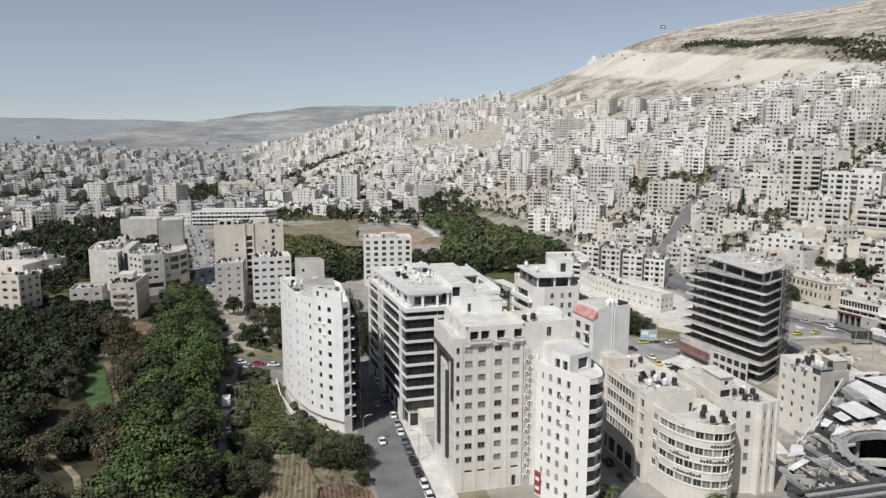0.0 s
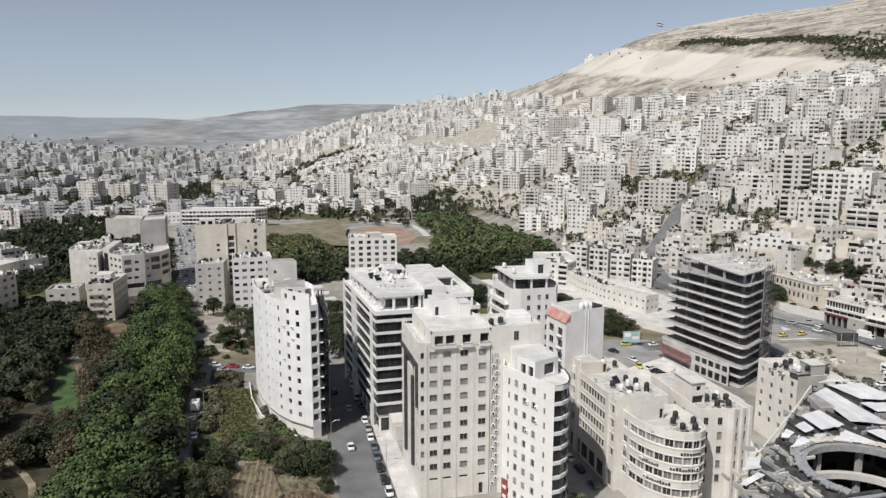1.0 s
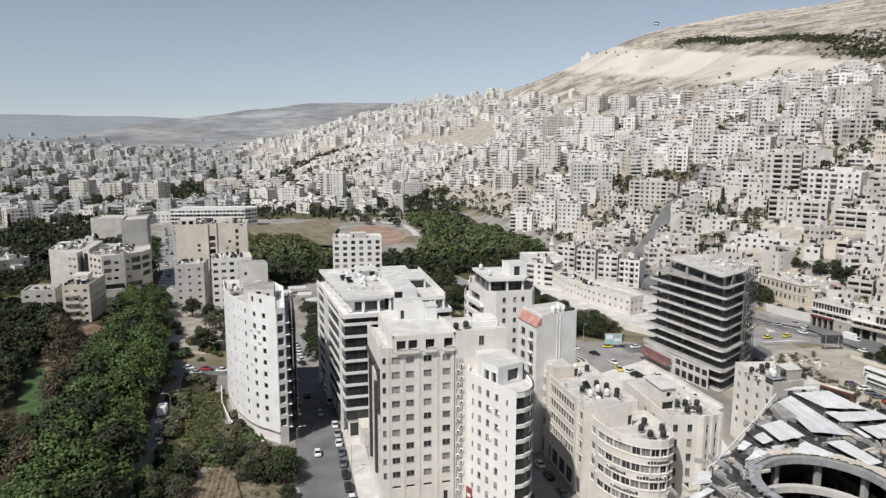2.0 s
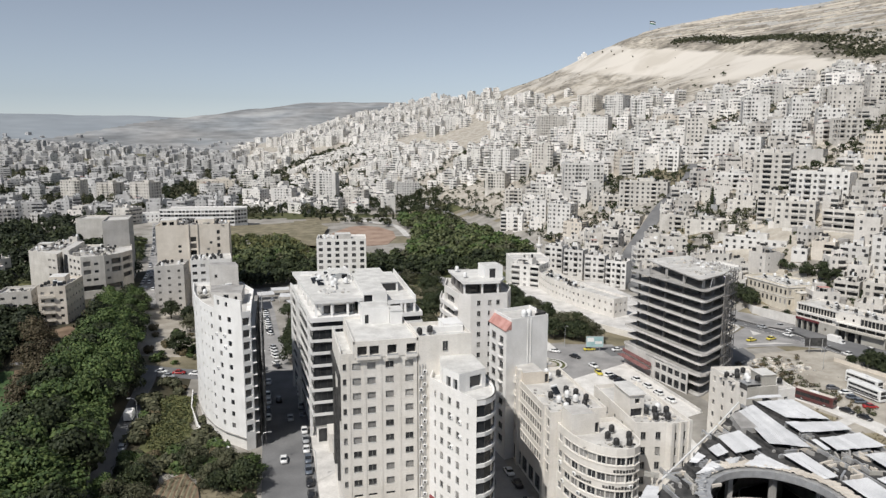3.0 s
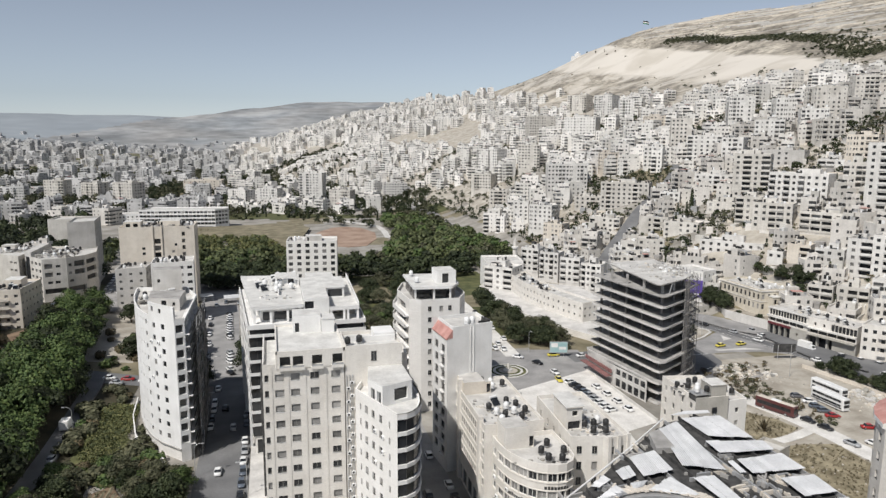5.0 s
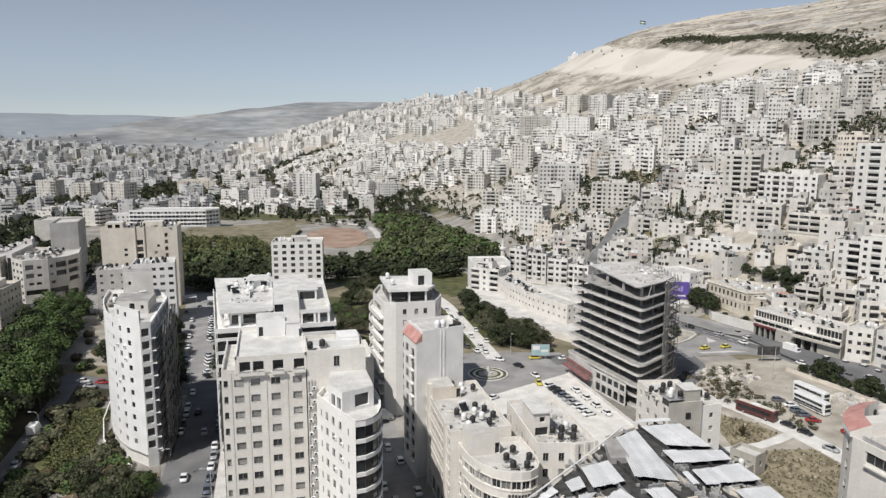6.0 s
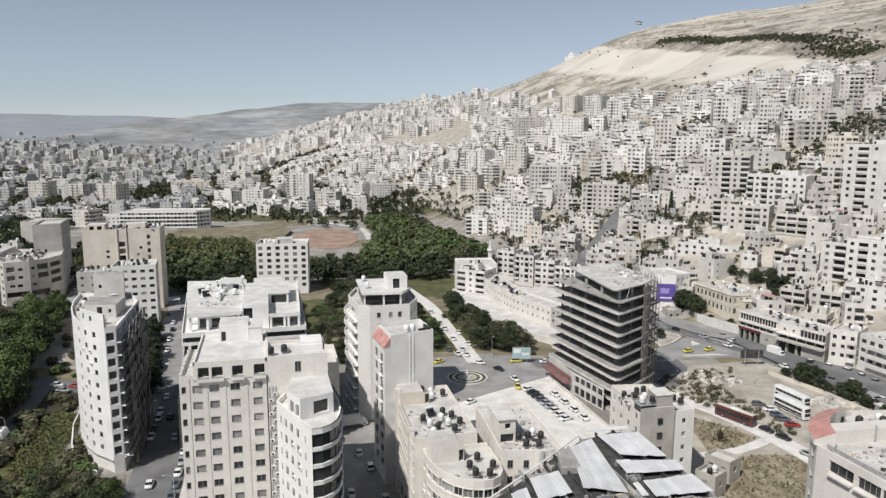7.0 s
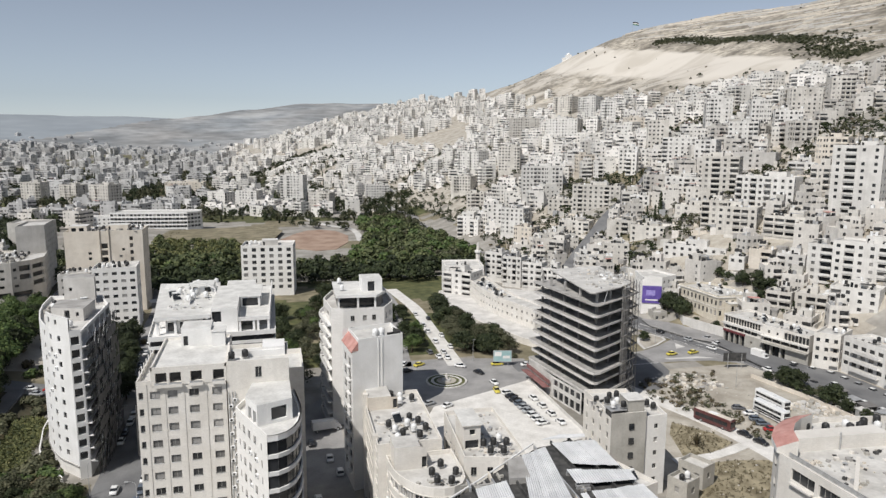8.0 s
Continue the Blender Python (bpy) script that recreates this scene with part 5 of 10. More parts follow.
clutter(82, 206, 87, 218, 37.0, 2, 31, (0.2, 0.6, 0.2))


# ---- the blank-walled slab ----
def blank_slab():
    t = thing("apartment_block", "white block with a blank end wall and red tiled flank", "building")
    r = random.Random(10)
    plan = [(79.6, 160.9), (91.7, 164.2), (90.6, 174.2), (78.5, 171.0)]
    west = [(u - 1.25, u + 1.25, 29.5 - 3.2 * k, 31.3 - 3.2 * k) for u in (2.6, 7.2) for k in range(9)]
    east = [(u - 0.6, u + 0.6, 30.6 - 3.2 * k, 32.0 - 3.2 * k) for u in (3, 7) for k in range(9)]
    b = Mesh()
    f, w = edge(plan, 0), edge(plan, 3)
    facade(b, f, 0, 33.4, [], 0.22, WHITE_PAINT)
    facade(b, edge(plan, 1), 0, 36.0, east, 0.22, WHITE_PAINT)
    facade(b, edge(plan, 2), 0, 36.0, [], 0.22, WHITE_PAINT)
    facade(b, w, 0, 33.4, west, 0.22, WHITE_PAINT)
    # the wall over the eave stands back behind the tiles
    top = [f.at(1.5)[0], Vector(plan[1]), Vector(plan[2]), w.at(0.0)[0] + (f.at(1.5)[0] - f.at(0)[0])]
    for k in (0, 3):
        facade(b, Path([tuple(top[k]), tuple(top[(k + 1) % 4])]), 33.4, 36.0, [], 0.22, WHITE_PAINT)
    inn = inset([tuple(p) for p in top], 0.25)
    for k in range(4):
        p, q, v, e = top[k], top[(k + 1) % 4], inn[(k + 1) % 4], inn[k]
        b.face([(*p, 36.0), (*q, 36.0), (*v, 36.0), (*e, 36.0)], WHITE_PAINT)
        b.face([(*v, 35.1), (*e, 35.1), (*e, 36.0), (*v, 36.0)], WHITE_PAINT)
    part("wall", b, t)
    deck = Mesh()
    deck.face([(*p, 35.1) for p in inn], ROOF)
    part("roof", deck, t)
    set_windows(t, w, west, 0.22, half=0.2, rng=r)
    set_windows(t, edge(plan, 1), east, 0.22, half=0.3, rng=r)
    for u in (6.4, 7.3):
        s = Mesh()
        p = Path([tuple(f.at(u - 0.09)[0]), tuple(f.at(u + 0.09)[0])])
        band(s, p, 2, 35.6, 0.003, 0.15, WHITE_PAINT)
        part("rib", s, t)
    tile = Mesh()
    lo = [f.at(-0.25)[0], w.at(-0.2)[0] - (f.at(0.25)[0] - f.at(0)[0])]
    hi = [f.at(1.5)[0], top[3]]
    tile.solid([(*lo[0], 33.3), (*hi[0], 35.3), (*hi[1], 35.3), (*lo[1], 33.3), (*lo[0], 33.1), (*hi[0], 33.1), (*hi[1], 33.1), (*lo[1], 33.1)],
               ((0, 1, 2, 3), (4, 5, 1, 0), (5, 6, 2, 1), (6, 7, 3, 2), (7, 4, 0, 3)), RED_TILE)
    part("tiled_roof", tile, t, "red tiled lean-to roof")
    for k in range(9):
        s = Mesh()
        band(s, Path([tuple(w.at(6.0)[0]), tuple(w.at(8.4)[0])]), 29.1 - 3.2 * k, 29.35 - 3.2 * k, 0.003, 0.7, WHITE_PAINT)
        part("ledge", s, t)
    return t


blank_slab()
for x, y in ((85.4, 164.6), (86.9, 165.0)):
    copy_thing(TANK_WHITE, pose(x, y, 35.25) @ Matrix.Scale(1.15, 4))
screen = thing("roof_fence", "black metal sheet fence on the roof edge", "fence")
sb = Mesh()
sb.box(0, 0, 0, 3.6, 0.12, 1.5, DARK_STEEL)
sb.box(3.48, 0, 0, 3.6, 3.5, 1.5, DARK_STEEL)
part("panel", sb, screen)
screen.matrix_basis = pose(88.0, 163.6, 35.0, 0, 0, 20)

# ---- the rounded office block and its neighbour ----
def ribbons(path, z_list, h, bay, margin=0.4):
    m = max(1, int((path.length - 2 * margin) / bay))
    step = (path.length - 2 * margin) / m
    return [(margin + step * k + 0.06, margin + step * (k + 1) - 0.06, z, z + h) for z in z_list for k in range(m)]


def round_office():
    t = thing("office_block", "cream stone office block with a rounded corner and ribbon windows", "building")
    r = random.Random(14)
    bow = [(83.2, 137.0), (83.3, 133.8), (83.6, 131.0), (84.2, 128.6), (85.1, 126.6), (86.3, 124.7), (87.7, 123.3), (89.4, 122.3), (91.3, 121.8), (93.1, 121.9), (94.8, 122.9), (96.0, 125), (96.4, 128), (96.4, 137)]
    path = Path(bow)
    b = Mesh()
    rows = [15.9, 12.3, 8.7, 5.1]
    o = []
    for k in range(len(bow) - 1):
        L = path.u[k + 1] - path.u[k]
        if 1 <= k <= 10:
            o += [(path.u[k] + 0.12, path.u[k + 1] - 0.12, z, z + 1.7) for z in rows]
        elif k == 0:
            o += [(path.u[k] + 0.5 + 2.2 * j, path.u[k] + 2.4 + 2.2 * j, z, z + 1.7) for z in rows for j in range(1)]
        elif k == 12:
            o += [(path.u[k] + 0.8 + 2.6 * j, path.u[k] + 2.4 + 2.6 * j, z, z + 1.7) for z in rows for j in range(3)]
    facade(b, path, 0, 19.5, o, 0.25, CREAM_STONE)
    facade(b, Path([(96.4, 137), (83.2, 137)]), 0, 19.5, [], 0.2, CREAM_STONE)
    inn = inset(bow, 0.25)
    n = len(bow)
    for k in range(n):
        p, q, s, v = bow[k], bow[(k + 1) % n], inn[(k + 1) % n], inn[k]
        b.face([(*p, 19.5), (*q, 19.5), (*s, 19.5), (*v, 19.5)], CREAM_STONE)
        b.face([(*s, 18.6), (*v, 18.6), (*v, 19.5), (*s, 19.5)], CREAM_STONE)
    part("wall", b, t)
    deck = Mesh()
    deck.face([(x, y, 18.6) for x, y in inn], ROOF)
    part("roof", deck, t)
    set_windows(t, path, o, 0.25, half=0.5, rng=r, sill=False, frame_m=WHITE_PAINT)
    for z in rows:
        for dz in (-0.25, 1.75):
            s = Mesh()
            band(s, Path(bow[1:12]), z + dz, z + dz + 0.18, 0.004, 0.12, CREAM_STONE)
            part("string_course", s, t)
    # sign boards in dark letters that are too worn to read
    for u0, z, cnt in ((16.6, 14.4, 8), (14.6, 10.9, 12), (8.0, 10.9, 7), (9.5, 7.3, 9)):
        for k in range(cnt):
            p, d, q = path.at(u0 + 0.62 * k)
            s = Mesh()
            s.box(-0.24, -0.05, 0.0, 0.24, -0.004, 0.4 + 0.4 * r.random(), DARK_STEEL)
            part("sign_letter", s, t, "dark bar of worn sign lettering", m=Matrix(((d.x, -q.x, 0, p.x), (d.y, -q.y, 0, p.y), (0, 0, 1, z), (0, 0, 0, 1))))
    room(t, [(84.1, 131.8), (89.0, 131.8), (89.0, 136.9), (84.1, 136.9)], 18.6, 23.2, CREAM_STONE, "stair_head", {0: [(5.2, 6.2, 18.7, 21.0)]}, roof_m=ROOF)
    for u in (2.0, 7.6, 20.0):
        hang_air(t, path, u, 11.2)
        hang_air(t, path, u + 1.3, 7.6)
    return t


def long_office():
    t = thing("office_block", "long cream office wing with ribbon windows over a side street", "building")
    r = random.Random(15)
    plan = [(81.6, 137.2), (94.6, 137.2), (95.2, 165), (82.2, 165)]
    rows = [18.0, 14.6, 11.2, 7.8]
    west = ribbons(edge(plan, 3), rows, 2.05, 1.5, 0.6)
    west = [o for o in west if not (23.0 < o[1] and o[0] < 25.6) and not (5.8 < o[1] and o[0] < 8.0)]
    shops = [(1.2 + 4.4 * k, 4.8 + 4.4 * k, 0.3, 4.2) for k in range(6)]
    east = [(u - 0.7, u + 0.7, z, z + 1.5) for u in (3, 7, 11, 15, 19, 23) for z in rows]
    north = [(u - 0.7, u + 0.7, z, z + 1.5) for u in (3, 7, 10) for z in rows]
    walls_and_roof(t, plan, 0, 21.8, CREAM_STONE, ROOF, {3: west + shops, 1: east, 2: north}, parapet=0.8)
    set_windows(t, edge(plan, 3), west, 0.22, half=0.4, rng=r, mullions=0, sill=False)
    set_windows(t, edge(plan, 3), shops, 0.22, name="shop_window", mullions=2, sill=False)
    set_windows(t, edge(plan, 1), east, 0.22, half=0.4, rng=r)
    set_windows(t, edge(plan, 2), north, 0.22, half=0.4, rng=r)
    for z in rows:
        s = Mesh()
        band(s, edge(plan, 3), z + 2.1, z + 2.3, 0.004, 0.16, CREAM_STONE)
        part("sunshade", s, t)
    for u0, u1, z1 in ((23.6, 25.0, 22.4), (6.2, 7.6, 24.4)):
        s = Mesh()
        band(s, Path([tuple(edge(plan, 3).at(u0)[0]), tuple(edge(plan, 3).at(u1)[0])]), 0, z1, -0.6, 0.5, CREAM_STONE)
        part("pylon", s, t)
    room(t, [(82.4, 156.4), (87.6, 156.4), (87.6, 164.4), (82.4, 164.4)], 21.0, 24.0, TAN_STONE, "stair_head", {0: [(5.6, 6.6, 21.1, 23.3)]}, roof_m=ROOF)
    return t


def white_neighbour():
    t = thing("apartment_block", "pale stone block with a roof hut and crowded tanks", "building")
    r = random.Random(16)
    plan = [(96.8, 128.6), (103.2, 127.2), (103.5, 126.2), (108.8, 126.8), (109.6, 151), (98.4, 151)]
    rows = [17.8 - 3.3 * k for k in range(5)]
    west = [(u - 0.6, u + 0.6, z, z + 1.5) for u in (3, 8, 12, 16, 21) for z in rows]
    south = [(u - 0.55, u + 0.55, z, z + 1.7) for u in (1.8, 4.9) for z in rows]
    slim = [(u - 0.3, u + 0.3, z, z + 1.7) for u in (1.5, 3.7) for z in rows]
    east = [(u - 0.6, u + 0.6, z, z + 1.5) for u in (4, 9, 14, 20) for z in rows]
    walls_and_roof(t, plan, 0, 21.6, CREAM_STONE, ROOF, {0: south, 2: slim, 3: east, 5: west}, parapet=0.9)
    for k, o in ((0, south), (2, slim), (3, east), (5, west)):
        set_windows(t, edge(plan, k), o, 0.22, half=0.3, rng=r)
    for u in (0.1, 2.3, 4.5):
        p = Path([tuple(edge(plan, 2).at(u)[0]), tuple(edge(plan, 2).at(u + 0.7)[0])])
        s = Mesh()
        band(s, p, 0, 21.9, 0.004, 0.4, CREAM_STONE)
        part("pilaster", s, t)
    room(t, [(97.9, 133.2), (101.3, 133.2), (101.7, 141), (98.3, 141)], 20.7, 25.8, CREAM_STONE, "roof_hut", {0: [(1.2, 2.4, 23.6, 24.8), (0.3, 3.1, 20.8, 22.6)]}, over=0.35)
    return t


round_office()
long_office()
white_neighbour()
clutter(84, 139, 93, 149, 21.0, 12, 41, (0.55, 0.2, 0.25))
clutter(90, 124, 95, 134, 18.6, 5, 42, (0.9, 0.1, 0.0))
clutter(101.8, 129.5, 108, 135.3, 20.7, 12, 43, (0.75, 0.25, 0.0))
clutter(88, 158, 94, 164, 21.0, 4, 44, (0.8, 0.2, 0.0))


# ---- the bare concrete frame ----
def frame_block():
    t = thing("concrete_frame_building", "unfinished grey concrete frame of a tall building", "building")
    ring = [(151.6, 188.6), (152.2, 187.4), (153.4, 187.6), (163.2, 193.9), (170.6, 199.5), (173.2, 228.5), (147.2, 223.6), (146.9, 222.6)]
    for k in range(11):
        z = 33.6 - 3.3 * k
        s = Mesh()
        grow = 0.0 if 0 < k < 6 else (1.1 if k in (6, 8) else 0.25)
        p = inset(ring, -grow)
        # Slab bodies darker than their pale edges, to deepen shade between floors.
        s.prism(inset(p, 0.14), z - 0.3, z, CONCRETE)
        if k > 0:
            for a in range(8):
                band(s, Path([p[a], p[(a + 1) % 8]]), z - 0.42, z + 0.25, -0.15, -0.003, PAVING)
        part("floor_slab", s, t)
    top = Mesh()
    top.prism([(150.9, 189.4), (152.2, 188.6), (163.2, 194.4), (170, 199.8), (172.6, 228), (153.4, 225)], 36.7, 37.05, CONCRETE, ROOF)
    part("roof_slab", top, t)
    # Columns below the top storey darker: shade of the open floors in their colour.
    for k in range(12):
        lo, hi = (33.6, 36.7) if k == 0 else (max(0, 33.6 - 3.3 * k), 33.28 - 3.3 * (k - 1))
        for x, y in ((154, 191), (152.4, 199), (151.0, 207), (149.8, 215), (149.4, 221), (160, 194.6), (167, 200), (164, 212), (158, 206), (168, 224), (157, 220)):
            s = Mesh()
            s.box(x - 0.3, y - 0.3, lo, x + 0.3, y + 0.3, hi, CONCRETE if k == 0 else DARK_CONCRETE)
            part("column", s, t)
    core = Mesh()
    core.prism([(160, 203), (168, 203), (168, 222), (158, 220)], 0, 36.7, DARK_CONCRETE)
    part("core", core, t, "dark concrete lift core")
    # Unseen dark walls added behind the open floors to deepen their shade.
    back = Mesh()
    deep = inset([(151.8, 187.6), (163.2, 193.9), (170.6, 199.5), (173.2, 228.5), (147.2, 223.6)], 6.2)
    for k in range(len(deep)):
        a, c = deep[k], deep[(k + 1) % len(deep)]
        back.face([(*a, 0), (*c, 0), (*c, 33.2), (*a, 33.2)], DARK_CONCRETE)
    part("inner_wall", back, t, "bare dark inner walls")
    # the shuttered bay on the flank, with its scaffold
    flank = Path([(163.4, 193.8), (170.8, 199.3), (173.0, 216)])
    s = Mesh()
    for u0, u1 in ((0.4, 4.2),):
        a, c = flank.at(u0)[0], flank.at(u1)[0]
        band(s, Path([tuple(a), tuple(c)]), 0, 36.4, 0.01, 0.25, CONCRETE)
    part("lift_wall", s, t)
    rods = Mesh()
    out = Path(flank.offset(1.2))
    for j in range(12):
        q, d, o = out.at(out.length * j / 11)
        q2 = q - o * 0.9
        rods.tube((*q, 0), (*q, 37.5), 0.09, 0.09, DARK_CONCRETE, 5)
        rods.tube((*q2, 0), (*q2, 37.5), 0.05, 0.05, DARK_STEEL, 5)
    for k in range(18):
        z = 2.0 + 2.0 * k
        for off in (1.2, 0.3):
            pts = flank.offset(off)
            for a, c in zip(pts, pts[1:]):
                rods.tube((*a, z), (*c, z), 0.08, 0.08, DARK_CONCRETE, 4)
        if k % 2 == 0:
            pts, ptq = flank.offset(1.15), flank.offset(0.4)
            for a, c, d, e in zip(pts, pts[1:], ptq[1:], ptq):
                rods.face([(*a, z + 0.05), (*c, z + 0.05), (*d, z + 0.05), (*e, z + 0.05)], DARK_CONCRETE)
    part("scaffold", rods, t, "steel tube scaffold with plank decks")
    for x, y, h in ((165, 199, 2.5), (169, 206, 3.0), (166, 214, 2.2), (170, 218, 2.6)):
        s = Mesh()
        for dx, dy in ((-0.3, -0.3), (0.3, -0.3), (0.3, 0.3), (-0.3, 0.3)):
            s.tube((x + dx, y + dy, 37.0), (x + dx * 1.2, y + dy * 1.2, 37.0 + h), 0.03, 0.02, DARK_STEEL, 4)
        part("rebar", s, t)
    prop = Mesh()
    prop.tube((156, 190.5, 33.6), (157.5, 191.5, 36.7), 0.12, 0.12, METAL, 6)
    part("prop", prop, t)
    # ground floor: shop fronts and a red fascia
    west = Path([(146.2, 223.5), (147.2, 205), (149.8, 190)])
    fas = Mesh()
    band(fas, Path([(145.6, 223.5), (146.4, 206)]), 4.2, 5.4, 0.0, 0.3, FADED_RED)
    band(fas, Path([(145.6, 223.5), (146.4, 206)]), 3.2, 3.45, 0.0, 2.2, FADED_RED)
    part("fascia", fas, t, "red shop fascia and awning")
    shop = Mesh()
    o = [(18.6 + 3.0 * k, 21.0 + 3.0 * k, 0.3, 3.0) for k in range(5)] + [(18.6 + 3.0 * k, 21.0 + 3.0 * k, 4.2, 6.2) for k in range(5)]
    facade(shop, west, 0, 7.0, o, 0.35, PAVING, DARK_GLASS)
    part("shop_wall", shop, t)
    return t


frame_block()
heap = Mesh()
rr = random.Random(77)
for k in range(60):
    x, y = 168 + rr.gauss(0, 2.2), 208 + rr.gauss(0, 3.5)
    s = rr.uniform(0.3, 1.2)
    heap.box(x, y, 37.05, x + s, y + s * 0.6, 37.05 + rr.uniform(0.1, 0.7), rr.choice((PAVING, WHITE_PLASTIC, CONCRETE)), rr.uniform(0, 3), (x, y))
tagged(new("rubble_heap", heap.data("rubble_heap")), "heap of pale building rubble on the roof slab", "rubble", kind="stuff")


# ---- the half-covered shopping centre ----
def shopping_centre():
    t = thing("shopping_centre", "unfinished shopping centre roof of white sheets on dark steel", "building")
    Z = 36.6
    plan = [(60, 69), (62, 60), (108.4, 60), (108.9, 99.5), (106.8, 101.6), (99.2, 100.4), (88.6, 91.9), (72.7, 79.9)]
    cx, cy, R = 83.4, 71.6, 8.6
    body = Mesh()
    low = inset(plan, 0.6)
    for k in range(len(low)):
        p = Path([low[k], low[(k + 1) % len(low)]])
        m = max(1, int(p.length / 4.5))
        o = [(p.length * i / m + 0.5, p.length * (i + 1) / m - 0.5, z, z + 2.6) for z in (4, 9, 14, 19, 24, 29) for i in range(m)] if p.length > 4 else []
        facade(body, p, 0, Z - 0.4, o, 0.5, CONCRETE, DARK_GLASS)
    part("wall", body, t)
    # dark deck with the round well left open
    deck = Mesh()
    ringn = 40
    circle = [(cx + R * math.cos(2 * math.pi * k / ringn), cy + R * math.sin(2 * math.pi * k / ringn)) for k in range(ringn)]
    rim = []
    for x, y in circle:
        d = Vector((x - cx, y - cy)).normalized()
        s = 0.0
        q = Vector((cx, cy))
        inside = lambda v: all(((Vector(plan[(i + 1) % len(plan)]) - Vector(plan[i])).x * (v.y - plan[i][1]) - (Vector(plan[(i + 1) % len(plan)]) - Vector(plan[i])).y * (v.x - plan[i][0])) > -1e-6 for i in range(len(plan)))
        while s < 60 and inside(q + d * (s + 0.25)):
            s += 0.25
        rim.append(tuple(q + d * s))
    for k in range(ringn):
        a, c = circle[k], circle[(k + 1) % ringn]
        d, e = rim[(k + 1) % ringn], rim[k]
        if (Vector(e) - Vector(a)).length > 0.5 or (Vector(d) - Vector(c)).length > 0.5:
            deck.face([(*a, Z - 0.35), (*e, Z - 0.35), (*d, Z - 0.35), (*c, Z - 0.35)], DARK_STEEL)
    part("deck", deck, t, "dark steel roof deck")
    for k, z in enumerate((Z - 0.2, Z - 4.2, Z - 8.4, Z - 12.6)):
        s = Mesh()
        path = Path(list(reversed(circle)) + [circle[-1]])
        band(s, path, z - 0.9 if k else z - 0.6, z + (0.35 if k == 0 else 0.0), -0.2 - 0.0, 0.9 if k == 0 else 0.7, PAVING if k else METAL)
        part("well_ring", s, t, "curved concrete gallery edge")
    for k in range(10):
        a = 2 * math.pi * (k + 0.5) / 10
        x, y = cx + (R + 0.6) * math.cos(a), cy + (R + 0.6) * math.sin(a)
        s = Mesh()
        s.box(x - 0.35, y - 0.35, 10, x + 0.35, y + 0.35, Z - 0.7, CONCRETE)
        part("column", s, t)
    floor = Mesh()
    floor.prism(inset(low, 0.6), 15.6, 16.0, DARK_CONCRETE)
    part("floor_slab", floor, t)
    # broken tile collar round the well
    collar = Mesh()
    rr = random.Random(6)
    for k in range(150):
        a = radians(-15 + 225 * k / 150)
        tan = k < 80 + rr.randint(-12, 12)
        r0, r1 = R - 0.1 + rr.uniform(-0.25, 0.15), R + (1.5 if tan else 0.7) + rr.uniform(-0.3, 0.45)
        z = Z + 0.3 + rr.uniform(-0.06, 0.14)
        ca, sa = math.cos(a), math.sin(a)
        wd = rr.uniform(0.13, 0.19)
        vs = [(cx + r * ca - o * sa, cy + r * sa + o * ca, z + h + (r - R) * -0.12) for h in (0, 0.14) for r, o in ((r0, -wd), (r1, -wd), (r1, wd), (r0, wd))]
        collar.solid(vs, ((4, 5, 6, 7), (0, 1, 5, 4), (1, 2, 6, 5), (2, 3, 7, 6), (3, 0, 4, 7)), TAN_STONE if tan else METAL)
    part("collar", collar, t, "ragged ring of tiles")

    def sheet(a, c, d, e, ragged=0.25):
        """Ribbed roofing sheets side by side over a four-cornered bay, their ends not quite in line."""
        a, c, d, e = (Vector(q) for q in (a, c, d, e))
        wide = max((c - a).length, (d - e).length)
        n = max(1, round(wide / 1.0))
        for i in range(n):
            f0, f1 = i / n, (i + 0.985) / n
            b = Mesh()
            g0, g1 = rr.uniform(0, ragged) / max(2, (e - a).length), 1 - rr.uniform(0, ragged) / max(2, (e - a).length)
            zs = Z + 0.42 + rr.uniform(-0.025, 0.025)
            prev = None
            for k in range(7):
                f = f0 + (f1 - f0) * k / 6
                p, q = a.lerp(c, f), e.lerp(d, f)
                hi, lo = p.lerp(q, g0), p.lerp(q, g1)
                z = zs + (0.07 if k % 2 else 0.0)
                cur = ((*hi, z + 0.1), (*lo, z))
                if prev:
                    b.face([prev[1], cur[1], cur[0], prev[0]], SHEET)
                    b.face([(v[0], v[1], v[2] - 0.03) for v in (prev[0], cur[0], cur[1], prev[1])], SHEET)
                prev = cur
            part("roof_sheet", b, t)

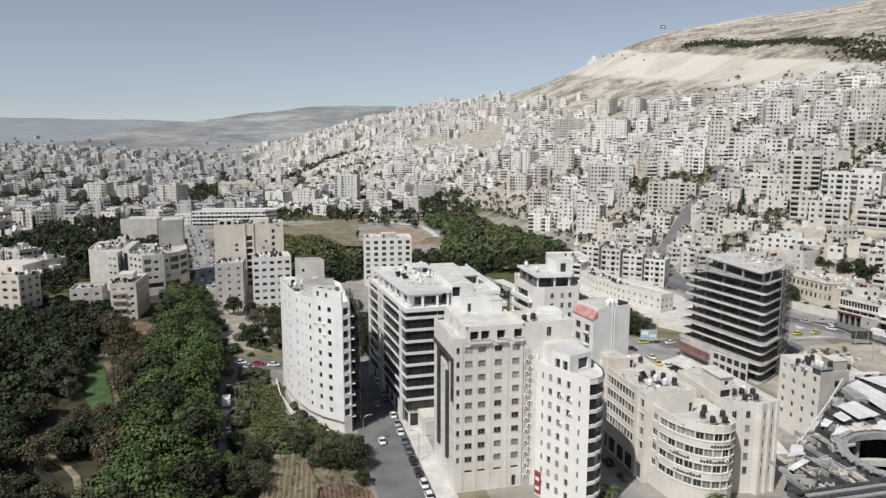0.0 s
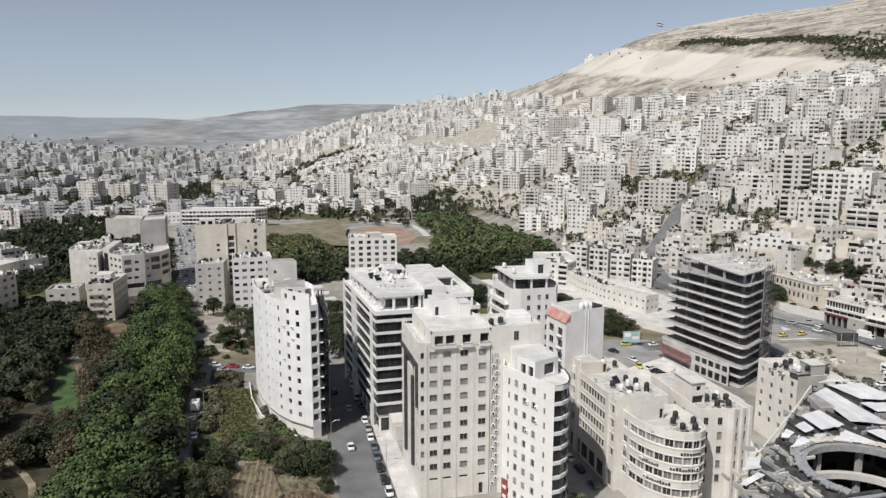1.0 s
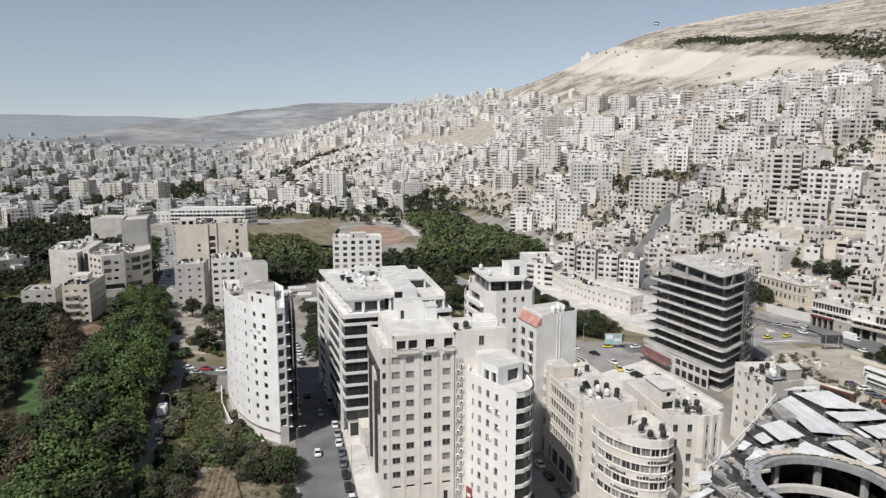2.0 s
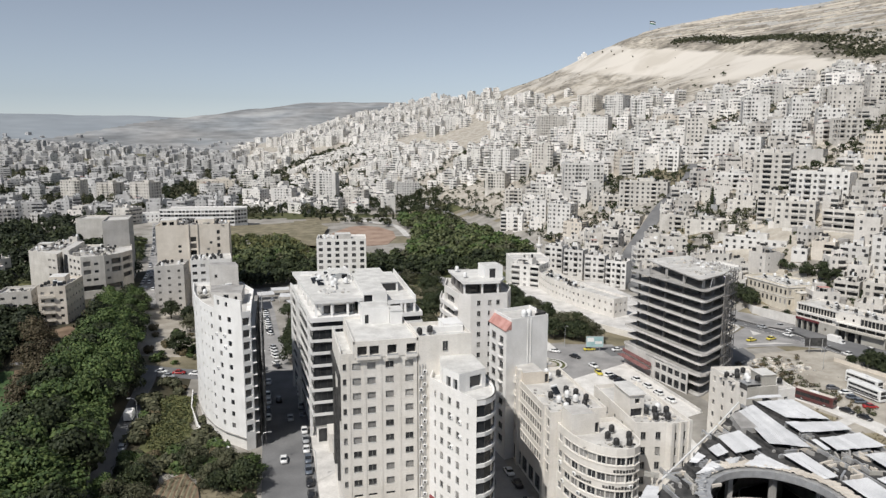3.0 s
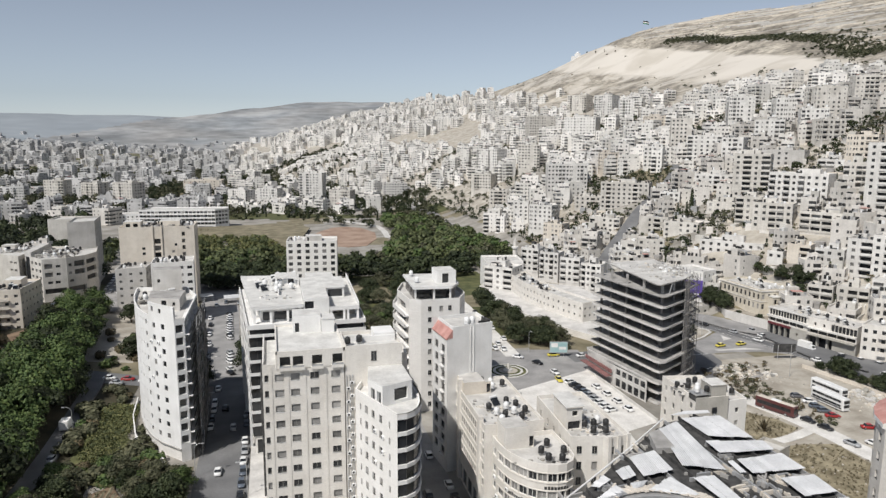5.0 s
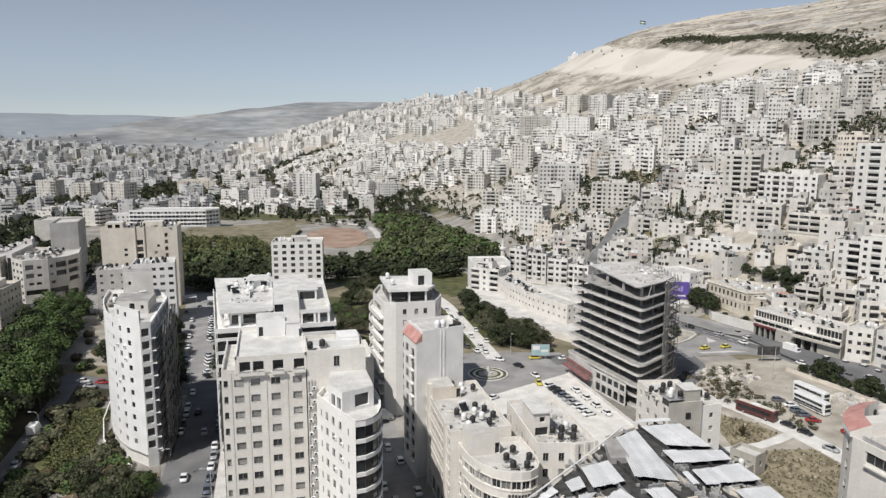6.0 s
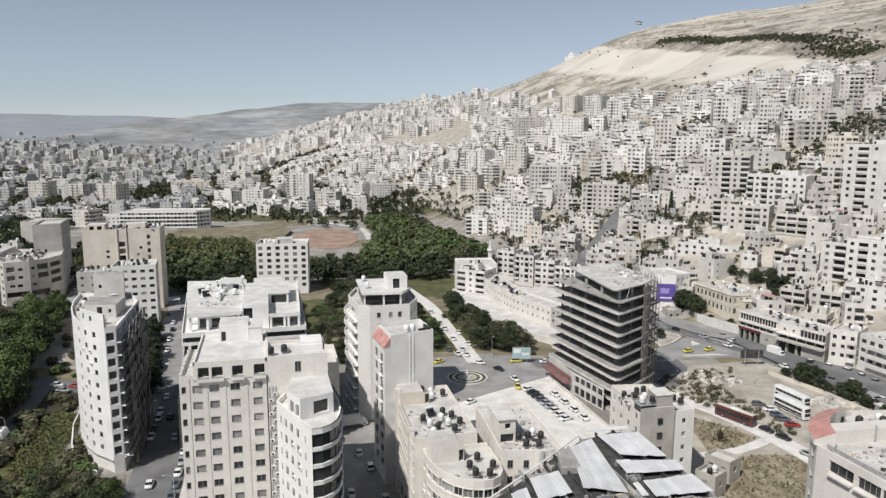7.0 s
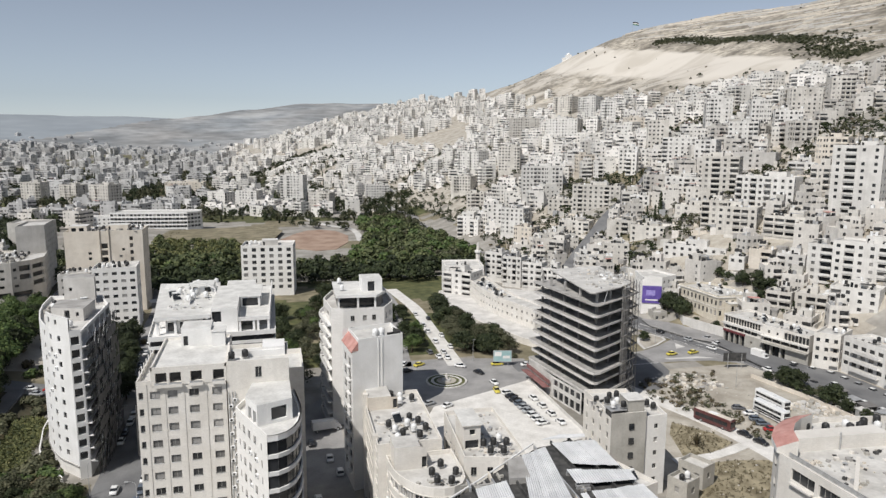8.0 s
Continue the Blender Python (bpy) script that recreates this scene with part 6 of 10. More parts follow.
    for bay in (((95.9, 96.2), (100.2, 98.2), (97.8, 82.4), (92.8, 85.0)), ((101.5, 99.1), (108.1, 98.7), (108.0, 90.3), (101.9, 92.2)), ((100.3, 91.0), (108.5, 89.1), (108.2, 86.1), (100.1, 87.0)),
                ((101.0, 84.9), (108.3, 85.1), (108.4, 80.4), (100.6, 80.8)), ((99.4, 84.6), (100.3, 84.7), (100.0, 81.2), (99.0, 81.2)), ((100.4, 100.4), (103.6, 101.4), (107.6, 101.0), (107.4, 100.0)),
                ((87.0, 88.9), (91.5, 90.0), (91.0, 84.0), (86.2, 83.3)), ((83.3, 85.7), (85.8, 86.7), (85.4, 83.7), (83.2, 83.2)), ((78.2, 82.6), (81.2, 85.0), (81.7, 83.6), (79.4, 82.2)),
                ((77.2, 79.4), (81.5, 82.3), (82.2, 80.4), (79.3, 79.5)), ((83.5, 82.2), (86.3, 82.5), (84.6, 81.0), (83.4, 80.8)), ((84.9, 80.0), (89.4, 82.7), (90.6, 77.6), (90.0, 77.6)),
                ((92.2, 81.6), (95.2, 81.5), (94.9, 74.4), (92.6, 74.4)), ((103.1, 79.0), (108.1, 78.9), (107.8, 74.2), (102.9, 74.3)), ((94.2, 73.5), (98.1, 73.4), (97.5, 66.0), (93.8, 66.4)),
                ((99.0, 73.0), (107.8, 73.0), (107.6, 66.5), (99.0, 66.5)), ((66.4, 75.1), (69.6, 78.2), (71.0, 77.6), (69.4, 75.2)), ((63.6, 72.1), (68.0, 74.1), (68.6, 73.4), (64.4, 71.4))):
        sheet(*bay)
    # boards, offcuts and fittings lying in the gaps
    junk = Mesh()
    for x0, y0, x1, y1, n in ((92.4, 82, 100, 84, 16), (98.6, 79, 108, 80.4, 26), (86, 89.8, 92, 92.5, 14), (100.8, 86.2, 101.2, 92, 5), (80, 82, 87, 83, 10), (95.6, 74, 102, 80, 26), (63.5, 67, 73, 76, 70), (72, 76.5, 79, 82, 26)):
        for _ in range(n):
            x, y = rr.uniform(x0, x1), rr.uniform(y0, y1)
            l_ = rr.uniform(0.4, 2.6)
            junk.box(x - l_ / 2, y - 0.14, Z - 0.35, x + l_ / 2, y + 0.12, Z - 0.2 + rr.uniform(0.1, 0.5), rr.choice((METAL, CONCRETE, TAN_STONE, CEMENT)), rr.choice((0.05, 1.5, rr.uniform(0, 3))), (x, y))
    tagged(part("scrap", junk, t), "boards and metal offcuts", kind="stuff")
    # purlins between the sheets
    for k in range(16):
        x = 63 + 3.0 * k
        ys = [y for y in (60.5 + 0.5 * j for j in range(82)) if all(((plan[(i + 1) % 8][0] - plan[i][0]) * (y - plan[i][1]) - (plan[(i + 1) % 8][1] - plan[i][1]) * (x - plan[i][0])) > 0.6 for i in range(8))]
        runs = [y for y in ys if (x - cx) ** 2 + (y - cy) ** 2 > (R + 1.6) ** 2]
        if not runs:
            continue
        start = runs[0]
        for a, c in zip(runs, runs[1:] + [999]):
            if c - a > 0.6:
                if a - start > 1:
                    s = Mesh()
                    s.box(x - 0.1, start, Z - 0.35, x + 0.1, a, Z + 0.2, METAL if k % 3 == 0 else DARK_STEEL)
                    part("roof_beam", s, t)
                start = c
    gut = Mesh()
    for a, c in ((plan[7], plan[6]), (plan[6], plan[5])):
        gut.tube((*a, Z + 0.05), (*c, Z + 0.05), 0.13, 0.13, WHITE_PAINT, 8)
    part("gutter", gut, t, "white tubular roof edge")
    hut = Mesh()
    hut.solid([(92.0, 90.2, Z - 0.3), (94.9, 90.0, Z - 0.3), (95.6, 95.6, Z - 0.3), (93.2, 94.4, Z - 0.3), (92.0, 90.2, Z + 0.6), (94.9, 90.0, Z + 0.5), (95.6, 95.6, Z + 0.8), (93.2, 94.4, Z + 1.0)],
              ((4, 5, 6, 7), (0, 1, 5, 4), (1, 2, 6, 5), (2, 3, 7, 6), (3, 0, 4, 7)), CONCRETE)
    part("roof_hut", hut, t)
    front = Mesh()
    for k in range(5):
        front.box(61 + 0.5 * k, 66.5 - 0.9 * k, Z + 0.1 + 0.05 * k, 80, 67.1 - 0.9 * k, Z + 0.3 + 0.05 * k, METAL if k % 2 else DARK_STEEL)
    part("front_beam", front, t)
    return t


shopping_centre()


# ---- plain blocks built from a table ----
def house(label, plan, z0, z1, m, storey=3.2, pitch=3.4, w=1.2, h=1.4, roof_m=None, seed=0, separate=False, shutter=0.3, skip=(), balconies=(), first=None, parapet=0.9, own=None, holes=None):
    """A flat-roofed stone block with windows on all sides; balconies: (edge, u0, u1)."""
    t = thing("apartment_building", label, "building")
    r = random.Random(seed)
    specs = {}
    n = len(plan)
    top = z1 - parapet - 0.6
    fl = max(1, int((top - z0) / storey))
    for k in range(n):
        L = edge(plan, k).length
        if L < 2.2 or k in skip:
            continue
        c = max(1, round(L / pitch))
        specs[k] = [(L * (i + 0.5) / c - w / 2, L * (i + 0.5) / c + w / 2, top - storey * (f + 1) + 1.5, top - storey * (f + 1) + 1.5 + h) for f in range(fl) for i in range(c)]
    specs.update(holes or {})
    if separate:
        plain = {k for k in specs if edge(plan, k).at(0)[2].y > 0.5}
        walls_and_roof(t, plan, z0 - 3, z1, m, roof_m or ROOF, specs, parapet=parapet, plain=plain, own=own)
        for k, o in specs.items():
            if k not in plain:
                set_windows(t, edge(plan, k), o, 0.22, half=shutter, rng=r, sill=False)
    else:
        b = Mesh()
        for k in range(n):
            facade(b, edge(plan, k), z0 - 6, z1, specs.get(k, []), 0.25, m, (TOWN_GLASS, TOWN_GLASS, GLASS, SHUTTER))
        inner = inset(plan, 0.3)
        for k in range(n):
            a, c, d, e = plan[k], plan[(k + 1) % n], inner[(k + 1) % n], inner[k]
            b.face([(*a, z1), (*c, z1), (*d, z1), (*e, z1)], m)
            b.face([(*d, z1 - parapet), (*e, z1 - parapet), (*e, z1), (*d, z1)], m)
        part("wall", b, t)
        deck = Mesh()
        deck.face([(x, y, z1 - parapet) for x, y in inner], roof_m or ROOF)
        part("roof", deck, t)
    for k, u0, u1 in balconies:
        e = edge(plan, k)
        p = Path([tuple(e.at(max(0.1, u0))[0]), tuple(e.at(min(u1, e.length - 0.1))[0])])
        for f in range(fl):
            z = top - storey * (f + 1) + 0.45
            s = Mesh()
            band(s, p, z - 0.22, z, 0.004, 1.3, m)
            band(s, p, z, z + 0.9, 1.18, 1.3, m)
            part("balcony", s, t)
    return t


def roof_hut(t, x0, y0, x1, y1, z0, z1, m):
    room(t, [(x0, y0), (x1, y0), (x1, y1), (x0, y1)], z0, z1, m, "stair_head", {0: [(0.5, 1.4, z0 + 0.1, z0 + 2.1)]})


# the stone block beside the shopping centre
t = house("pale stone apartment block with a bare cement side", [(135.4, 158.8), (134.6, 143.2), (143.0, 142.8), (145.6, 157.0)], 0, 20.6, CREAM_STONE, seed=51, pitch=3.9, separate=True, own={1: CEMENT}, skip=(1,))
for k in range(4):
    b = Mesh()
    b.box(138.9, 142.75, 16.6 - 3.4 * k, 140.1, 143.2, 18.0 - 3.4 * k, GLASS)
    part("window", b, t)
room(t, [(138.8, 143.6), (142.7, 143.4), (143.3, 148.0), (139.2, 148.2)], 19.7, 23.2, CEMENT, "stair_head", over=0.15)
rack = Mesh()
rack.box(134.6, 143.2, 19.7, 138.2, 146.0, 20.9, DARK_STEEL)
rack.box(134.4, 143.0, 21.2, 138.4, 146.2, 21.35, METAL)
for x in (134.6, 138.1):
    for y in (143.2, 145.9):
        rack.box(x, y, 20.9, x + 0.12, y + 0.12, 21.2, METAL)
part("tank_rack", rack, t, "dark steel rack for tanks")
t = house("small white stone annexe with a flat roof", [(143.3, 143.3), (148.6, 143.5), (150, 154), (145, 155)], 0, 19.2, WHITE_STONE, seed=52, separate=True, pitch=4.6, w=1.0, h=1.2)
clutter(134.8, 148, 142, 154, 19.7, 5, 53, (0.6, 0.2, 0.2))
clutter(134.8, 143.4, 138, 146, 21.35, 3, 54, (0.7, 0.3, 0.0))
clutter(145.4, 146.5, 148.4, 152.5, 18.3, 3, 59, (0.7, 0.1, 0.2))
t = house("low cement shed with a flat roof", rect(149, 137.5, 154, 142.5, 25), 0, 5.6, CEMENT, seed=55, separate=True)
t = house("small cement outhouse on the waste ground", rect(156.5, 143, 161.5, 149.5, 25), 0, 5.5, CEMENT, seed=58, separate=True)
clutter(150.4, 138.8, 152.6, 141.2, 4.7, 2, 56, (0.4, 0.2, 0.4))
t = house("small stone house behind the shopping centre", rect(129, 128, 137, 139, 20), 0, 11, CREAM_STONE, seed=56, separate=True)
clutter(131, 130, 135, 137, 10.1, 3, 57, (0.3, 0.4, 0.3))


def debris(label, x0, y0, x1, y1, z, n, seed, size=(0.2, 0.9), mats=None):
    """Loose blocks, boards and rubbish lying on a roof or on the ground."""
    r = random.Random(seed)
    b = Mesh()
    for _ in range(n):
        x, y, s = r.uniform(x0, x1), r.uniform(y0, y1), r.uniform(*size)
        b.box(x - s / 2, y - s * r.uniform(0.2, 0.6), z, x + s / 2, y + s * r.uniform(0.2, 0.6), z + s * r.uniform(0.2, 0.7), r.choice(mats or (CEMENT, CREAM_STONE, CONCRETE, METAL, DARK_STEEL, TAN_STONE)), r.uniform(0, 3.1), (x, y))
    return tagged(new("debris", b.data("debris")), label, "debris", kind="stuff")


def corner_house():
    """The pale block with a rounded corner under red tiles."""
    t = thing("apartment_block", "pale stone block with curved red tiled eaves", "building")
    r = random.Random(60)
    plan = [(140.6, 66), (178, 66), (178, 104), (156, 108), (151, 107.2), (147.4, 106), (144.2, 104), (141.5, 101.2), (139.4, 97.4), (139.6, 90)]
    rows = [29.0, 25.6, 22.2, 18.8]
    west = [(u - 2.0, u + 2.0, 29.0, 30.9) for u in (2.6, 6.8, 11.0, 15.2, 19.4)] + [(u - 0.8, u + 0.8, z, z + 1.5) for u in (3, 8, 13, 18) for z in (22.0, 18.6)]
    turn_side = [(2.6, 7.3, 29.0, 30.9), (4.6, 6.0, 22.0, 23.5), (4.6, 6.0, 18.6, 20.1)]
    bend = [(u - 0.6, u + 0.6, z, z + 1.6) for u in (2.2,) for z in rows]
    w = Mesh()
    for k in range(len(plan)):
        o = west if k == 9 else bend if k in (6, 7) else turn_side if k == 8 else []
        facade(w, edge(plan, k), 0, 32.2, o, 0.3, CREAM_STONE)
    inn = inset(plan, 0.3)
    for k in range(len(plan)):
        p, q, s, v = plan[k], plan[(k + 1) % len(plan)], inn[(k + 1) % len(plan)], inn[k]
        w.face([(*p, 32.2), (*q, 32.2), (*s, 32.2), (*v, 32.2)], CREAM_STONE)
        w.face([(*s, 31.3), (*v, 31.3), (*v, 32.2), (*s, 32.2)], CREAM_STONE)
    part("wall", w, t)
    deck = Mesh()
    deck.face([(x, y, 31.3) for x, y in inn], ROOF)
    part("roof", deck, t)
    set_windows(t, edge(plan, 9), west, 0.3, half=0.1, rng=r, mullions=3, sill=False)
    for k in (6, 7):
        set_windows(t, edge(plan, k), bend, 0.3, mullions=1)
    set_windows(t, edge(plan, 8), turn_side, 0.3, mullions=2, sill=False)
    eaves = Path([(139.4, 97.4), (141.5, 101.2), (144.2, 104), (147.4, 106), (151, 107.2)][::-1])
    tile = Mesh()
    a, c = eaves.offset(0.5), eaves.offset(-2.6)
    for k in range(len(a) - 1):
        tile.face([(*a[k], 33.0), (*a[k + 1], 33.0), (*c[k + 1], 34.5), (*c[k], 34.5)], RED_TILE)
        tile.face([(*a[k], 32.7), (*a[k + 1], 32.7), (*a[k + 1], 33.0), (*a[k], 33.0)], WHITE_PAINT)
        tile.face([(*c[k + 1], 31.3), (*c[k], 31.3), (*c[k], 34.5), (*c[k + 1], 34.5)], CREAM_STONE)
        tile.face([(*a[k], 32.2), (*a[k + 1], 32.2), (*a[k + 1], 32.7), (*a[k], 32.7)], WHITE_PAINT)
    for a0, c0 in ((a[0], c[0]), (a[-1], c[-1])):
        tile.face([(*a0, 32.2), (*a0, 33.0), (*c0, 34.5), (*c0, 31.3)], CREAM_STONE)
    part("tiled_eave", tile, t, "curved band of red roof tiles")
    ramp = Mesh()
    ramp.prism([(143.4, 98.4), (160, 97.2), (160, 100.2), (144.2, 101.4)], 31.3, 33.6, CREAM_STONE)
    part("roof_wall", ramp, t)
    pipe = Mesh()
    pipe.tube((151, 97.7, 31.3), (151, 97.7, 34.2), 0.16, 0.16, METAL, 8)
    part("vent_pipe", pipe, t)
    low = Mesh()
    low.prism([(142.4, 86), (150, 93.4), (150.4, 93.0), (142.8, 85.6)], 31.3, 32.3, CREAM_STONE)
    part("roof_wall", low, t)
    slab = Mesh()
    slab.prism([(161, 90), (172, 90), (172, 99), (161, 99)], 31.3, 34.0, CEMENT, ROOF)
    part("roof_room", slab, t)
    balcony = Mesh()
    band(balcony, Path([(139.44, 94.4), (139.6, 90.2)]), 28.6, 28.9, 0.004, 0.7, CREAM_STONE)
    band(balcony, Path([(139.62, 89.6), (140.5, 68)]), 28.6, 28.9, 0.004, 0.7, CREAM_STONE)
    part("balcony", balcony, t)
    room(t, [(144.2, 71), (156, 70), (157, 82), (146, 83)], 31.3, 35.6, WHITE_PAINT, "roof_room", {3: [(4.0, 8.6, 31.6, 34.6)], 0: [(2, 6, 31.6, 34.6)]}, over=0.3)
    rail = Mesh()
    band(rail, Path([(139.9, 96), (140.7, 67)]), 32.2, 32.9, -0.12, -0.02, METAL)
    part("railing", rail, t)
    return t


corner_house()
clutter(150, 101, 176, 103, 31.3, 9, 61, (0.8, 0.2, 0.0))
clutter(150, 103.6, 168, 104.8, 31.3, 7, 63, (0.7, 0.3, 0.0))
clutter(161.5, 90.5, 171.5, 98.5, 34.0, 9, 62, (0.6, 0.3, 0.1))
debris("builder's rubble and boards lying on the roof", 142.5, 86, 160, 96.5, 31.3, 90, 64, (0.15, 0.8))
debris("rubble and tiles lying behind the tiled eave", 145.5, 101.6, 158, 104.4, 31.3, 120, 65, (0.2, 1.0))


# ---- the two-storey shopping row at the foot of the hill ----
def shop_row():
    t = thing("shop_building", "two-storey cream shop row with long dark ribbon windows", "building")
    plan = [(238, 246.8), (241.5, 228.5), (246.5, 210.5), (257, 216.3), (254, 230), (252, 250)]
    b = Mesh()
    upper = {0: [(0.5 + 1.55 * i, 1.95 + 1.55 * i, 10.35, 13.3) for i in range(13)] + [(0.4 + 3.8 * i, 4.0 + 3.8 * i, 7.3, 9.0) for i in range(5)],
             1: [(2.2, 3.2, 10.6, 12.0), (6.0, 7.0, 10.6, 12.0)] + [(9.4 + 1.5 * i, 10.84 + 1.5 * i, 9.7, 12.8) for i in range(7)] + [(0.5 + 3.85 * i, 4.1 + 3.85 * i, 7.0, 8.8) for i in range(5)]}
    lower = {0: [(0.5 + 3.1 * i, 3.1 + 3.1 * i, 0.5, 5.7) for i in range(4)] + [(15.6, 16.6, 3.0, 4.4)], 1: [(0.4, 3.6, 0.5, 5.9), (4.2, 7.8, 0.5, 5.9), (8.6, 10.4, 0.5, 5.9)]}
    sz, su = 11.7 / 14, (18.63 / 21.95, 18.68 / 19.95)
    upper, lower = ({k: [(o[0] * su[k], o[1] * su[k], o[2] * sz, o[3] * sz) for o in v] for k, v in w.items()} for w in (upper, lower))
    for k in range(6):
        facade(b, edge(plan, k), 6.6 * sz, 14.0 * sz, upper.get(k, []), 0.5, CREAM_STONE, DARK_GLASS)
        facade(b, edge(plan, k), -1, 6.6 * sz, lower.get(k, []), 1.2, CEMENT, DARK_GLASS)
    inn = inset(plan, 0.3)
    for k in range(6):
        p, q, s, v = plan[k], plan[(k + 1) % 6], inn[(k + 1) % 6], inn[k]
        b.face([(*p, 11.7), (*q, 11.7), (*s, 11.7), (*v, 11.7)], CREAM_STONE)
        b.face([(*s, 10.9), (*v, 10.9), (*v, 11.7), (*s, 11.7)], CREAM_STONE)
    part("wall", b, t)
    deck = Mesh()
    deck.face([(x, y, 10.9) for x, y in inn], ROOF)
    part("roof", deck, t)
    e0 = edge(plan, 0)
    for name, p, z0, z1, out, mat, words in (("fascia", Path([tuple(e0.at(0.2)[0]), tuple(e0.at(10.8)[0])]), 5.8, 6.8, 0.5, RED_SIGN, "dark red shop fascia"), ("canopy", edge(plan, 0), 9.3, 10.3, 0.8, OLD_WHITE, ""), ("canopy", edge(plan, 1), 9.0, 9.6, 1.2, OLD_WHITE, ""),
                                             ("canopy", edge(plan, 1), 6.1, 6.5, 1.8, CEMENT, ""), ("coping", edge(plan, 0), 13.4, 14.05, 0.35, OLD_WHITE, "")):
        s = Mesh()
        band(s, p, z0 * sz, z1 * sz, 0.01, out, mat)
        part(name, s, t, words)
    return t


shop_row()
clutter(246, 216, 252, 242, 10.9, 9, 75, (0.4, 0.4, 0.2))
debris("boards and rubbish on the shop roof", 244, 214, 252, 244, 10.9, 60, 118, (0.2, 1.0))
house("cream four-storey apartment row above a car park", [(247.0, 209.2), (252.2, 202.8), (263, 209), (258.5, 216)], 1, 13.8, CREAM_STONE, seed=71, pitch=2.8, balconies=((0, 5.4, 8),))
house("white four-storey apartment row with long balconies", [(252.8, 202.2), (253.6, 186), (252, 160), (250, 138), (264, 138), (266, 187), (264, 202)], 1, 14.0, OLD_WHITE, seed=72, pitch=3.2, w=2.0, balconies=((0, 4, 15), (1, 2, 24), (2, 2, 20)))
clutter(254, 206.5, 260, 211, 12.9, 4, 73)
clutter(255, 142, 263, 198, 13.1, 12, 74)
debris("boards and rubbish on the apartment roof", 254.5, 150, 263.5, 200, 13.1, 80, 119, (0.2, 1.1))



# ---- old stone house on a walled terrace over the main road ----
def old_house():
    plan = [(244.1, 260), (261, 259.4), (262, 275), (256, 288), (242.8, 287)]
    t = house("old yellowish stone house with tall windows and a cornice", plan, 2.5, 15.3, YELLOW_STONE, seed=171, storey=4.3, pitch=2.7, w=1.3, h=2.2, balconies=((0, 6.5, 11.5),))
    for k in (0, 1, 4):
        for z0, z1, out in ((14.4, 14.8, 0.4), (9.9, 10.15, 0.2)):
            s = Mesh()
            band(s, edge(plan, k), z0, z1, 0.004, out, CREAM_STONE)
            part("cornice", s, t)
    room(t, [(247.6, 256.2), (252.6, 256.0), (252.6, 259.6), (247.6, 259.8)], 2.5, 12.6, YELLOW_STONE, "porch_bay", {0: [(0.5, 1.9, 9.4, 11.6), (3.1, 4.5, 9.4, 11.6), (0.5, 1.9, 5.2, 7.6), (3.1, 4.5, 5.2, 7.6)]}, over=0.2)
    return t


old_house()
clutter(245.4, 262, 259, 284, 14.4, 9, 172, (0.4, 0.4, 0.2))
debris("boards and rubble on the old house roof", 245.4, 262, 259, 284, 14.4, 60, 173, (0.2, 0.9))
house("low cement garage with a flat roof beside the road", [(226.5, 280), (232.5, 279), (233.4, 285.4), (227.4, 286.6)], -0.5, 4.4, CEMENT, seed=174, separate=True)
terrace_ground = Mesh()
terrace_ground.prism([(240.5, 249.6), (252.4, 251.2), (262, 258), (258, 290), (244, 292), (238, 286), (236.1, 274), (234.9, 269.6), (236.9, 262)], -0.6, 4.1, DUST)
structure("terrace", terrace_ground, "dusty garden terrace behind the retaining wall", "ground")

# ---- west side: town blocks by the park ----
sills = [33.4 - 3.2 * k for k in range(9)]
t = house("tall tan apartment block with a recessed stair slot", [(-27.8, 352), (5.0, 353.2), (5.0, 369), (-27, 371)], 0, 38.0, TAN_STONE, seed=81, pitch=8.5, w=1.2, h=1.5,
          holes={0: [(9.6, 11.0, z, z + 1.2) for z in (27.2, 24.8, 12.0)] + [(15.0, 17.8, z - 0.4, z + 2.0, 1.6) for z in sills[1:]] + [(23.8, 25.0, 28.6, 29.8), (22.6, 23.8, 25.4, 26.6), (21.6, 22.8, 22.0, 23.4), (23.6, 24.8, 22.0, 23.4)] + [(27.2, 28.6, z - 0.2, z + 1.7, 0.9) for z in sills] + [(21.4, 22.6, z, z + 1.3) for z in sills[5:]]})
for u0, u1 in ((14.2, 14.7), (18.1, 18.6)):
    s = Mesh()
    band(s, Path([(-27.8 + u0, 352 + u0 * 0.0366), (-27.8 + u1, 352 + u1 * 0.0366)]), 4, 38.6, 0.004, 0.5, TAN_STONE)
    part("stair_fin", s, t)
roof_hut(t, -11, 359, -2, 366, 37.1, 39.8, TAN_STONE)
room(t, [(-26, 354), (-18.6, 354.2), (-18.6, 362), (-26, 362)], 37.1, 40.2, TAN_STONE, "roof_room", {0: [(1.0, 3.0, 37.6, 39.4), (4.2, 6.2, 37.6, 39.4)]})
debris("boards and pipes on the tan block roof", -26, 353.6, 4, 368, 37.1, 150, 122, (0.5, 2.2), (DARK_CONCRETE, CEMENT, METAL))
clutter(-17, 354, -12, 367, 37.1, 9, 82, (0.7, 0.3, 0))
clutter(-1, 355, 4, 367, 37.1, 7, 83, (0.7, 0.3, 0))
t = house("white apartment block with rows of small windows", [(-9.5, 318), (7.5, 319.4), (6.4, 334), (-10, 332.6)], 0, 26.8, WHITE_STONE, seed=84, pitch=3.3, w=1.9, h=1.3)
clutter(-8, 320, 5, 331, 25.9, 14, 85, (0.8, 0.2, 0))
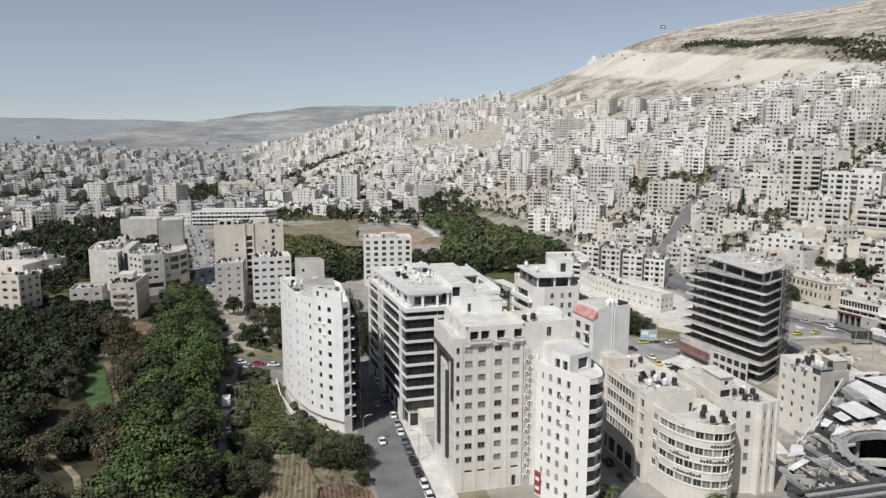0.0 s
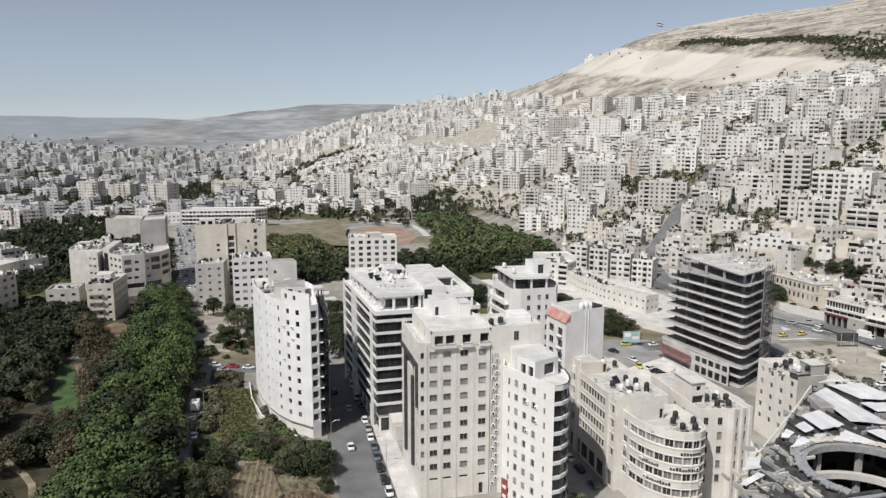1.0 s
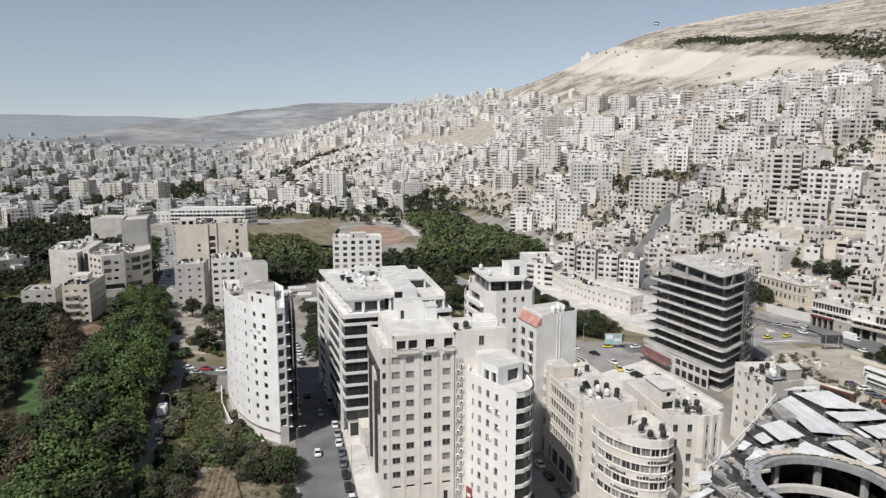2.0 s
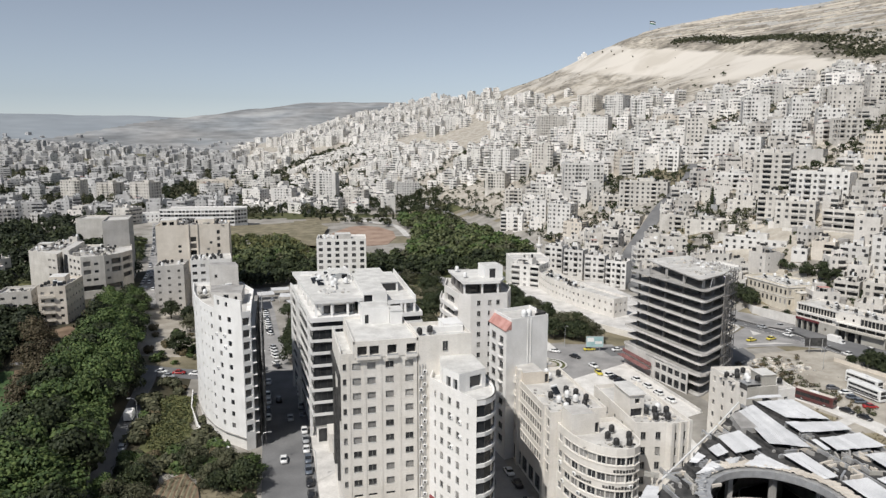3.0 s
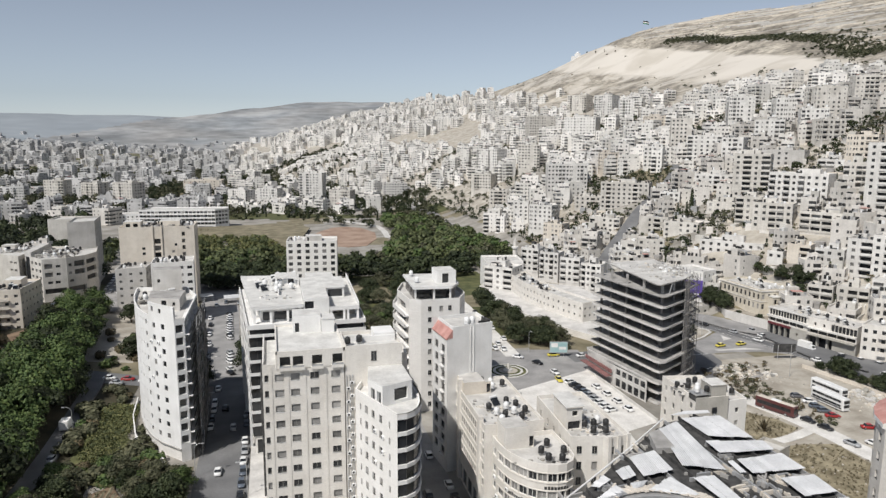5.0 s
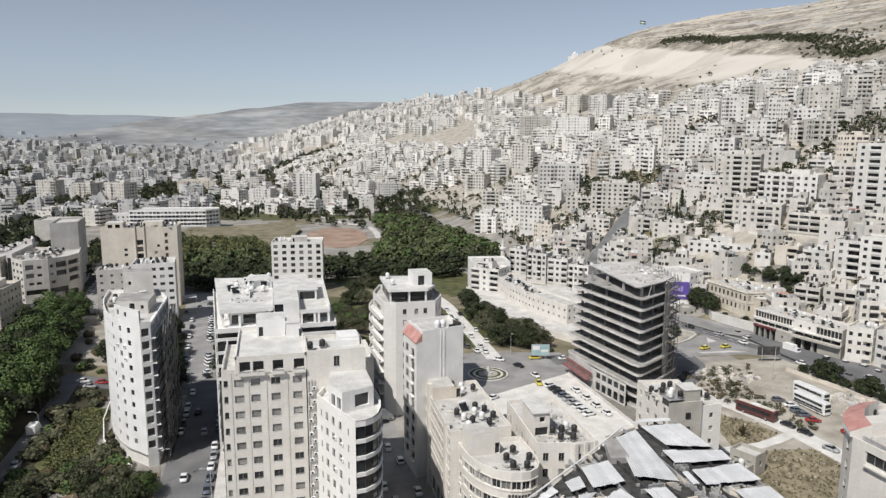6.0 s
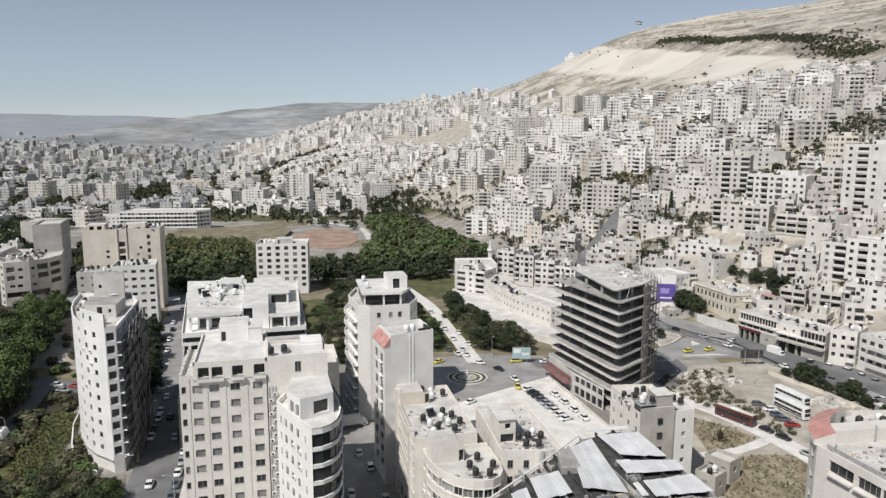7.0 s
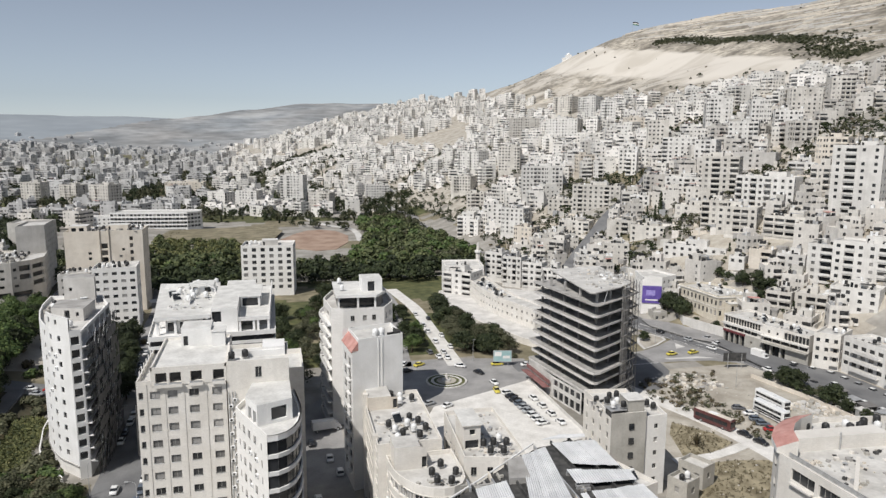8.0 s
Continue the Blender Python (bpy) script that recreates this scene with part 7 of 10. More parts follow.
t = house("grey stone apartment block with a plain side wall", [(-26.8, 334), (-14.4, 335.4), (-13.4, 349), (-26, 348)], 0, 22.0, GREY_STONE, seed=86, pitch=4.4, w=1.2, h=1.1)
clutter(-25, 336, -16, 346, 21.1, 8, 87, (0.8, 0.2, 0))
t = house("long cream hall with blank upper walls beside a playing field", [(-98, 497), (-75, 495), (-74, 512), (-96, 516)], 2, 26.5, OLD_CREAM, seed=103, skip=(0, 3), pitch=6)
t = house("cream apartment block with balconies on the bowed side", [(-92.5, 402), (-91, 381), (-74.5, 366), (-73, 400)], 2, 24.0, OLD_CREAM, seed=88, pitch=4.2, holes={0: [(6, 8, 19.6, 20.8)], 1: [(u, u + 2.0, z, z + 1.0) for u in (15.4, 18.8) for z in (20.2, 16.6, 13.0, 9.4)]})
room(t, [(-89, 390), (-83, 389.4), (-82.4, 394), (-88.4, 394.6)], 23.1, 26.0, OLD_CREAM, "roof_room", {0: [(1, 4, 23.4, 25.3)]}, over=0.2)
t = house("white stone block with a rounded end and long windows", [(-69, 364), (-61.5, 354.2), (-52, 357.5), (-45.5, 364), (-42.5, 373), (-46, 392), (-69, 396)], 2, 24.0, OLD_CREAM, seed=89, pitch=4.0, w=2.0,
          holes={1: [(1.0, 4.2, 19.3, 21.7, 0.8), (1.0, 4.2, 15.5, 17.7, 0.8), (5.6, 7.4, 19.7, 20.9), (5.6, 7.4, 16.1, 17.3), (2.0, 4.0, 12.3, 13.5), (5.0, 7.0, 12.3, 13.5), (0.6, 9.4, 7.7, 10.1, 1.0)],
                 2: [(0.8, 2.4, 19.7, 21.1), (0.8, 2.4, 16.1, 17.3), (3.6, 8.6, 19.3, 21.9, 1.0), (3.6, 8.6, 15.5, 17.9, 1.0), (1.0, 3.0, 12.3, 13.5), (0.4, 8.8, 7.7, 10.1, 1.0)],
                 3: [(0.6, 8.4, z, z + 2.2, 1.0) for z in (19.5, 15.7, 11.9)]})
s = Mesh()
s.prism([(-73, 370), (-69.2, 366), (-69.2, 396), (-73, 396)], 0, 25.6, GREY_STONE)
part("stair_tower", s, t, "grey stair tower")
s = Mesh()
s.solid([(x, y, z) for z in (3.0, 23.4) for x, y in ((-72.2, 368.9), (-70.2, 366.8), (-70.0, 367.2), (-72.0, 369.3))], ((3, 2, 1, 0), (4, 5, 6, 7), (0, 1, 5, 4), (1, 2, 6, 5), (2, 3, 7, 6), (3, 0, 4, 7)), DARK_GLASS)
part("stair_window", s, t, "tall dark stair window")
clutter(-89, 386, -76, 398, 23.1, 14, 90, (0.6, 0.4, 0.0))
debris("boards, pipes and rubbish on the block roof", -89, 384, -76, 399, 23.1, 150, 120, (0.4, 2.2), (DARK_CONCRETE, CEMENT, PAVING, METAL))
clutter(-66, 366, -50, 390, 23.1, 14, 91, (0.6, 0.4, 0.0))
debris("boards, pipes and rubbish on the rounded block", -67, 364, -50, 391, 23.1, 130, 121, (0.4, 2.4), (DARK_CONCRETE, CEMENT, PAVING, METAL))
t = house("grey windowless slab of a tall building", [(-58, 386), (-46.5, 391), (-48.5, 414), (-60, 410)], 0, 37.0, GREY_STONE, seed=92, skip=(0, 3), pitch=5)
t = house("tan stone house with a roof terrace among trees", [(-66.6, 308.2), (-56.6, 309.0), (-55.0, 330), (-66, 331)], 2, 19.9, TAN_STONE, seed=93, pitch=3.4, w=1.3, h=1.1, balconies=((0, 0.6, 6),))
room(t, [(-65, 318), (-59, 318), (-59, 326), (-65, 326)], 19.0, 22.0, TAN_STONE, "stair_head", {0: [(2.2, 3.2, 19.1, 21.2)]})
clutter(-65.5, 309.6, -57, 317, 19.0, 7, 94, (0.5, 0.3, 0.2))
t = house("small cream house with a sheet-roofed yard", [(-83.6, 314.6), (-71.4, 316.2), (-72, 329), (-84, 327)], 2, 17.0, OLD_CREAM, seed=99, pitch=4.2, w=1.5, h=1.1, balconies=((0, 1, 5),))
debris("boards, crates and rubbish on a flat roof", -82, 316.5, -73, 326, 16.1, 50, 101, (0.3, 1.4))
debris("boards and crates on the tan house roof", -65, 310, -57, 317, 19.0, 40, 104, (0.3, 1.2))
for x, y, w, d, z, a in ((-79, 309, 9, 5, 4.4, 12), (-69, 302, 7, 4, 5.0, -8), (-49, 334, 8, 6, 4.2, 20), (-88, 304, 6, 4, 3.8, 5), (21, 353, 8, 5, 3.6, 8), (31, 345, 7, 5, 4.0, -10), (28, 362, 9, 4, 3.6, 3), (8.5, 358, 6, 4, 3.8, 14), (34, 333, 6, 4, 3.6, 22)):
    t = thing("yard_canopy", "sheet-metal yard canopy on thin posts", "canopy", "yard canopies", (x, y, height(x, y)), a)
    s = Mesh()
    s.solid([(-w / 2, -d / 2, z - 1), (w / 2, -d / 2, z - 1), (w / 2, d / 2, z - 0.4), (-w / 2, d / 2, z - 0.4), (-w / 2, -d / 2, z - 0.9), (w / 2, -d / 2, z - 0.9), (w / 2, d / 2, z - 0.3), (-w / 2, d / 2, z - 0.3)],
            ((3, 2, 1, 0), (4, 5, 6, 7), (0, 1, 5, 4), (1, 2, 6, 5), (2, 3, 7, 6), (3, 0, 4, 7)), SHEET)
    part("roof_sheet", s, t)
    for px in (-w / 2 + 0.2, w / 2 - 0.3):
        for py in (-d / 2 + 0.2, d / 2 - 0.3):
            s = Mesh()
            s.box(px, py, -0.5, px + 0.1, py + 0.1, z - 0.9, METAL)
            part("post", s, t)
t = house("tan stone apartment house with shuttered windows", [(-142, 338), (-120, 316), (-100.4, 309.0), (-96, 321), (-106, 346), (-134, 358)], 2, 24.4, TAN_STONE, seed=95, pitch=4.0, w=2.0, h=1.3, balconies=((1, 3, 9), (2, 2, 8)))
room(t, [(-116, 326), (-102, 320), (-98, 332), (-112, 338)], 23.5, 27.0, TAN_STONE, "roof_room", {0: [(2, 4, 24, 26), (8, 10, 24, 26)]})
debris("boards and rubbish on the flat roof", -120, 318, -96, 322, 23.5, 50, 102, (0.3, 1.4))
clutter(-104, 314, -93, 318, 23.5, 8, 96, (0.3, 0.4, 0.3))
t = house("white mid-rise block with rows of dark windows", [(47.5, 372), (73.2, 369.6), (75, 386), (49.3, 389)], 0, 26.2, WHITE_STONE, seed=97, pitch=4.1, w=2.1, h=1.8)
roof_hut(t, 58, 376, 66, 383, 25.3, 28.0, GREY_STONE)
clutter(50, 374, 57, 386, 25.3, 5, 98, (0.3, 0.6, 0.1))


# ---- loose stuff on the near roofs ----
debris("boards, pipes and rubbish on the office roof", 83, 138.5, 94, 153, 21.0, 46, 110, (0.2, 0.9))
debris("boards and rubbish on the curved office roof", 84, 124, 95, 127, 18.6, 26, 111, (0.2, 0.8))
debris("boards and rubbish between the roof tanks", 98.6, 129.5, 107.6, 133, 20.7, 40, 112, (0.2, 0.9))
debris("boards and rubbish on the flat roof", 102.6, 137, 108.4, 150, 20.7, 30, 113, (0.2, 0.8))
debris("builder's leftovers on the office roof", 36, 190, 47, 221, 37.9, 70, 114, (0.2, 1.0), (WHITE_PAINT, CEMENT, METAL, PAVING))
debris("rods, boards and rubble on the tower roof", 4.8, 206, 16, 216, 35.0, 70, 121, (0.3, 1.6), (DARK_STEEL, CEMENT, METAL, GREY_STONE))
debris("builder's leftovers on the upper slab", 154, 192, 169, 222, 37.05, 60, 115, (0.2, 1.0), (PAVING, CEMENT, METAL, TAN_STONE))
debris("dusty rubble on the cement-sided roof", 134, 147, 142, 154, 19.7, 50, 117, (0.2, 0.8))

# ---- apartment buildings of the slopes: x, y, width, height ----
# near slope: foot of the front wall x, y, then width, height, turn, stone, bays of the front, depth
NEAR_SLOPE = [(328, 281, 22, 35.5, -66, "white", "wBww", 15), (296, 239, 25, 19, -60, "white", "wBwwBw", 13), (287.5, 254, 10, 18, -60, "white", "wB", 12),
              (281, 228, 17, 12, -56, "white", "Bwww", 12), (267, 252, 10, 9, -56, "cream", "BB", 9), (274, 242, 12, 8.5, -52, "cream", "wBB", 10),
              (266, 312, 31, 8.5, -52, "white", "wwwwwwww", 11),
              (272, 287, 7, 7, -55, "white", "ww", 6), (279, 280, 10, 9.5, -55, "tan", "nB", 8), (286, 269, 12, 8.5, -55, "white", "Bww", 9), (289, 312, 19, 15, -50, "cream", "wwBBw", 12),
              (290, 332, 13, 16, -48, "cream", "BwB", 11), (315, 364, 20, 27.5, -45, "cream", "wBwB", 14), (314, 325, 30, 20, -60, "white", "BwBwBwww", 12), (299, 290, 20, 11.5, -62, "cream", "BBBw", 11),
              (360, 350, 19, 6, -60, "white", "BBwB", 9), (353, 385, 25, 13, -55, "grey", "nnwwnn", 12), (314, 395, 27, 15, -45, "white", "wwwBwww", 13), (366, 323, 15, 14, -60, "tan", "wBw", 11),
              (347, 427, 14, 22, -50, "white", "wwBw", 13), (357, 473, 25, 21, -40, "white", "BwwwwB", 14), (336, 501, 23, 20, -30, "white", "wwwwwww", 14), (279, 448, 33, 22, -40, "cream", "wBwwwwBww", 13),
              (251, 421, 20, 14.5, -42, "cream", "BwwwB", 12), (264, 383, 18, 12, -52, "cream", "nwBw", 11), (286, 402, 12, 13, -40, "white", "BBw", 10), (268, 360, 20, 10.5, -50, "cream", "wnwww", 11),
              (269, 484, 19, 12, -35, "cream", "wwwBw", 12), (227, 339, 13, 13, -30, "cream", "wBw", 11), (296, 363, 17, 8, -50, "cream", "wwnw", 10)]
MID_SLOPE = [(371, 528, 16, 25), (381, 739, 36, 24), (278, 545, 32, 26), (306, 703, 22, 26), (317, 548, 13, 17), (258, 708, 22, 18)]
HIGH_SLOPE = [(414, 462, 14, 23), (433, 443, 22, 25), (383, 436, 19, 18), (420, 520, 20, 22), (466, 443, 16, 22), (372, 342, 16, 15), (464, 926, 31, 25), (420, 713, 15, 30),
              (368, 831, 33, 27), (287, 774, 31, 25), (446, 810, 24, 26), (458, 643, 22, 20), (400, 614, 21, 18), (392, 392, 15, 15), (404, 420, 17, 18)]
LOW_SLOPE = [(235, 532, 12, 19), (236, 487, 18, 20), (246, 624, 16, 15), (231, 452, 14, 13), (245, 353, 14, 11), (232, 362, 11, 9)]
ROAD_ROW = [(187, 382, 11, 17), (192, 366, 11, 17), (198, 352, 11, 16), (204, 338, 11, 15), (157, 347, 16, 14)]
VALLEY = [(-103, 797, 24, 27), (90, 855, 28, 36), (40, 824, 24, 21), (-157, 894, 23, 21), (-43, 968, 47, 18), (117, 778, 25, 21), (173, 917, 21, 20), (-189, 867, 22, 26), (190, 860, 29, 20), (8, 850, 28, 18)]
STONES = {"cream": OLD_CREAM, "white": OLD_WHITE, "grey": GREY_STONE, "tan": TAN_STONE}


def bay_openings(L, bays, top, floors, storey, r):
    """Openings of a wall by its bays: w window, d pair of windows, s stair window, B balcony recess with a dark back, n
    blank.
    """
    out, rails = [], []
    n = len(bays)
    step = L / n
    for f in range(floors):
        z = top - storey * (f + 1)
        for k, kind in enumerate(bays):
            u = step * (k + 0.5)
            hw = min(2.4, step / 2 - 0.3)
            if kind == "B" and hw > 0.7:
                # Whole recess backed in dark window colour, in place of the shaded wall.
                out.append((u - hw, u + hw, z + 0.45, z + 2.75, 1.1))
                rails.append((u - hw - 0.15, u + hw + 0.15, z + 0.45))
            elif kind == "w" and r.random() < 0.94:
                ww = min(1.5, step * 0.5) / 2
                out.append((u - ww, u + ww, z + 1.4, z + 2.85))
            elif kind == "d" and step > 2.6:
                out += [(u - 1.1, u - 0.3, z + 1.4, z + 2.8), (u + 0.3, u + 1.1, z + 1.4, z + 2.8)]
            elif kind == "s":
                out.append((u - 0.35, u + 0.35, z + 1.7, z + 2.7))
    return out, rails


def slope_house(x, y, w, h, k, stone=None, turn=None, front=None, d=None, where="on the slope"):
    """An apartment building on sloping ground, its middle at x, y."""
    r = random.Random(1000 + k)
    word = stone or ("cream", "white", "cream", "white", "white", "cream", "tan")[k % 7]
    m = STONES[word]
    d = d or max(8.0, w * (0.55 if w > 24 else 0.8))
    turn = turn if turn is not None else r.choice((r.uniform(-60, -40), r.uniform(-34, -12), r.uniform(-25, 0)))
    plan = rect(x - w / 2, y - d / 2, x + w / 2, y + d / 2, turn)
    z = height(x, y)
    low = min(height(*p) for p in plan) - 1
    if front is not None:
        z = min(height(*plan[0]), height(*plan[1]))
    top = z + h
    taken.setdefault((int(x // 40), int(y // 40)), []).append((x, y, max(w, d) * 0.5))
    tall = "tall" if h > 23 else "low" if h < 10.5 else "mid-rise"
    t = thing("apartment_building", f"{tall} {word} stone apartment building " + where + (" with balconies" if front and "B" in front else ""), "building")
    wall = Mesh()
    storey = r.uniform(3.0, 3.25)
    floors = max(1, int((top - 1.1 - z) / storey))
    for e in range(4):
        path = edge(plan, e)
        n = max(2, round(path.length / r.uniform(2.8, 3.8)))
        bays = front if front and e == 0 else "".join(r.choice("wwwwBwdsnB") for _ in range(n))
        if front and e > 0:
            bays = "".join(r.choice("wwwwdsn") for _ in range(n))
        holes, rails = bay_openings(path.length, bays, top - 1.1, floors, storey, r)
        facade(wall, path, low - 2, top, holes, 0.25, m, (TOWN_GLASS, TOWN_GLASS, GLASS, TOWN_GLASS, SHUTTER))
        out = r.choice((0.35, 1.0))
        if e != 2:
            for u0, u1, zz in rails:
                s = Mesh()
                p = Path([tuple(path.at(max(0.1, u0))[0]), tuple(path.at(min(u1, path.length - 0.1))[0])])
                band(s, p, zz - 0.2, zz + 0.85 if out < 0.5 else zz, 0.004, out, m)
                if out > 0.5:
                    band(s, p, zz, zz + 0.85, out - 0.12, out, m)
                part("balcony", s, t)
    inner = inset(plan, 0.3)
    for e in range(4):
        a, c, q, o = plan[e], plan[(e + 1) % 4], inner[(e + 1) % 4], inner[e]
        wall.face([(*a, top), (*c, top), (*q, top), (*o, top)], m)
        wall.face([(*q, top - 0.9), (*o, top - 0.9), (*o, top), (*q, top)], m)
    part("wall", wall, t)
    deck = Mesh()
    deck.face([(*p, top - 0.9) for p in inner], ROOF)
    part("roof", deck, t)

    def spot(u, v):
        a, b, c = Vector(plan[0]), Vector(plan[1]) - Vector(plan[0]), Vector(plan[3]) - Vector(plan[0])
        return a + b * u + c * v

    u0, v0 = r.uniform(0.15, 0.5), r.uniform(0.35, 0.5)
    hut = [tuple(spot(*q)) for q in ((u0, v0), (u0 + 0.35, v0), (u0 + 0.35, v0 + 0.4), (u0, v0 + 0.4))]
    zh = top + r.uniform(1.5, 2.4)
    room(t, hut, top - 0.9, zh, m, "stair_head", {0: [(0.5, 1.5, top - 0.8, top + 1.2)]} if w > 9 else None, roof_m=ROOF)
    c = Mesh()
    for k2 in range(r.randint(6, 11)):
        on_hut = k2 < 3
        q = spot(u0 + r.uniform(0.04, 0.3), v0 + r.uniform(0.05, 0.33)) if on_hut else spot(r.uniform(0.06, 0.93), r.choice((r.uniform(0.07, v0 - 0.08), r.uniform(v0 + 0.44, 0.93))))
        za = zh if on_hut else top - 0.9
        if r.random() < 0.7:
            c.tube((q.x, q.y, za), (q.x, q.y, za + r.uniform(1.2, 1.9)), 0.6, 0.55, r.choice((BLACK_PLASTIC, BLACK_PLASTIC, WHITE_PLASTIC)), 7)
        else:
            c.box(q.x - 0.9, q.y - 0.5, za, q.x + 0.9, q.y + 0.5, za + 1.3, r.choice((METAL, DARK_STEEL, m)), radians(turn), (q.x, q.y))
    if r.random() < 0.45:
        q = spot(r.uniform(0.15, 0.6), 0.05)
        z0 = top + 1.4
        c.box(q.x, q.y + 0.4, z0, q.x + w * 0.3, q.y + d * 0.25, z0 + 0.12, r.choice((DARK_STEEL, METAL)), radians(turn), tuple(q))
        for ex in (0.1, w * 0.3 - 0.25):
            for ey in (0.5, d * 0.25 - 0.15):
                c.box(q.x + ex, q.y + ey, top - 0.9, q.x + ex + 0.12, q.y + ey + 0.12, z0, METAL, radians(turn), tuple(q))
    tagged(part("roof_clutter", c, t), "black and white tanks and small sheds on the roof", kind="stuff")
    return t


count = 0
for x, y, w, h, turn, stone, front, d in NEAR_SLOPE:
    a = radians(turn)
    slope_house(x - math.sin(a) * d / 2, y + math.cos(a) * d / 2, w, h, count, stone, turn, front, d)
    count += 1
count += 3
for table, where in ((ROAD_ROW, "beside the road"), (LOW_SLOPE, "at the foot of the slope"), (MID_SLOPE, "on the slope"), (HIGH_SLOPE, "high on the slope"), (VALLEY, "in the valley")):
    for x, y, w, h in table:
        if table is ROAD_ROW:
            slope_house(x, y, w, h, count, "white", -48 + 3 * (count % 3), "BwB" if count % 2 else "BwBw", where=where)
        else:
            slope_house(x, y, w, h, count, where=where)
        count += 1

# ---- open ground that the houses leave free ----
for pts, r in (([(212, 330), (222, 364), (234, 381), (248, 394), (261, 406), (271, 415), (285, 427), (297, 436), (322, 456), (340, 480)], 9.5), ([(203, 470), (198, 520), (196, 600), (202, 700)], 10), ([(212, 330), (219, 277), (230, 240), (236, 200), (236, 60)], 14),
               ([(-38, 420), (-52, 531), (-70, 653)], 14)):
    keep_line(pts, r)
# park and woods, the near quarter, the cemetery garden; the shops below the slope
keep_line([(246, 236), (250, 216), (258, 196), (258, 150)], 13)
KEEP += [(252, 273, 19), (240, 266, 15), (269, 272, 7), (60, 520, 120), (150, 480, 75), (100, 600, 75), (160, 590, 60), (60, 300, 150), (130, 250, 90), (-60, 250, 130), (150, 420, 45), (-60, 330, 60), (-70, 400, 45), (20, 420, 60), (-140, 600, 55), (-130, 520, 60), (120, 690, 40), (90, 640, 60), (-10, 640, 45), (210, 200, 30), (-120, 350, 60), (175, 330, 40), (165, 790, 42), (205, 830, 30)]


def open_ground(x, y):
    return any((x - a) ** 2 + (y - c) ** 2 < r * r for a, c, r in KEEP)


def near_fill(label, seed, n, xr, yr, size, storeys, radius, test, most):
    """Houses near enough to tell apart, each a thing of its own."""
    r = random.Random(seed)
    made = 0
    for _ in range(n):
        if made >= most:
            break
        y, x = r.uniform(*yr), r.uniform(*xr)
        if noise.noise((x / 75, y / 75, 12.5)) < -0.2 or not test(x, y, r) or open_ground(x, y) or not free(x, y, radius):
            continue
        w, st = r.uniform(*size), r.uniform(*storeys)
        t = thing("house", label[0 if st < 4 else 1], "building", "houses on the slope", (x, y, height(x, y)))
        wall, roof, tanks = Mesh(), Mesh(), Mesh()
        block(wall, 0, 0, 0, w, w * r.uniform(0.7, 1.0), 3.15 * st, r.choice((r.uniform(-1.1, -0.75), r.uniform(-0.6, -0.1), r.uniform(-0.45, 0.2))), r, 1, roof, tanks)
        part("wall", wall, t)
        part("roof", roof, t)
        if tanks.v:
            tagged(part("roof_tank", tanks, t), kind="stuff")
        made += 1


def fill(name, label, seed, n, xr, yr, size, storeys, radius, test=None, detail=1, gaps=-0.3, stone=None):
    """A quarter of houses too many to count, set beside one another as they find room."""
    r = random.Random(seed)
    b = Mesh()
    for _ in range(n):
        y = r.uniform(*yr)
        x = r.uniform(*xr)
        if test and not test(x, y, r):
            continue
        if noise.noise((x / 75, y / 75, 12.5)) < gaps or open_ground(x, y) or not free(x, y, radius):
            continue
        w = r.uniform(*size)
        st = r.uniform(*storeys)
        block(b, x, y, height(x, y), w, w * r.uniform(0.7, 1.0), 3.15 * st, r.choice((r.uniform(-1.1, -0.7), r.uniform(-0.6, -0.1), r.uniform(-0.4, 0.25), r.uniform(-0.4, 0.25))), r, detail, stone=stone(x, y) if callable(stone) else stone)
    return tagged(new(name, b.data(name)), label, "houses", kind="stuff")


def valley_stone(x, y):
    """Paler haze-tinted stone towards the old quarter, the greyer one elsewhere."""
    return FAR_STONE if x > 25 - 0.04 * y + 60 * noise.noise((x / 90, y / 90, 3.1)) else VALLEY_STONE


def on_slope(lo, hi):
    def test(x, y, r):
        s = x - lerp_table(y, FOOT)
        z = height(x, y)
        edge_z = 150 + (y - 700) * 0.02 if 640 < y < 1700 else 999
        return lo < s < hi and z < edge_z and (s < 420 or r.random() < 0.25 or y > 1700)
    return test


near_fill(("low pale stone house stepping up the hillside", "pale stone apartment house stepping up the hillside"), 200, 3600, (205, 500), (225, 470), (6.5, 12), (1.2, 3.8), 5.4, on_slope(14, 230), 250)
fill("hillside_houses", "dense pale stone houses stepping up the hillside", 201, 3000, (205, 700), (235, 480), (7, 13), (1.5, 4.4), 6.0, on_slope(14, 330), 1, -0.2)
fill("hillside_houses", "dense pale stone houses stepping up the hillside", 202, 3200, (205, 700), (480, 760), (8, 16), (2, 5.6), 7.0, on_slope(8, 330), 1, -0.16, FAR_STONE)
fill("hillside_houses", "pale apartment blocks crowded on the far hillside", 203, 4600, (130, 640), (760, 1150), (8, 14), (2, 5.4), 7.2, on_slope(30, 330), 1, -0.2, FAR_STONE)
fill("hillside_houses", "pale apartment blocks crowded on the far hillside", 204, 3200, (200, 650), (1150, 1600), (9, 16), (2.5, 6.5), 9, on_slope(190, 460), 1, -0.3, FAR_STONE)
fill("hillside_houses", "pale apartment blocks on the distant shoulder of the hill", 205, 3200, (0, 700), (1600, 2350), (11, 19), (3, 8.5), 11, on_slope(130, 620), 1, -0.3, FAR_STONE)
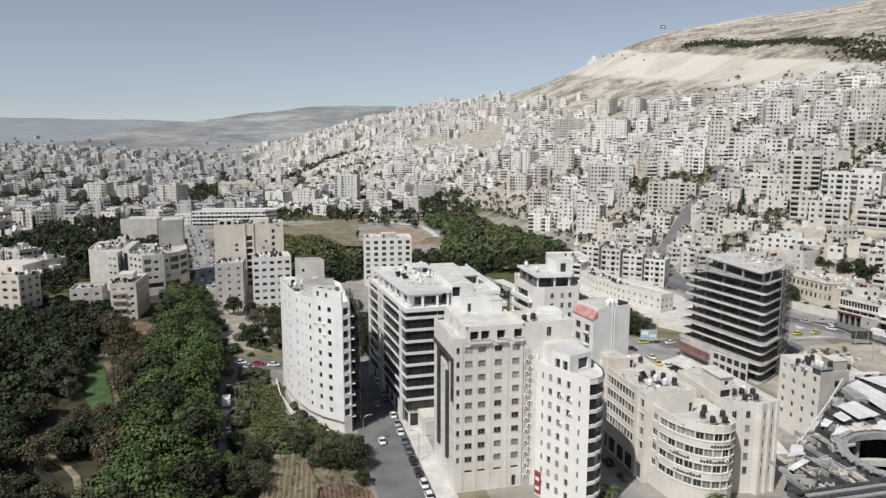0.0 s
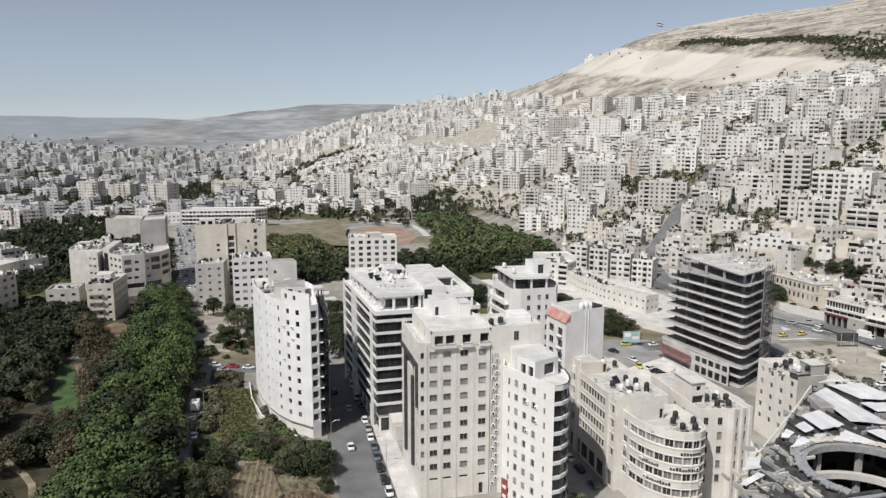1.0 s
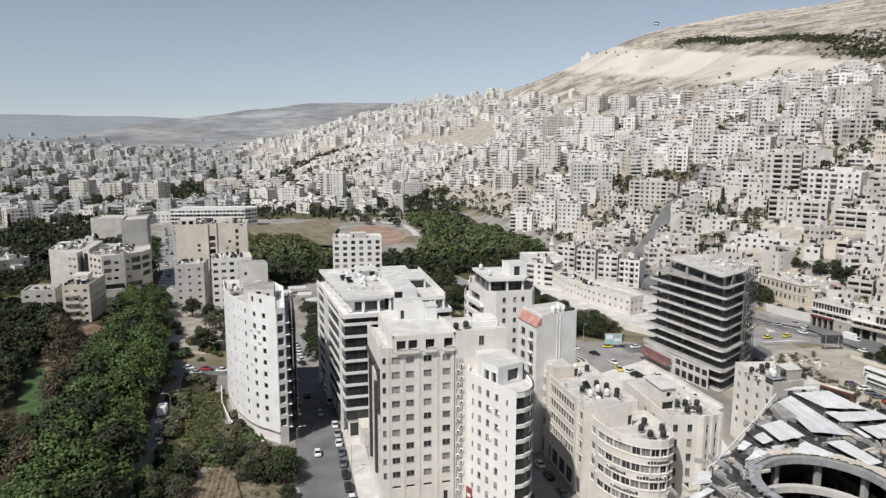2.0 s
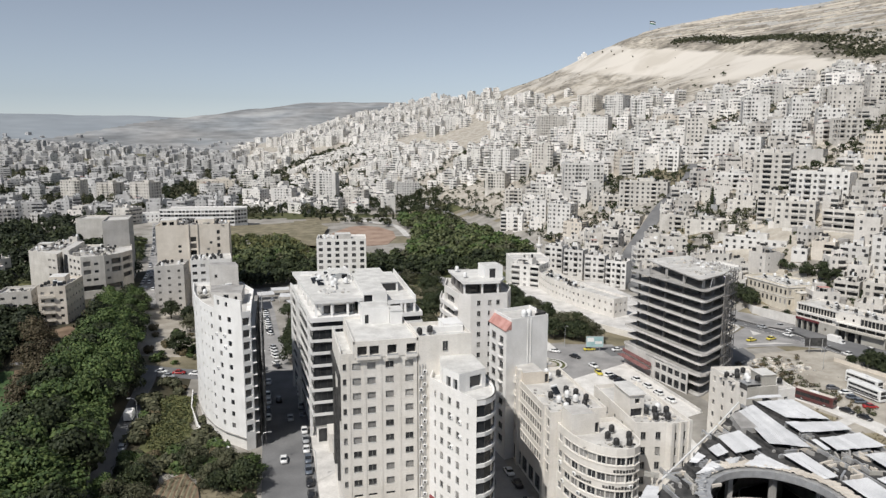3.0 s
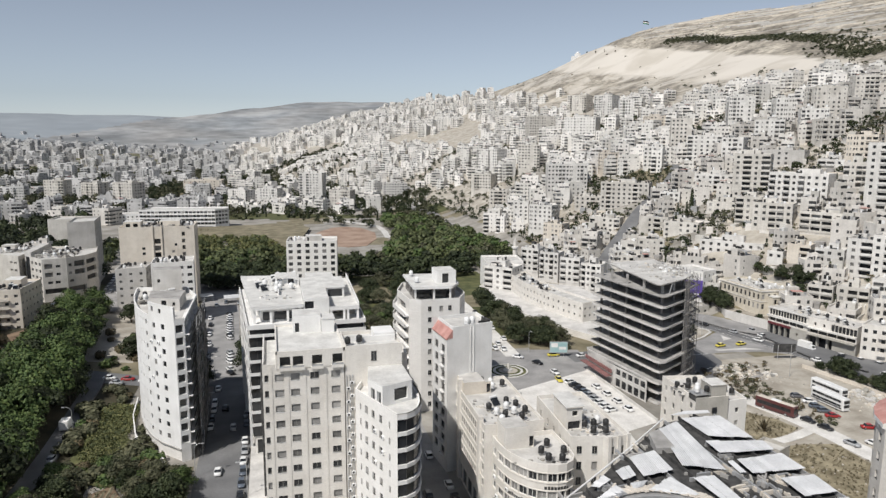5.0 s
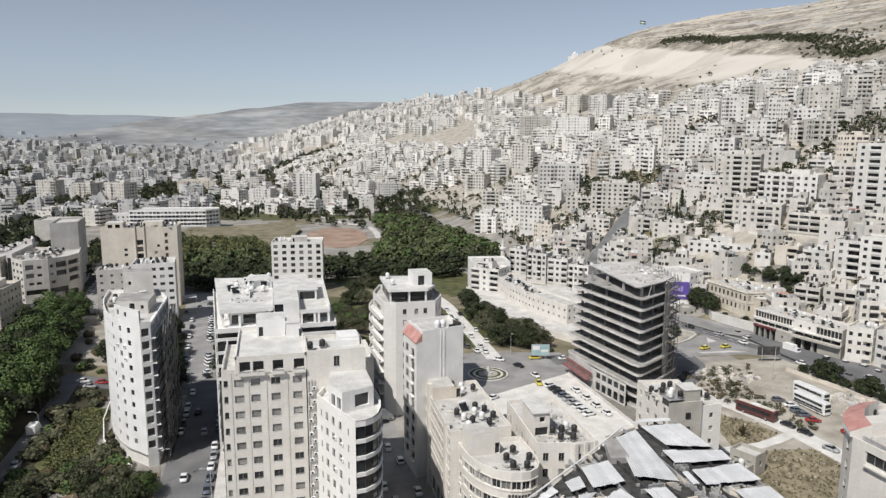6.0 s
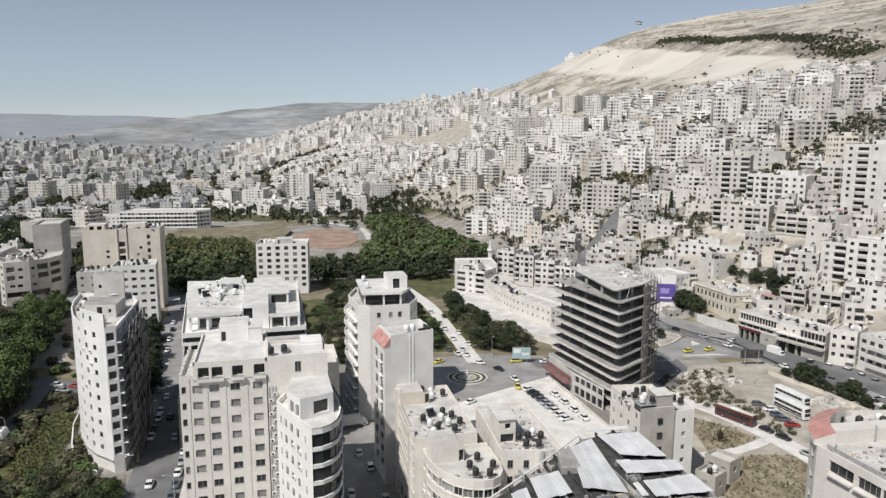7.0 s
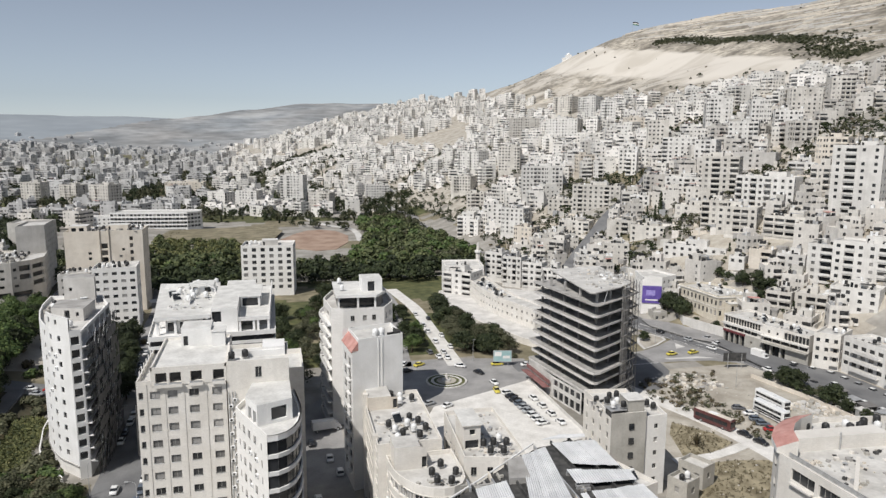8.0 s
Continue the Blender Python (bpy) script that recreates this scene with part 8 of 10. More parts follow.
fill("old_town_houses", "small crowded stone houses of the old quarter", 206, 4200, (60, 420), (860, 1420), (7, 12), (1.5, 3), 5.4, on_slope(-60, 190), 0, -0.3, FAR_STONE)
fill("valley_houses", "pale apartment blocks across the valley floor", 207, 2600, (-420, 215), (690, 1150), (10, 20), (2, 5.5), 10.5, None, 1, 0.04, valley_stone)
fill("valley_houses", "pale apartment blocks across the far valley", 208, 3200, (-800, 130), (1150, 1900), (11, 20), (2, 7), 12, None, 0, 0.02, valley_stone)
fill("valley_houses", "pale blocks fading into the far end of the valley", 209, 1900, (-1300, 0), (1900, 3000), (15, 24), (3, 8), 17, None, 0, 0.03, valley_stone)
fill("valley_houses", "scattered pale houses climbing the distant hills", 211, 1100, (-1500, 500), (2900, 3450), (12, 20), (2, 4), 20, lambda x, y, r: x < -150 and r.random() < 1.0 - (y - 2900) / 500, 0, 0.0, VALLEY_STONE)
fill("valley_houses", "stone houses among trees west of the park", 210, 500, (-420, -90), (400, 690), (12, 19), (3, 5), 12)


# ---- garden walls and sheds between the houses of the near slope ----
def yards():
    r = random.Random(220)
    b = Mesh()
    made = 0
    for _ in range(6000):
        if made > 520:
            break
        x, y = r.uniform(215, 430), r.uniform(225, 480)
        s = x - lerp_table(y, FOOT)
        if s < 10 or s > 220 or open_ground(x, y) or any((px - x) ** 2 + (py - y) ** 2 < (pr * 0.95) ** 2 for i in (-1, 0, 1) for j in (-1, 0, 1) for px, py, pr in taken.get((int(x // 40) + i, int(y // 40) + j), ())):
            continue
        made += 1
        turn = r.choice((radians(35), radians(-55))) + r.uniform(-0.2, 0.2)
        z = height(x, y)
        if r.random() < 0.3:
            w, d, h = r.uniform(2.5, 5), r.uniform(2.5, 4), r.uniform(2.2, 3.2)
            b.box(x - w / 2, y - d / 2, z - 3, x + w / 2, y + d / 2, z + h, r.choice((TOWN_STONE, TOWN_STONE, CONCRETE, METAL)), turn, (x, y))
        else:
            w = r.uniform(4, 13)
            b.box(x - w / 2, y - 0.2, z - 4, x + w / 2, y + 0.2, z + r.uniform(0.9, 2.2), r.choice((TOWN_STONE, TAN_STONE, GREY_STONE)), turn, (x, y))
    return tagged(new("garden_walls", b.data("garden_walls")), "pale stone garden walls and small sheds between the hillside houses", "walls", kind="stuff")


yards()


def contour_walls():
    """Dry-stone terraces along the contours of the upper hill."""
    r = random.Random(221)
    b = Mesh()
    for _ in range(1000):
        y, s = r.uniform(600, 1650), r.uniform(470, 860)
        x = lerp_table(y, FOOT) + s
        z = height(x, y)
        if z < lerp_table(y, CUT_TOP) + 14:
            continue
        high, n = r.uniform(0.7, 1.9), r.randint(2, 7)
        m = r.choice((TAN_STONE, GREY_STONE, GREY_STONE))
        line = []
        for k in range(n + 1):
            for _ in range(4):
                g = (height(x + 2, y) - height(x - 2, y)) / 4
                if abs(g) < 0.05:
                    break
                x += max(-12, min(12, (z - height(x, y)) / g))
            line.append((x, y))
            y += 11
        for p, q in zip(line, line[1:]):
            if abs(p[0] - q[0]) > 14:
                continue
            z0, z1 = height(*p), height(*q)
            b.solid([(p[0], p[1], z0 - 1), (q[0], q[1], z1 - 1), (q[0], q[1], z1 + high), (p[0], p[1], z0 + high), (p[0] + 1, p[1], z0 + high), (q[0] + 1, q[1], z1 + high)], ((1, 0, 3, 2), (2, 3, 4, 5)), m)
    return tagged(new("terrace_walls", b.data("terrace_walls")), "dry-stone terrace walls along the bare upper hill", "walls", kind="stuff")


contour_walls()

# ---- trees and bushes ----
def tufts(lobes, n, size, r):
    """Bent leaf tufts scattered over and inside rounded lobes: vertices and quads."""
    vs, fs = [], []
    weights = [a[3] * a[4] + a[4] * a[5] for a in lobes]
    for _ in range(n):
        cx, cy, cz, rx, ry, rz = r.choices(lobes, weights)[0]
        while True:
            d = Vector((r.gauss(0, 1), r.gauss(0, 1), r.gauss(0, 1)))
            if d.length > 0.1:
                break
        d.normalize()
        if d.z < -0.35 and r.random() < 0.6:
            d.z = -d.z
        k = r.uniform(0.76, 1.2) if r.random() < 0.8 else r.uniform(0.45, 0.9)
        p = Vector((cx + d.x * rx * k, cy + d.y * ry * k, cz + d.z * rz * k))
        nrm = (d + Vector((r.uniform(-0.55, 0.55), r.uniform(-0.55, 0.55), r.uniform(-0.2, 0.6)))).normalized()
        a = nrm.orthogonal().normalized()
        a.rotate(Matrix.Rotation(r.uniform(0, 6.28), 3, nrm))
        b = nrm.cross(a)
        s = size * r.uniform(0.6, 1.35)
        i = len(vs)
        bend = nrm * s * r.uniform(-0.35, 0.1)
        vs += [tuple(p - a * s * 0.5 - b * s * 0.35), tuple(p + b * s * -0.5 + bend * -0.6), tuple(p + a * s * 0.55 - b * s * 0.3 + bend), tuple(p + a * s * 0.45 + b * s * 0.4), tuple(p + b * s * 0.55 - bend * 0.6), tuple(p - a * s * 0.5 + b * s * 0.3 + bend)]
        fs += [(i, i + 1, i + 4, i + 5), (i + 1, i + 2, i + 3, i + 4)]
    return vs, fs


def tree_lobes(kind, r):
    if kind == "cypress":
        return [(0, 0, 1.6 + 1.5 * k, 0.95 - 0.12 * k, 0.95 - 0.12 * k, 1.5) for k in range(5)]
    if kind == "bush":
        return [(r.uniform(-0.8, 0.8), r.uniform(-0.8, 0.8), r.uniform(0.7, 1.2), r.uniform(0.8, 1.3), r.uniform(0.8, 1.3), r.uniform(0.7, 1.1)) for _ in range(4)]
    out = []
    for k in range(13):
        ring = k < 8
        a = 2 * math.pi * k / (8 if ring else 5) + r.uniform(-0.5, 0.5)
        d = r.uniform(2.1, 3.3) if ring else r.uniform(0.4, 1.5)
        out.append((d * math.cos(a), d * math.sin(a), r.uniform(3.2, 5.4) if ring else r.uniform(5.4, 7.0), r.uniform(1.4, 2.2), r.uniform(1.4, 2.2), r.uniform(1.1, 1.7)))
    return out


def crown_mesh(kind, m, n, size, seed):
    r = random.Random(seed)
    lobes = tree_lobes(kind, r)
    b = Mesh()
    vs, fs = tufts(lobes, n, size, r)
    b.solid(vs, fs, m)
    return b.data("crown"), lobes


def trunk_mesh(lobes, kind):
    b = Mesh()
    if kind == "bush":
        for c in lobes:
            b.tube((0, 0, -0.3), (c[0] * 0.8, c[1] * 0.8, c[2]), 0.07, 0.03, BARK, 5)
    elif kind == "cypress":
        b.tube((0, 0, -0.5), (0, 0, 7), 0.2, 0.05, BARK, 6)
    else:
        b.tube((0, 0, -0.5), (0.1, 0, 2.4), 0.3, 0.22, BARK, 8)
        b.tube((0.1, 0, 2.4), (0, 0.1, 6.5), 0.22, 0.08, BARK, 7)
        for c in lobes[:8]:
            b.tube((0.05, 0, 2.2), (c[0] * 0.85, c[1] * 0.85, c[2]), 0.13, 0.04, BARK, 5)
    return b.data("trunk")


def make_tree(kind, m, n, size, seed, name, label):
    t = thing(name, label, "tree" if kind != "bush" else "bush", "", (0, 0, 0))
    crown, lobes = crown_mesh(kind, m, n, size, seed)
    part("crown", crown, t)
    part("trunk", trunk_mesh(lobes, kind), t)
    protos.append(t)
    return t


GREENS = [make_tree("tree", LEAF, 2600, 0.36, 301 + k, "tree", "leafy bright green broadleaf tree beside the lane") for k in range(3)]
DARKS = [make_tree("tree", LEAF_DARK, 1900, 0.42, 311 + k, "tree", "dense dark green tree in the overgrown garden") for k in range(3)]
OLIVES = [make_tree("tree", LEAF_OLIVE, 1500, 0.36, 321 + k, "tree", "dusty grey-green olive tree with a loose crown") for k in range(2)]
SHADED_TREES = [make_tree("tree", LEAF_SHADED, 1200, 0.55, 351 + k, "tree", "very dark dense evergreen tree in the garden") for k in range(2)]
BROWNS = [make_tree("tree", LEAF_BROWN, 1300, 0.34, 361, "tree", "half-bare brownish tree in the overgrown garden")]
BUSHES = [make_tree("bush", LEAF_OLIVE, 260, 0.42, 331, "bush", "low dusty green bush on rough ground"), make_tree("bush", LEAF_DRY, 260, 0.42, 332, "bush", "dry brown scrub bush on rough ground"),
          make_tree("bush", LEAF, 260, 0.42, 333, "bush", "green leafy bush on rough ground")]
CYPRESS = [make_tree("cypress", LEAF_DARK, 420, 0.45, 341, "cypress_tree", "tall narrow dark green cypress tree")]


def plant(protos_, x, y, r, lo, hi, sink=0.15):
    s = r.uniform(lo, hi)
    m = pose(x, y, height(x, y) - sink, 0, 0, r.uniform(0, 360)) @ Matrix.Diagonal((s * r.uniform(0.9, 1.15), s * r.uniform(0.9, 1.15), s * r.uniform(0.9, 1.1), 1))
    c = copy_thing(r.choice(protos_), Matrix())
    c.matrix_basis = m
    return c


def in_poly(x, y, poly):
    n, odd = len(poly), False
    for k in range(n):
        (x0, y0), (x1, y1) = poly[k], poly[(k + 1) % n]
        if (y0 > y) != (y1 > y) and x < (x1 - x0) * (y - y0) / (y1 - y0) + x0:
            odd = not odd
    return odd


def scatter(r, poly, n, gap):
    xs_, ys_ = [p[0] for p in poly], [p[1] for p in poly]
    out = []
    for _ in range(n * 14):
        if len(out) >= n:
            break
        x, y = r.uniform(min(xs_), max(xs_)), r.uniform(min(ys_), max(ys_))
        if in_poly(x, y, poly) and all((x - a) ** 2 + (y - c) ** 2 > gap * gap for a, c in out):
            out.append((x, y))
    return out


rt = random.Random(400)
# the row of big trees along the lane
row = Path([(-40, 332), (-35, 300), (-31, 268), (-29, 220), (-27, 185), (-25, 157), (-24, 139), (-23, 118)])
u = 0.0
while u < row.length:
    p = row.at(u)[0]
    for off in (-4.6, 4.4):
        plant(GREENS if rt.random() < 0.8 else DARKS, p.x + off + rt.uniform(-1.6, 1.6), p.y + rt.uniform(-2, 2), rt, 1.3 if p.y < 296 else 0.95, 1.85 if p.y < 296 else 1.25)
    u += 7.0
thick = []
GREEN_PLOT = [(-65, 254), (-56, 253), (-47, 226), (-43, 206), (-46, 198), (-53, 198), (-60, 222)]
EARTH = [(-58, 308), (-44, 298), (-36, 262), (-40, 248), (-47, 260), (-54, 284), (-62, 302)]
STONY_PATH = Path([(-61, 190), (-57, 178), (-52, 171), (-46.5, 169), (-43, 162), (-42, 150)])


def bare(x, y):
    """Plots, paths and clearings where nothing tall grows."""
    near = min((Vector((x, y)) - STONY_PATH.at(STONY_PATH.length * k / 12)[0]).length for k in range(13))
    return in_poly(x, y, GREEN_PLOT) or in_poly(x, y, EARTH) or near < 3.6 or in_poly(x, y, [(-58, 152), (-46, 152), (-46, 168), (-58, 168)])


# the dark overgrown gardens to the west, with a clearing and a plot of grass left open
for x, y in scatter(rt, [(-135, 320), (-100, 330), (-62, 312), (-38, 300), (-36, 240), (-34, 120), (-120, 120), (-140, 220)], 215, 4.7):
    if bare(x, y) or in_poly(x, y, [(-60, 150), (-44, 150), (-44, 176), (-60, 176)]):
        continue
    if x < -66:
        continue
    plant(SHADED_TREES if x < -66 else rt.choice((DARKS, DARKS, OLIVES, BROWNS)), x, y, rt, 0.7, 1.3)
thick = [p for p in scatter(rt, [(-140, 322), (-100, 334), (-66, 312), (-64, 258), (-62, 120), (-120, 120), (-140, 220)], 420, 3.7) if not bare(*p) and not in_poly(*p, [(-100, 228), (-84, 222), (-70, 236), (-86, 246)])]
for x, y in scatter(rt, [(-62, 308), (-38, 300), (-36, 150), (-62, 150)], 60, 3.6):
    if bare(x, y):
        continue
    plant(BUSHES[:2] + BROWNS, x, y, rt, 0.7, 1.3)
for x, y in scatter(rt, [(-44, 190), (-36, 190), (-34, 110), (-80, 110), (-78, 170), (-62, 178)], 55, 4.4):
    if bare(x, y):
        continue
    plant(DARKS + OLIVES[:1] + BROWNS, x, y, rt, 0.7, 1.15)
# gardens between the lane and the street
FURROWED = [(-9, 124), (19, 124), (19, 150), (9, 155), (8, 164), (4, 172), (-2, 170), (-5, 160)]
for x, y, k in ((-20.5, 232, 1.2), (-19, 224, 1.2), (-22, 239, 1.2), (-12, 160, 0.7), (-9.5, 150, 0.8), (-11, 140, 0.75), (17.4, 159, 0.85), (11.5, 161, 0.75), (18.2, 152, 0.5), (3.5, 175, 0.6), (6.4, 170, 0.7)):
    plant(DARKS + GREENS[:1], x, y, rt, k * 0.9, k * 1.1)
for x, y in scatter(rt, [(-12.5, 222), (-9, 224), (-8.6, 188), (-3, 180), (4, 196), (3, 222), (6, 222), (6, 190), (12, 178), (17, 172), (17, 160), (8, 158), (-4, 166), (-12.5, 150)], 80, 2.2):
    if in_poly(x, y, [(-9.5, 226), (2.6, 222), (4, 196), (-1, 178.5), (-9, 183)]) or in_poly(x, y, FURROWED):
        continue
    plant(BUSHES[:1] + BUSHES[2:] + BUSHES[:1], x, y, rt, 0.8, 1.7)
for x, y in scatter(rt, [(-12, 236), (-1, 230), (2, 208), (12, 178), (18, 172), (18, 158), (4, 168), (-8, 162), (-12, 176), (-10, 205)], 46, 3.2):
    if in_poly(x, y, [(-9.5, 226), (2.6, 222), (4, 196), (-1, 178.5), (-9, 183)]) or in_poly(x, y, FURROWED):
        continue
    plant(BUSHES, x, y, rt, 0.8, 1.6)
for x, y in scatter(rt, [(4, 176), (17, 174), (19, 160), (6, 166)], 9, 3.4):
    plant(DARKS[:1] + GREENS[:1] + OLIVES, x, y, rt, 0.55, 0.8)
for x, y in scatter(rt, [(-12, 172), (4, 168), (-4, 156), (-11, 140)], 10, 4):
    if in_poly(x, y, FURROWED):
        continue
    plant(OLIVES + DARKS[:1], x, y, rt, 0.5, 0.8)
for x, y in scatter(rt, [(-10, 262), (12, 250), (14, 300), (-20, 318)], 22, 4.6):
    plant(OLIVES + BUSHES[:2] + DARKS[:1], x, y, rt, 0.7, 1.1)
for y in (250, 256, 263, 270, 278):
    plant(DARKS, 31.5 + (y - 250) * 0.02 + rt.uniform(-1, 1), y, rt, 0.85, 1.15)
for x, y in scatter(rt, [(-34, 300), (-28, 262), (-12, 256), (4, 252), (2, 300), (-16, 320)], 26, 3.4):
    plant(BUSHES, x, y, rt, 0.7, 1.5)
for x, y in scatter(random.Random(560), [(-2, 306), (8, 300), (12, 276), (15.5, 250), (19, 232), (13, 228), (8, 250), (2, 280)], 30, 3.4):
    plant(DARKS + SHADED_TREES[:1], x, y, rt, 0.7, 1.05)
# between the towers and by the wooded slope over the square
for x, y in scatter(rt, [(34, 234), (46, 236), (44, 300), (30, 320)], 14, 4.6):
    plant(DARKS + OLIVES[:1], x, y, rt, 0.7, 1.1)
for x, y in scatter(rt, [(64, 228), (76, 230), (92, 300), (84, 340), (60, 330)], 32, 4.6):
    plant(DARKS + GREENS[:1] + OLIVES, x, y, rt, 0.6, 1.1)
for x, y in scatter(rt, [(132.4, 254), (150, 246), (150, 262), (144, 296), (138, 326), (132.6, 300)], 34, 3.8):
    plant(DARKS + OLIVES + BUSHES[:2], x, y, rt, 0.7, 1.15)
for x, y in scatter(rt, [(111, 262), (120, 256), (121, 320), (114, 322)], 12, 4.0):
    plant(DARKS + GREENS[:1], x, y, rt, 0.5, 0.85)
for x, y in scatter(rt, [(84, 310), (112, 300), (112, 380), (88, 384)], 26, 5.0):
    plant(DARKS + OLIVES + BUSHES[:1], x, y, rt, 0.6, 1.1)
# beside the main road and the waste ground
for x, y in scatter(rt, [(223.4, 204), (227.6, 204), (228.6, 180), (226.2, 180)], 8, 3.2) + scatter(rt, [(227, 180), (229, 180), (229, 146), (227.4, 146)], 6, 4.5):
    plant(DARKS + OLIVES, x, y, rt, 0.4, 0.9)
for x, y in ((236.8, 273.6), (238.2, 279.6), (235.8, 284), (239.4, 286.6), (241, 292)):
    plant(DARKS, x, y, rt, 0.85, 1.1)
for x, y in ((266, 284), (268, 276), (270, 268), (272.5, 272), (264.6, 289), (274, 265), (267, 264)):
    plant(DARKS, x, y, rt, 0.6, 0.85)
for x, y in ((240.6, 262), (241.6, 256.4), (238.8, 266.4), (243.4, 254.4), (207, 254), (211, 257)):
    plant(DARKS[:1] + BUSHES[:1], x, y, rt, 0.4, 0.55)
plant(CYPRESS, 290, 384, rt, 1.5, 1.6)
plant(CYPRESS, 283, 378, rt, 1.0, 1.2)

# ---- woods too thick to count ----
def woods(name, label, spots, kinds, lo, hi, seed, sink=0.8):
    r = random.Random(seed)
    prot = []
    for kind, m, n, size in kinds:
        for k in range(2):
            rr_ = random.Random(seed + 7 * k + n)
            vs, fs = tufts(tree_lobes(kind, rr_), n, size, rr_)
            prot.append((np.array(vs), np.array(fs), m))
    V, Fc, mi, mats, base = [], [], [], [], 0
    for x, y in spots:
        vs, fs, m = prot[r.randrange(len(prot))]
        if m not in mats:
            mats.append(m)
        a, s = r.uniform(0, 6.28), r.uniform(lo, hi)
        c, d = math.cos(a) * s, math.sin(a) * s
        q = np.empty_like(vs)
        q[:, 0], q[:, 1], q[:, 2] = x + c * vs[:, 0] - d * vs[:, 1], y + d * vs[:, 0] + c * vs[:, 1], height(x, y) - sink * s + s * vs[:, 2]
        V.append(q)
        Fc.append(fs + base)
        mi.append(np.full(len(fs), mats.index(m)))
        base += len(vs)
    V, Fc, mi = np.concatenate(V), np.concatenate(Fc), np.concatenate(mi)
    me = bpy.data.meshes.new(name)
    me.vertices.add(len(V))
    me.vertices.foreach_set("co", V.ravel())
    me.loops.add(Fc.size)
    me.loops.foreach_set("vertex_index", Fc.ravel())
    me.polygons.add(len(Fc))
    me.polygons.foreach_set("loop_start", np.arange(0, Fc.size, 4))
    for m in mats:
        me.materials.append(m)
    me.polygons.foreach_set("material_index", mi)
    me.update(calc_edges=True)
    return tagged(new(name, me), label, "woods", kind="stuff")


WOOD = (("tree", LEAF_WOOD, 210, 0.98), ("tree", LEAF_DARK, 210, 0.91), ("tree", LEAF_WOOD, 190, 1.10), ("tree", LEAF_OLIVE, 180, 0.91), ("bush", LEAF_DARK, 200, 0.8))
spots = scatter(rt, [(75, 392), (150, 386), (168, 438), (184, 540), (170, 580), (140, 560), (128, 500), (112, 450), (80, 436)], 230, 4.6)
spots += scatter(rt, [(-15, 436), (30, 405), (44, 398), (76, 394), (74, 430), (48, 440), (44, 462), (-16, 470)], 110, 4.6)
meadow = scatter(random.Random(540), [(-16, 466), (46, 458), (48, 500), (34, 548), (-20, 562)], 130, 4.2)
spots += scatter(rt, [(160, 392), (186, 410), (193, 450), (190, 520), (187, 600), (180, 640), (160, 650), (142, 640), (138, 600), (150, 570), (172, 540), (168, 440)], 250, 4.6)
spots = [p for p in spots if not in_poly(*p, [(44, 366), (78, 366), (80, 393), (44, 394)])]
woods("woodland", "dense dark trees of the overgrown gardens", thick, (("tree", LEAF_SHADED, 560, 0.68), ("tree", LEAF_SHADED, 560, 0.68), ("tree", LEAF_DARK, 560, 0.62)), 0.8, 1.3, 508)
woods("meadow_trees", "low yellow-green trees at the meadow edge of the park", meadow, (("tree", LEAF_CROP, 210, 0.91), ("tree", LEAF_WOOD, 200, 0.91), ("tree", LEAF_CROP, 190, 0.91)), 0.6, 1.0, 541)
hall = scatter(random.Random(549), [(-118, 440), (-66, 424), (-64, 470), (-76, 488), (-120, 492)], 60, 4.6)
woods("woodland", "tall dark trees in front of the cream hall", hall, (("tree", LEAF_SHADED, 250, 0.91), ("tree", LEAF_DARK, 250, 0.91), ("cypress", LEAF_SHADED, 160, 0.91)), 1.2, 1.9, 550)
hall_side = scatter(random.Random(561), [(-104, 482), (-74, 480), (-72, 490), (-104, 492)], 26, 2.6)
woods("woodland", "dark trees in front of the blank hall", hall_side, (("tree", LEAF_DARK, 230, 0.85), ("tree", LEAF_SHADED, 220, 0.85)), 1.0, 1.5, 562)
waste = scatter(random.Random(563), [(-20, 566), (30, 552), (46, 510), (62, 504), (66, 560), (68, 600), (56, 634), (-16, 620)], 190, 2.6)
woods("scrub_bushes", "low dry scrub over the meadow", waste, (("bush", LEAF_OLIVE, 50, 0.6), ("bush", LEAF_DRY, 44, 0.6), ("bush", LEAF_BROWN, 44, 0.6)), 0.3, 1.1, 564, 0.1)
avenue = scatter(random.Random(551), [(-54, 402), (-48, 402), (-62, 520), (-68, 520)], 20, 4.0) + scatter(random.Random(552), [(-21, 380), (-14, 378), (-28, 470), (-36, 520), (-42, 520), (-27, 430)], 20, 4.2)
woods("woodland", "dark street trees along the straight road", avenue, (("tree", LEAF_DARK, 230, 0.85), ("tree", LEAF_WOOD, 220, 0.85), ("tree", LEAF_SHADED, 220, 0.85)), 0.7, 1.15, 553)
west = scatter(random.Random(542), [(-175, 362), (-142, 374), (-100, 360), (-98, 404), (-62, 412), (-62, 440), (-180, 450)], 120, 4.4) + scatter(random.Random(543), [(-43, 344), (-40, 344), (-41, 356), (-44, 356)], 3, 3.0) + scatter(random.Random(544), [(-112, 300), (-96, 306), (-90, 325), (-60, 322), (-58, 312), (-90, 296)], 24, 4.0)
woods("woodland", "dark trees round the blocks beside the park", west, (("tree", LEAF_SHADED, 250, 0.91), ("tree", LEAF_DARK, 250, 0.91)), 0.6, 1.05, 545)
front = [p for p in spots if p[1] < 428 + 14 * noise.noise((p[0] / 20, 0.0, 5.0))]
light = [p for p in spots if p not in front and noise.noise((p[0] / 32, p[1] / 45, 8.0)) > -0.12]
rest = [p for p in spots if p not in front and p not in light]
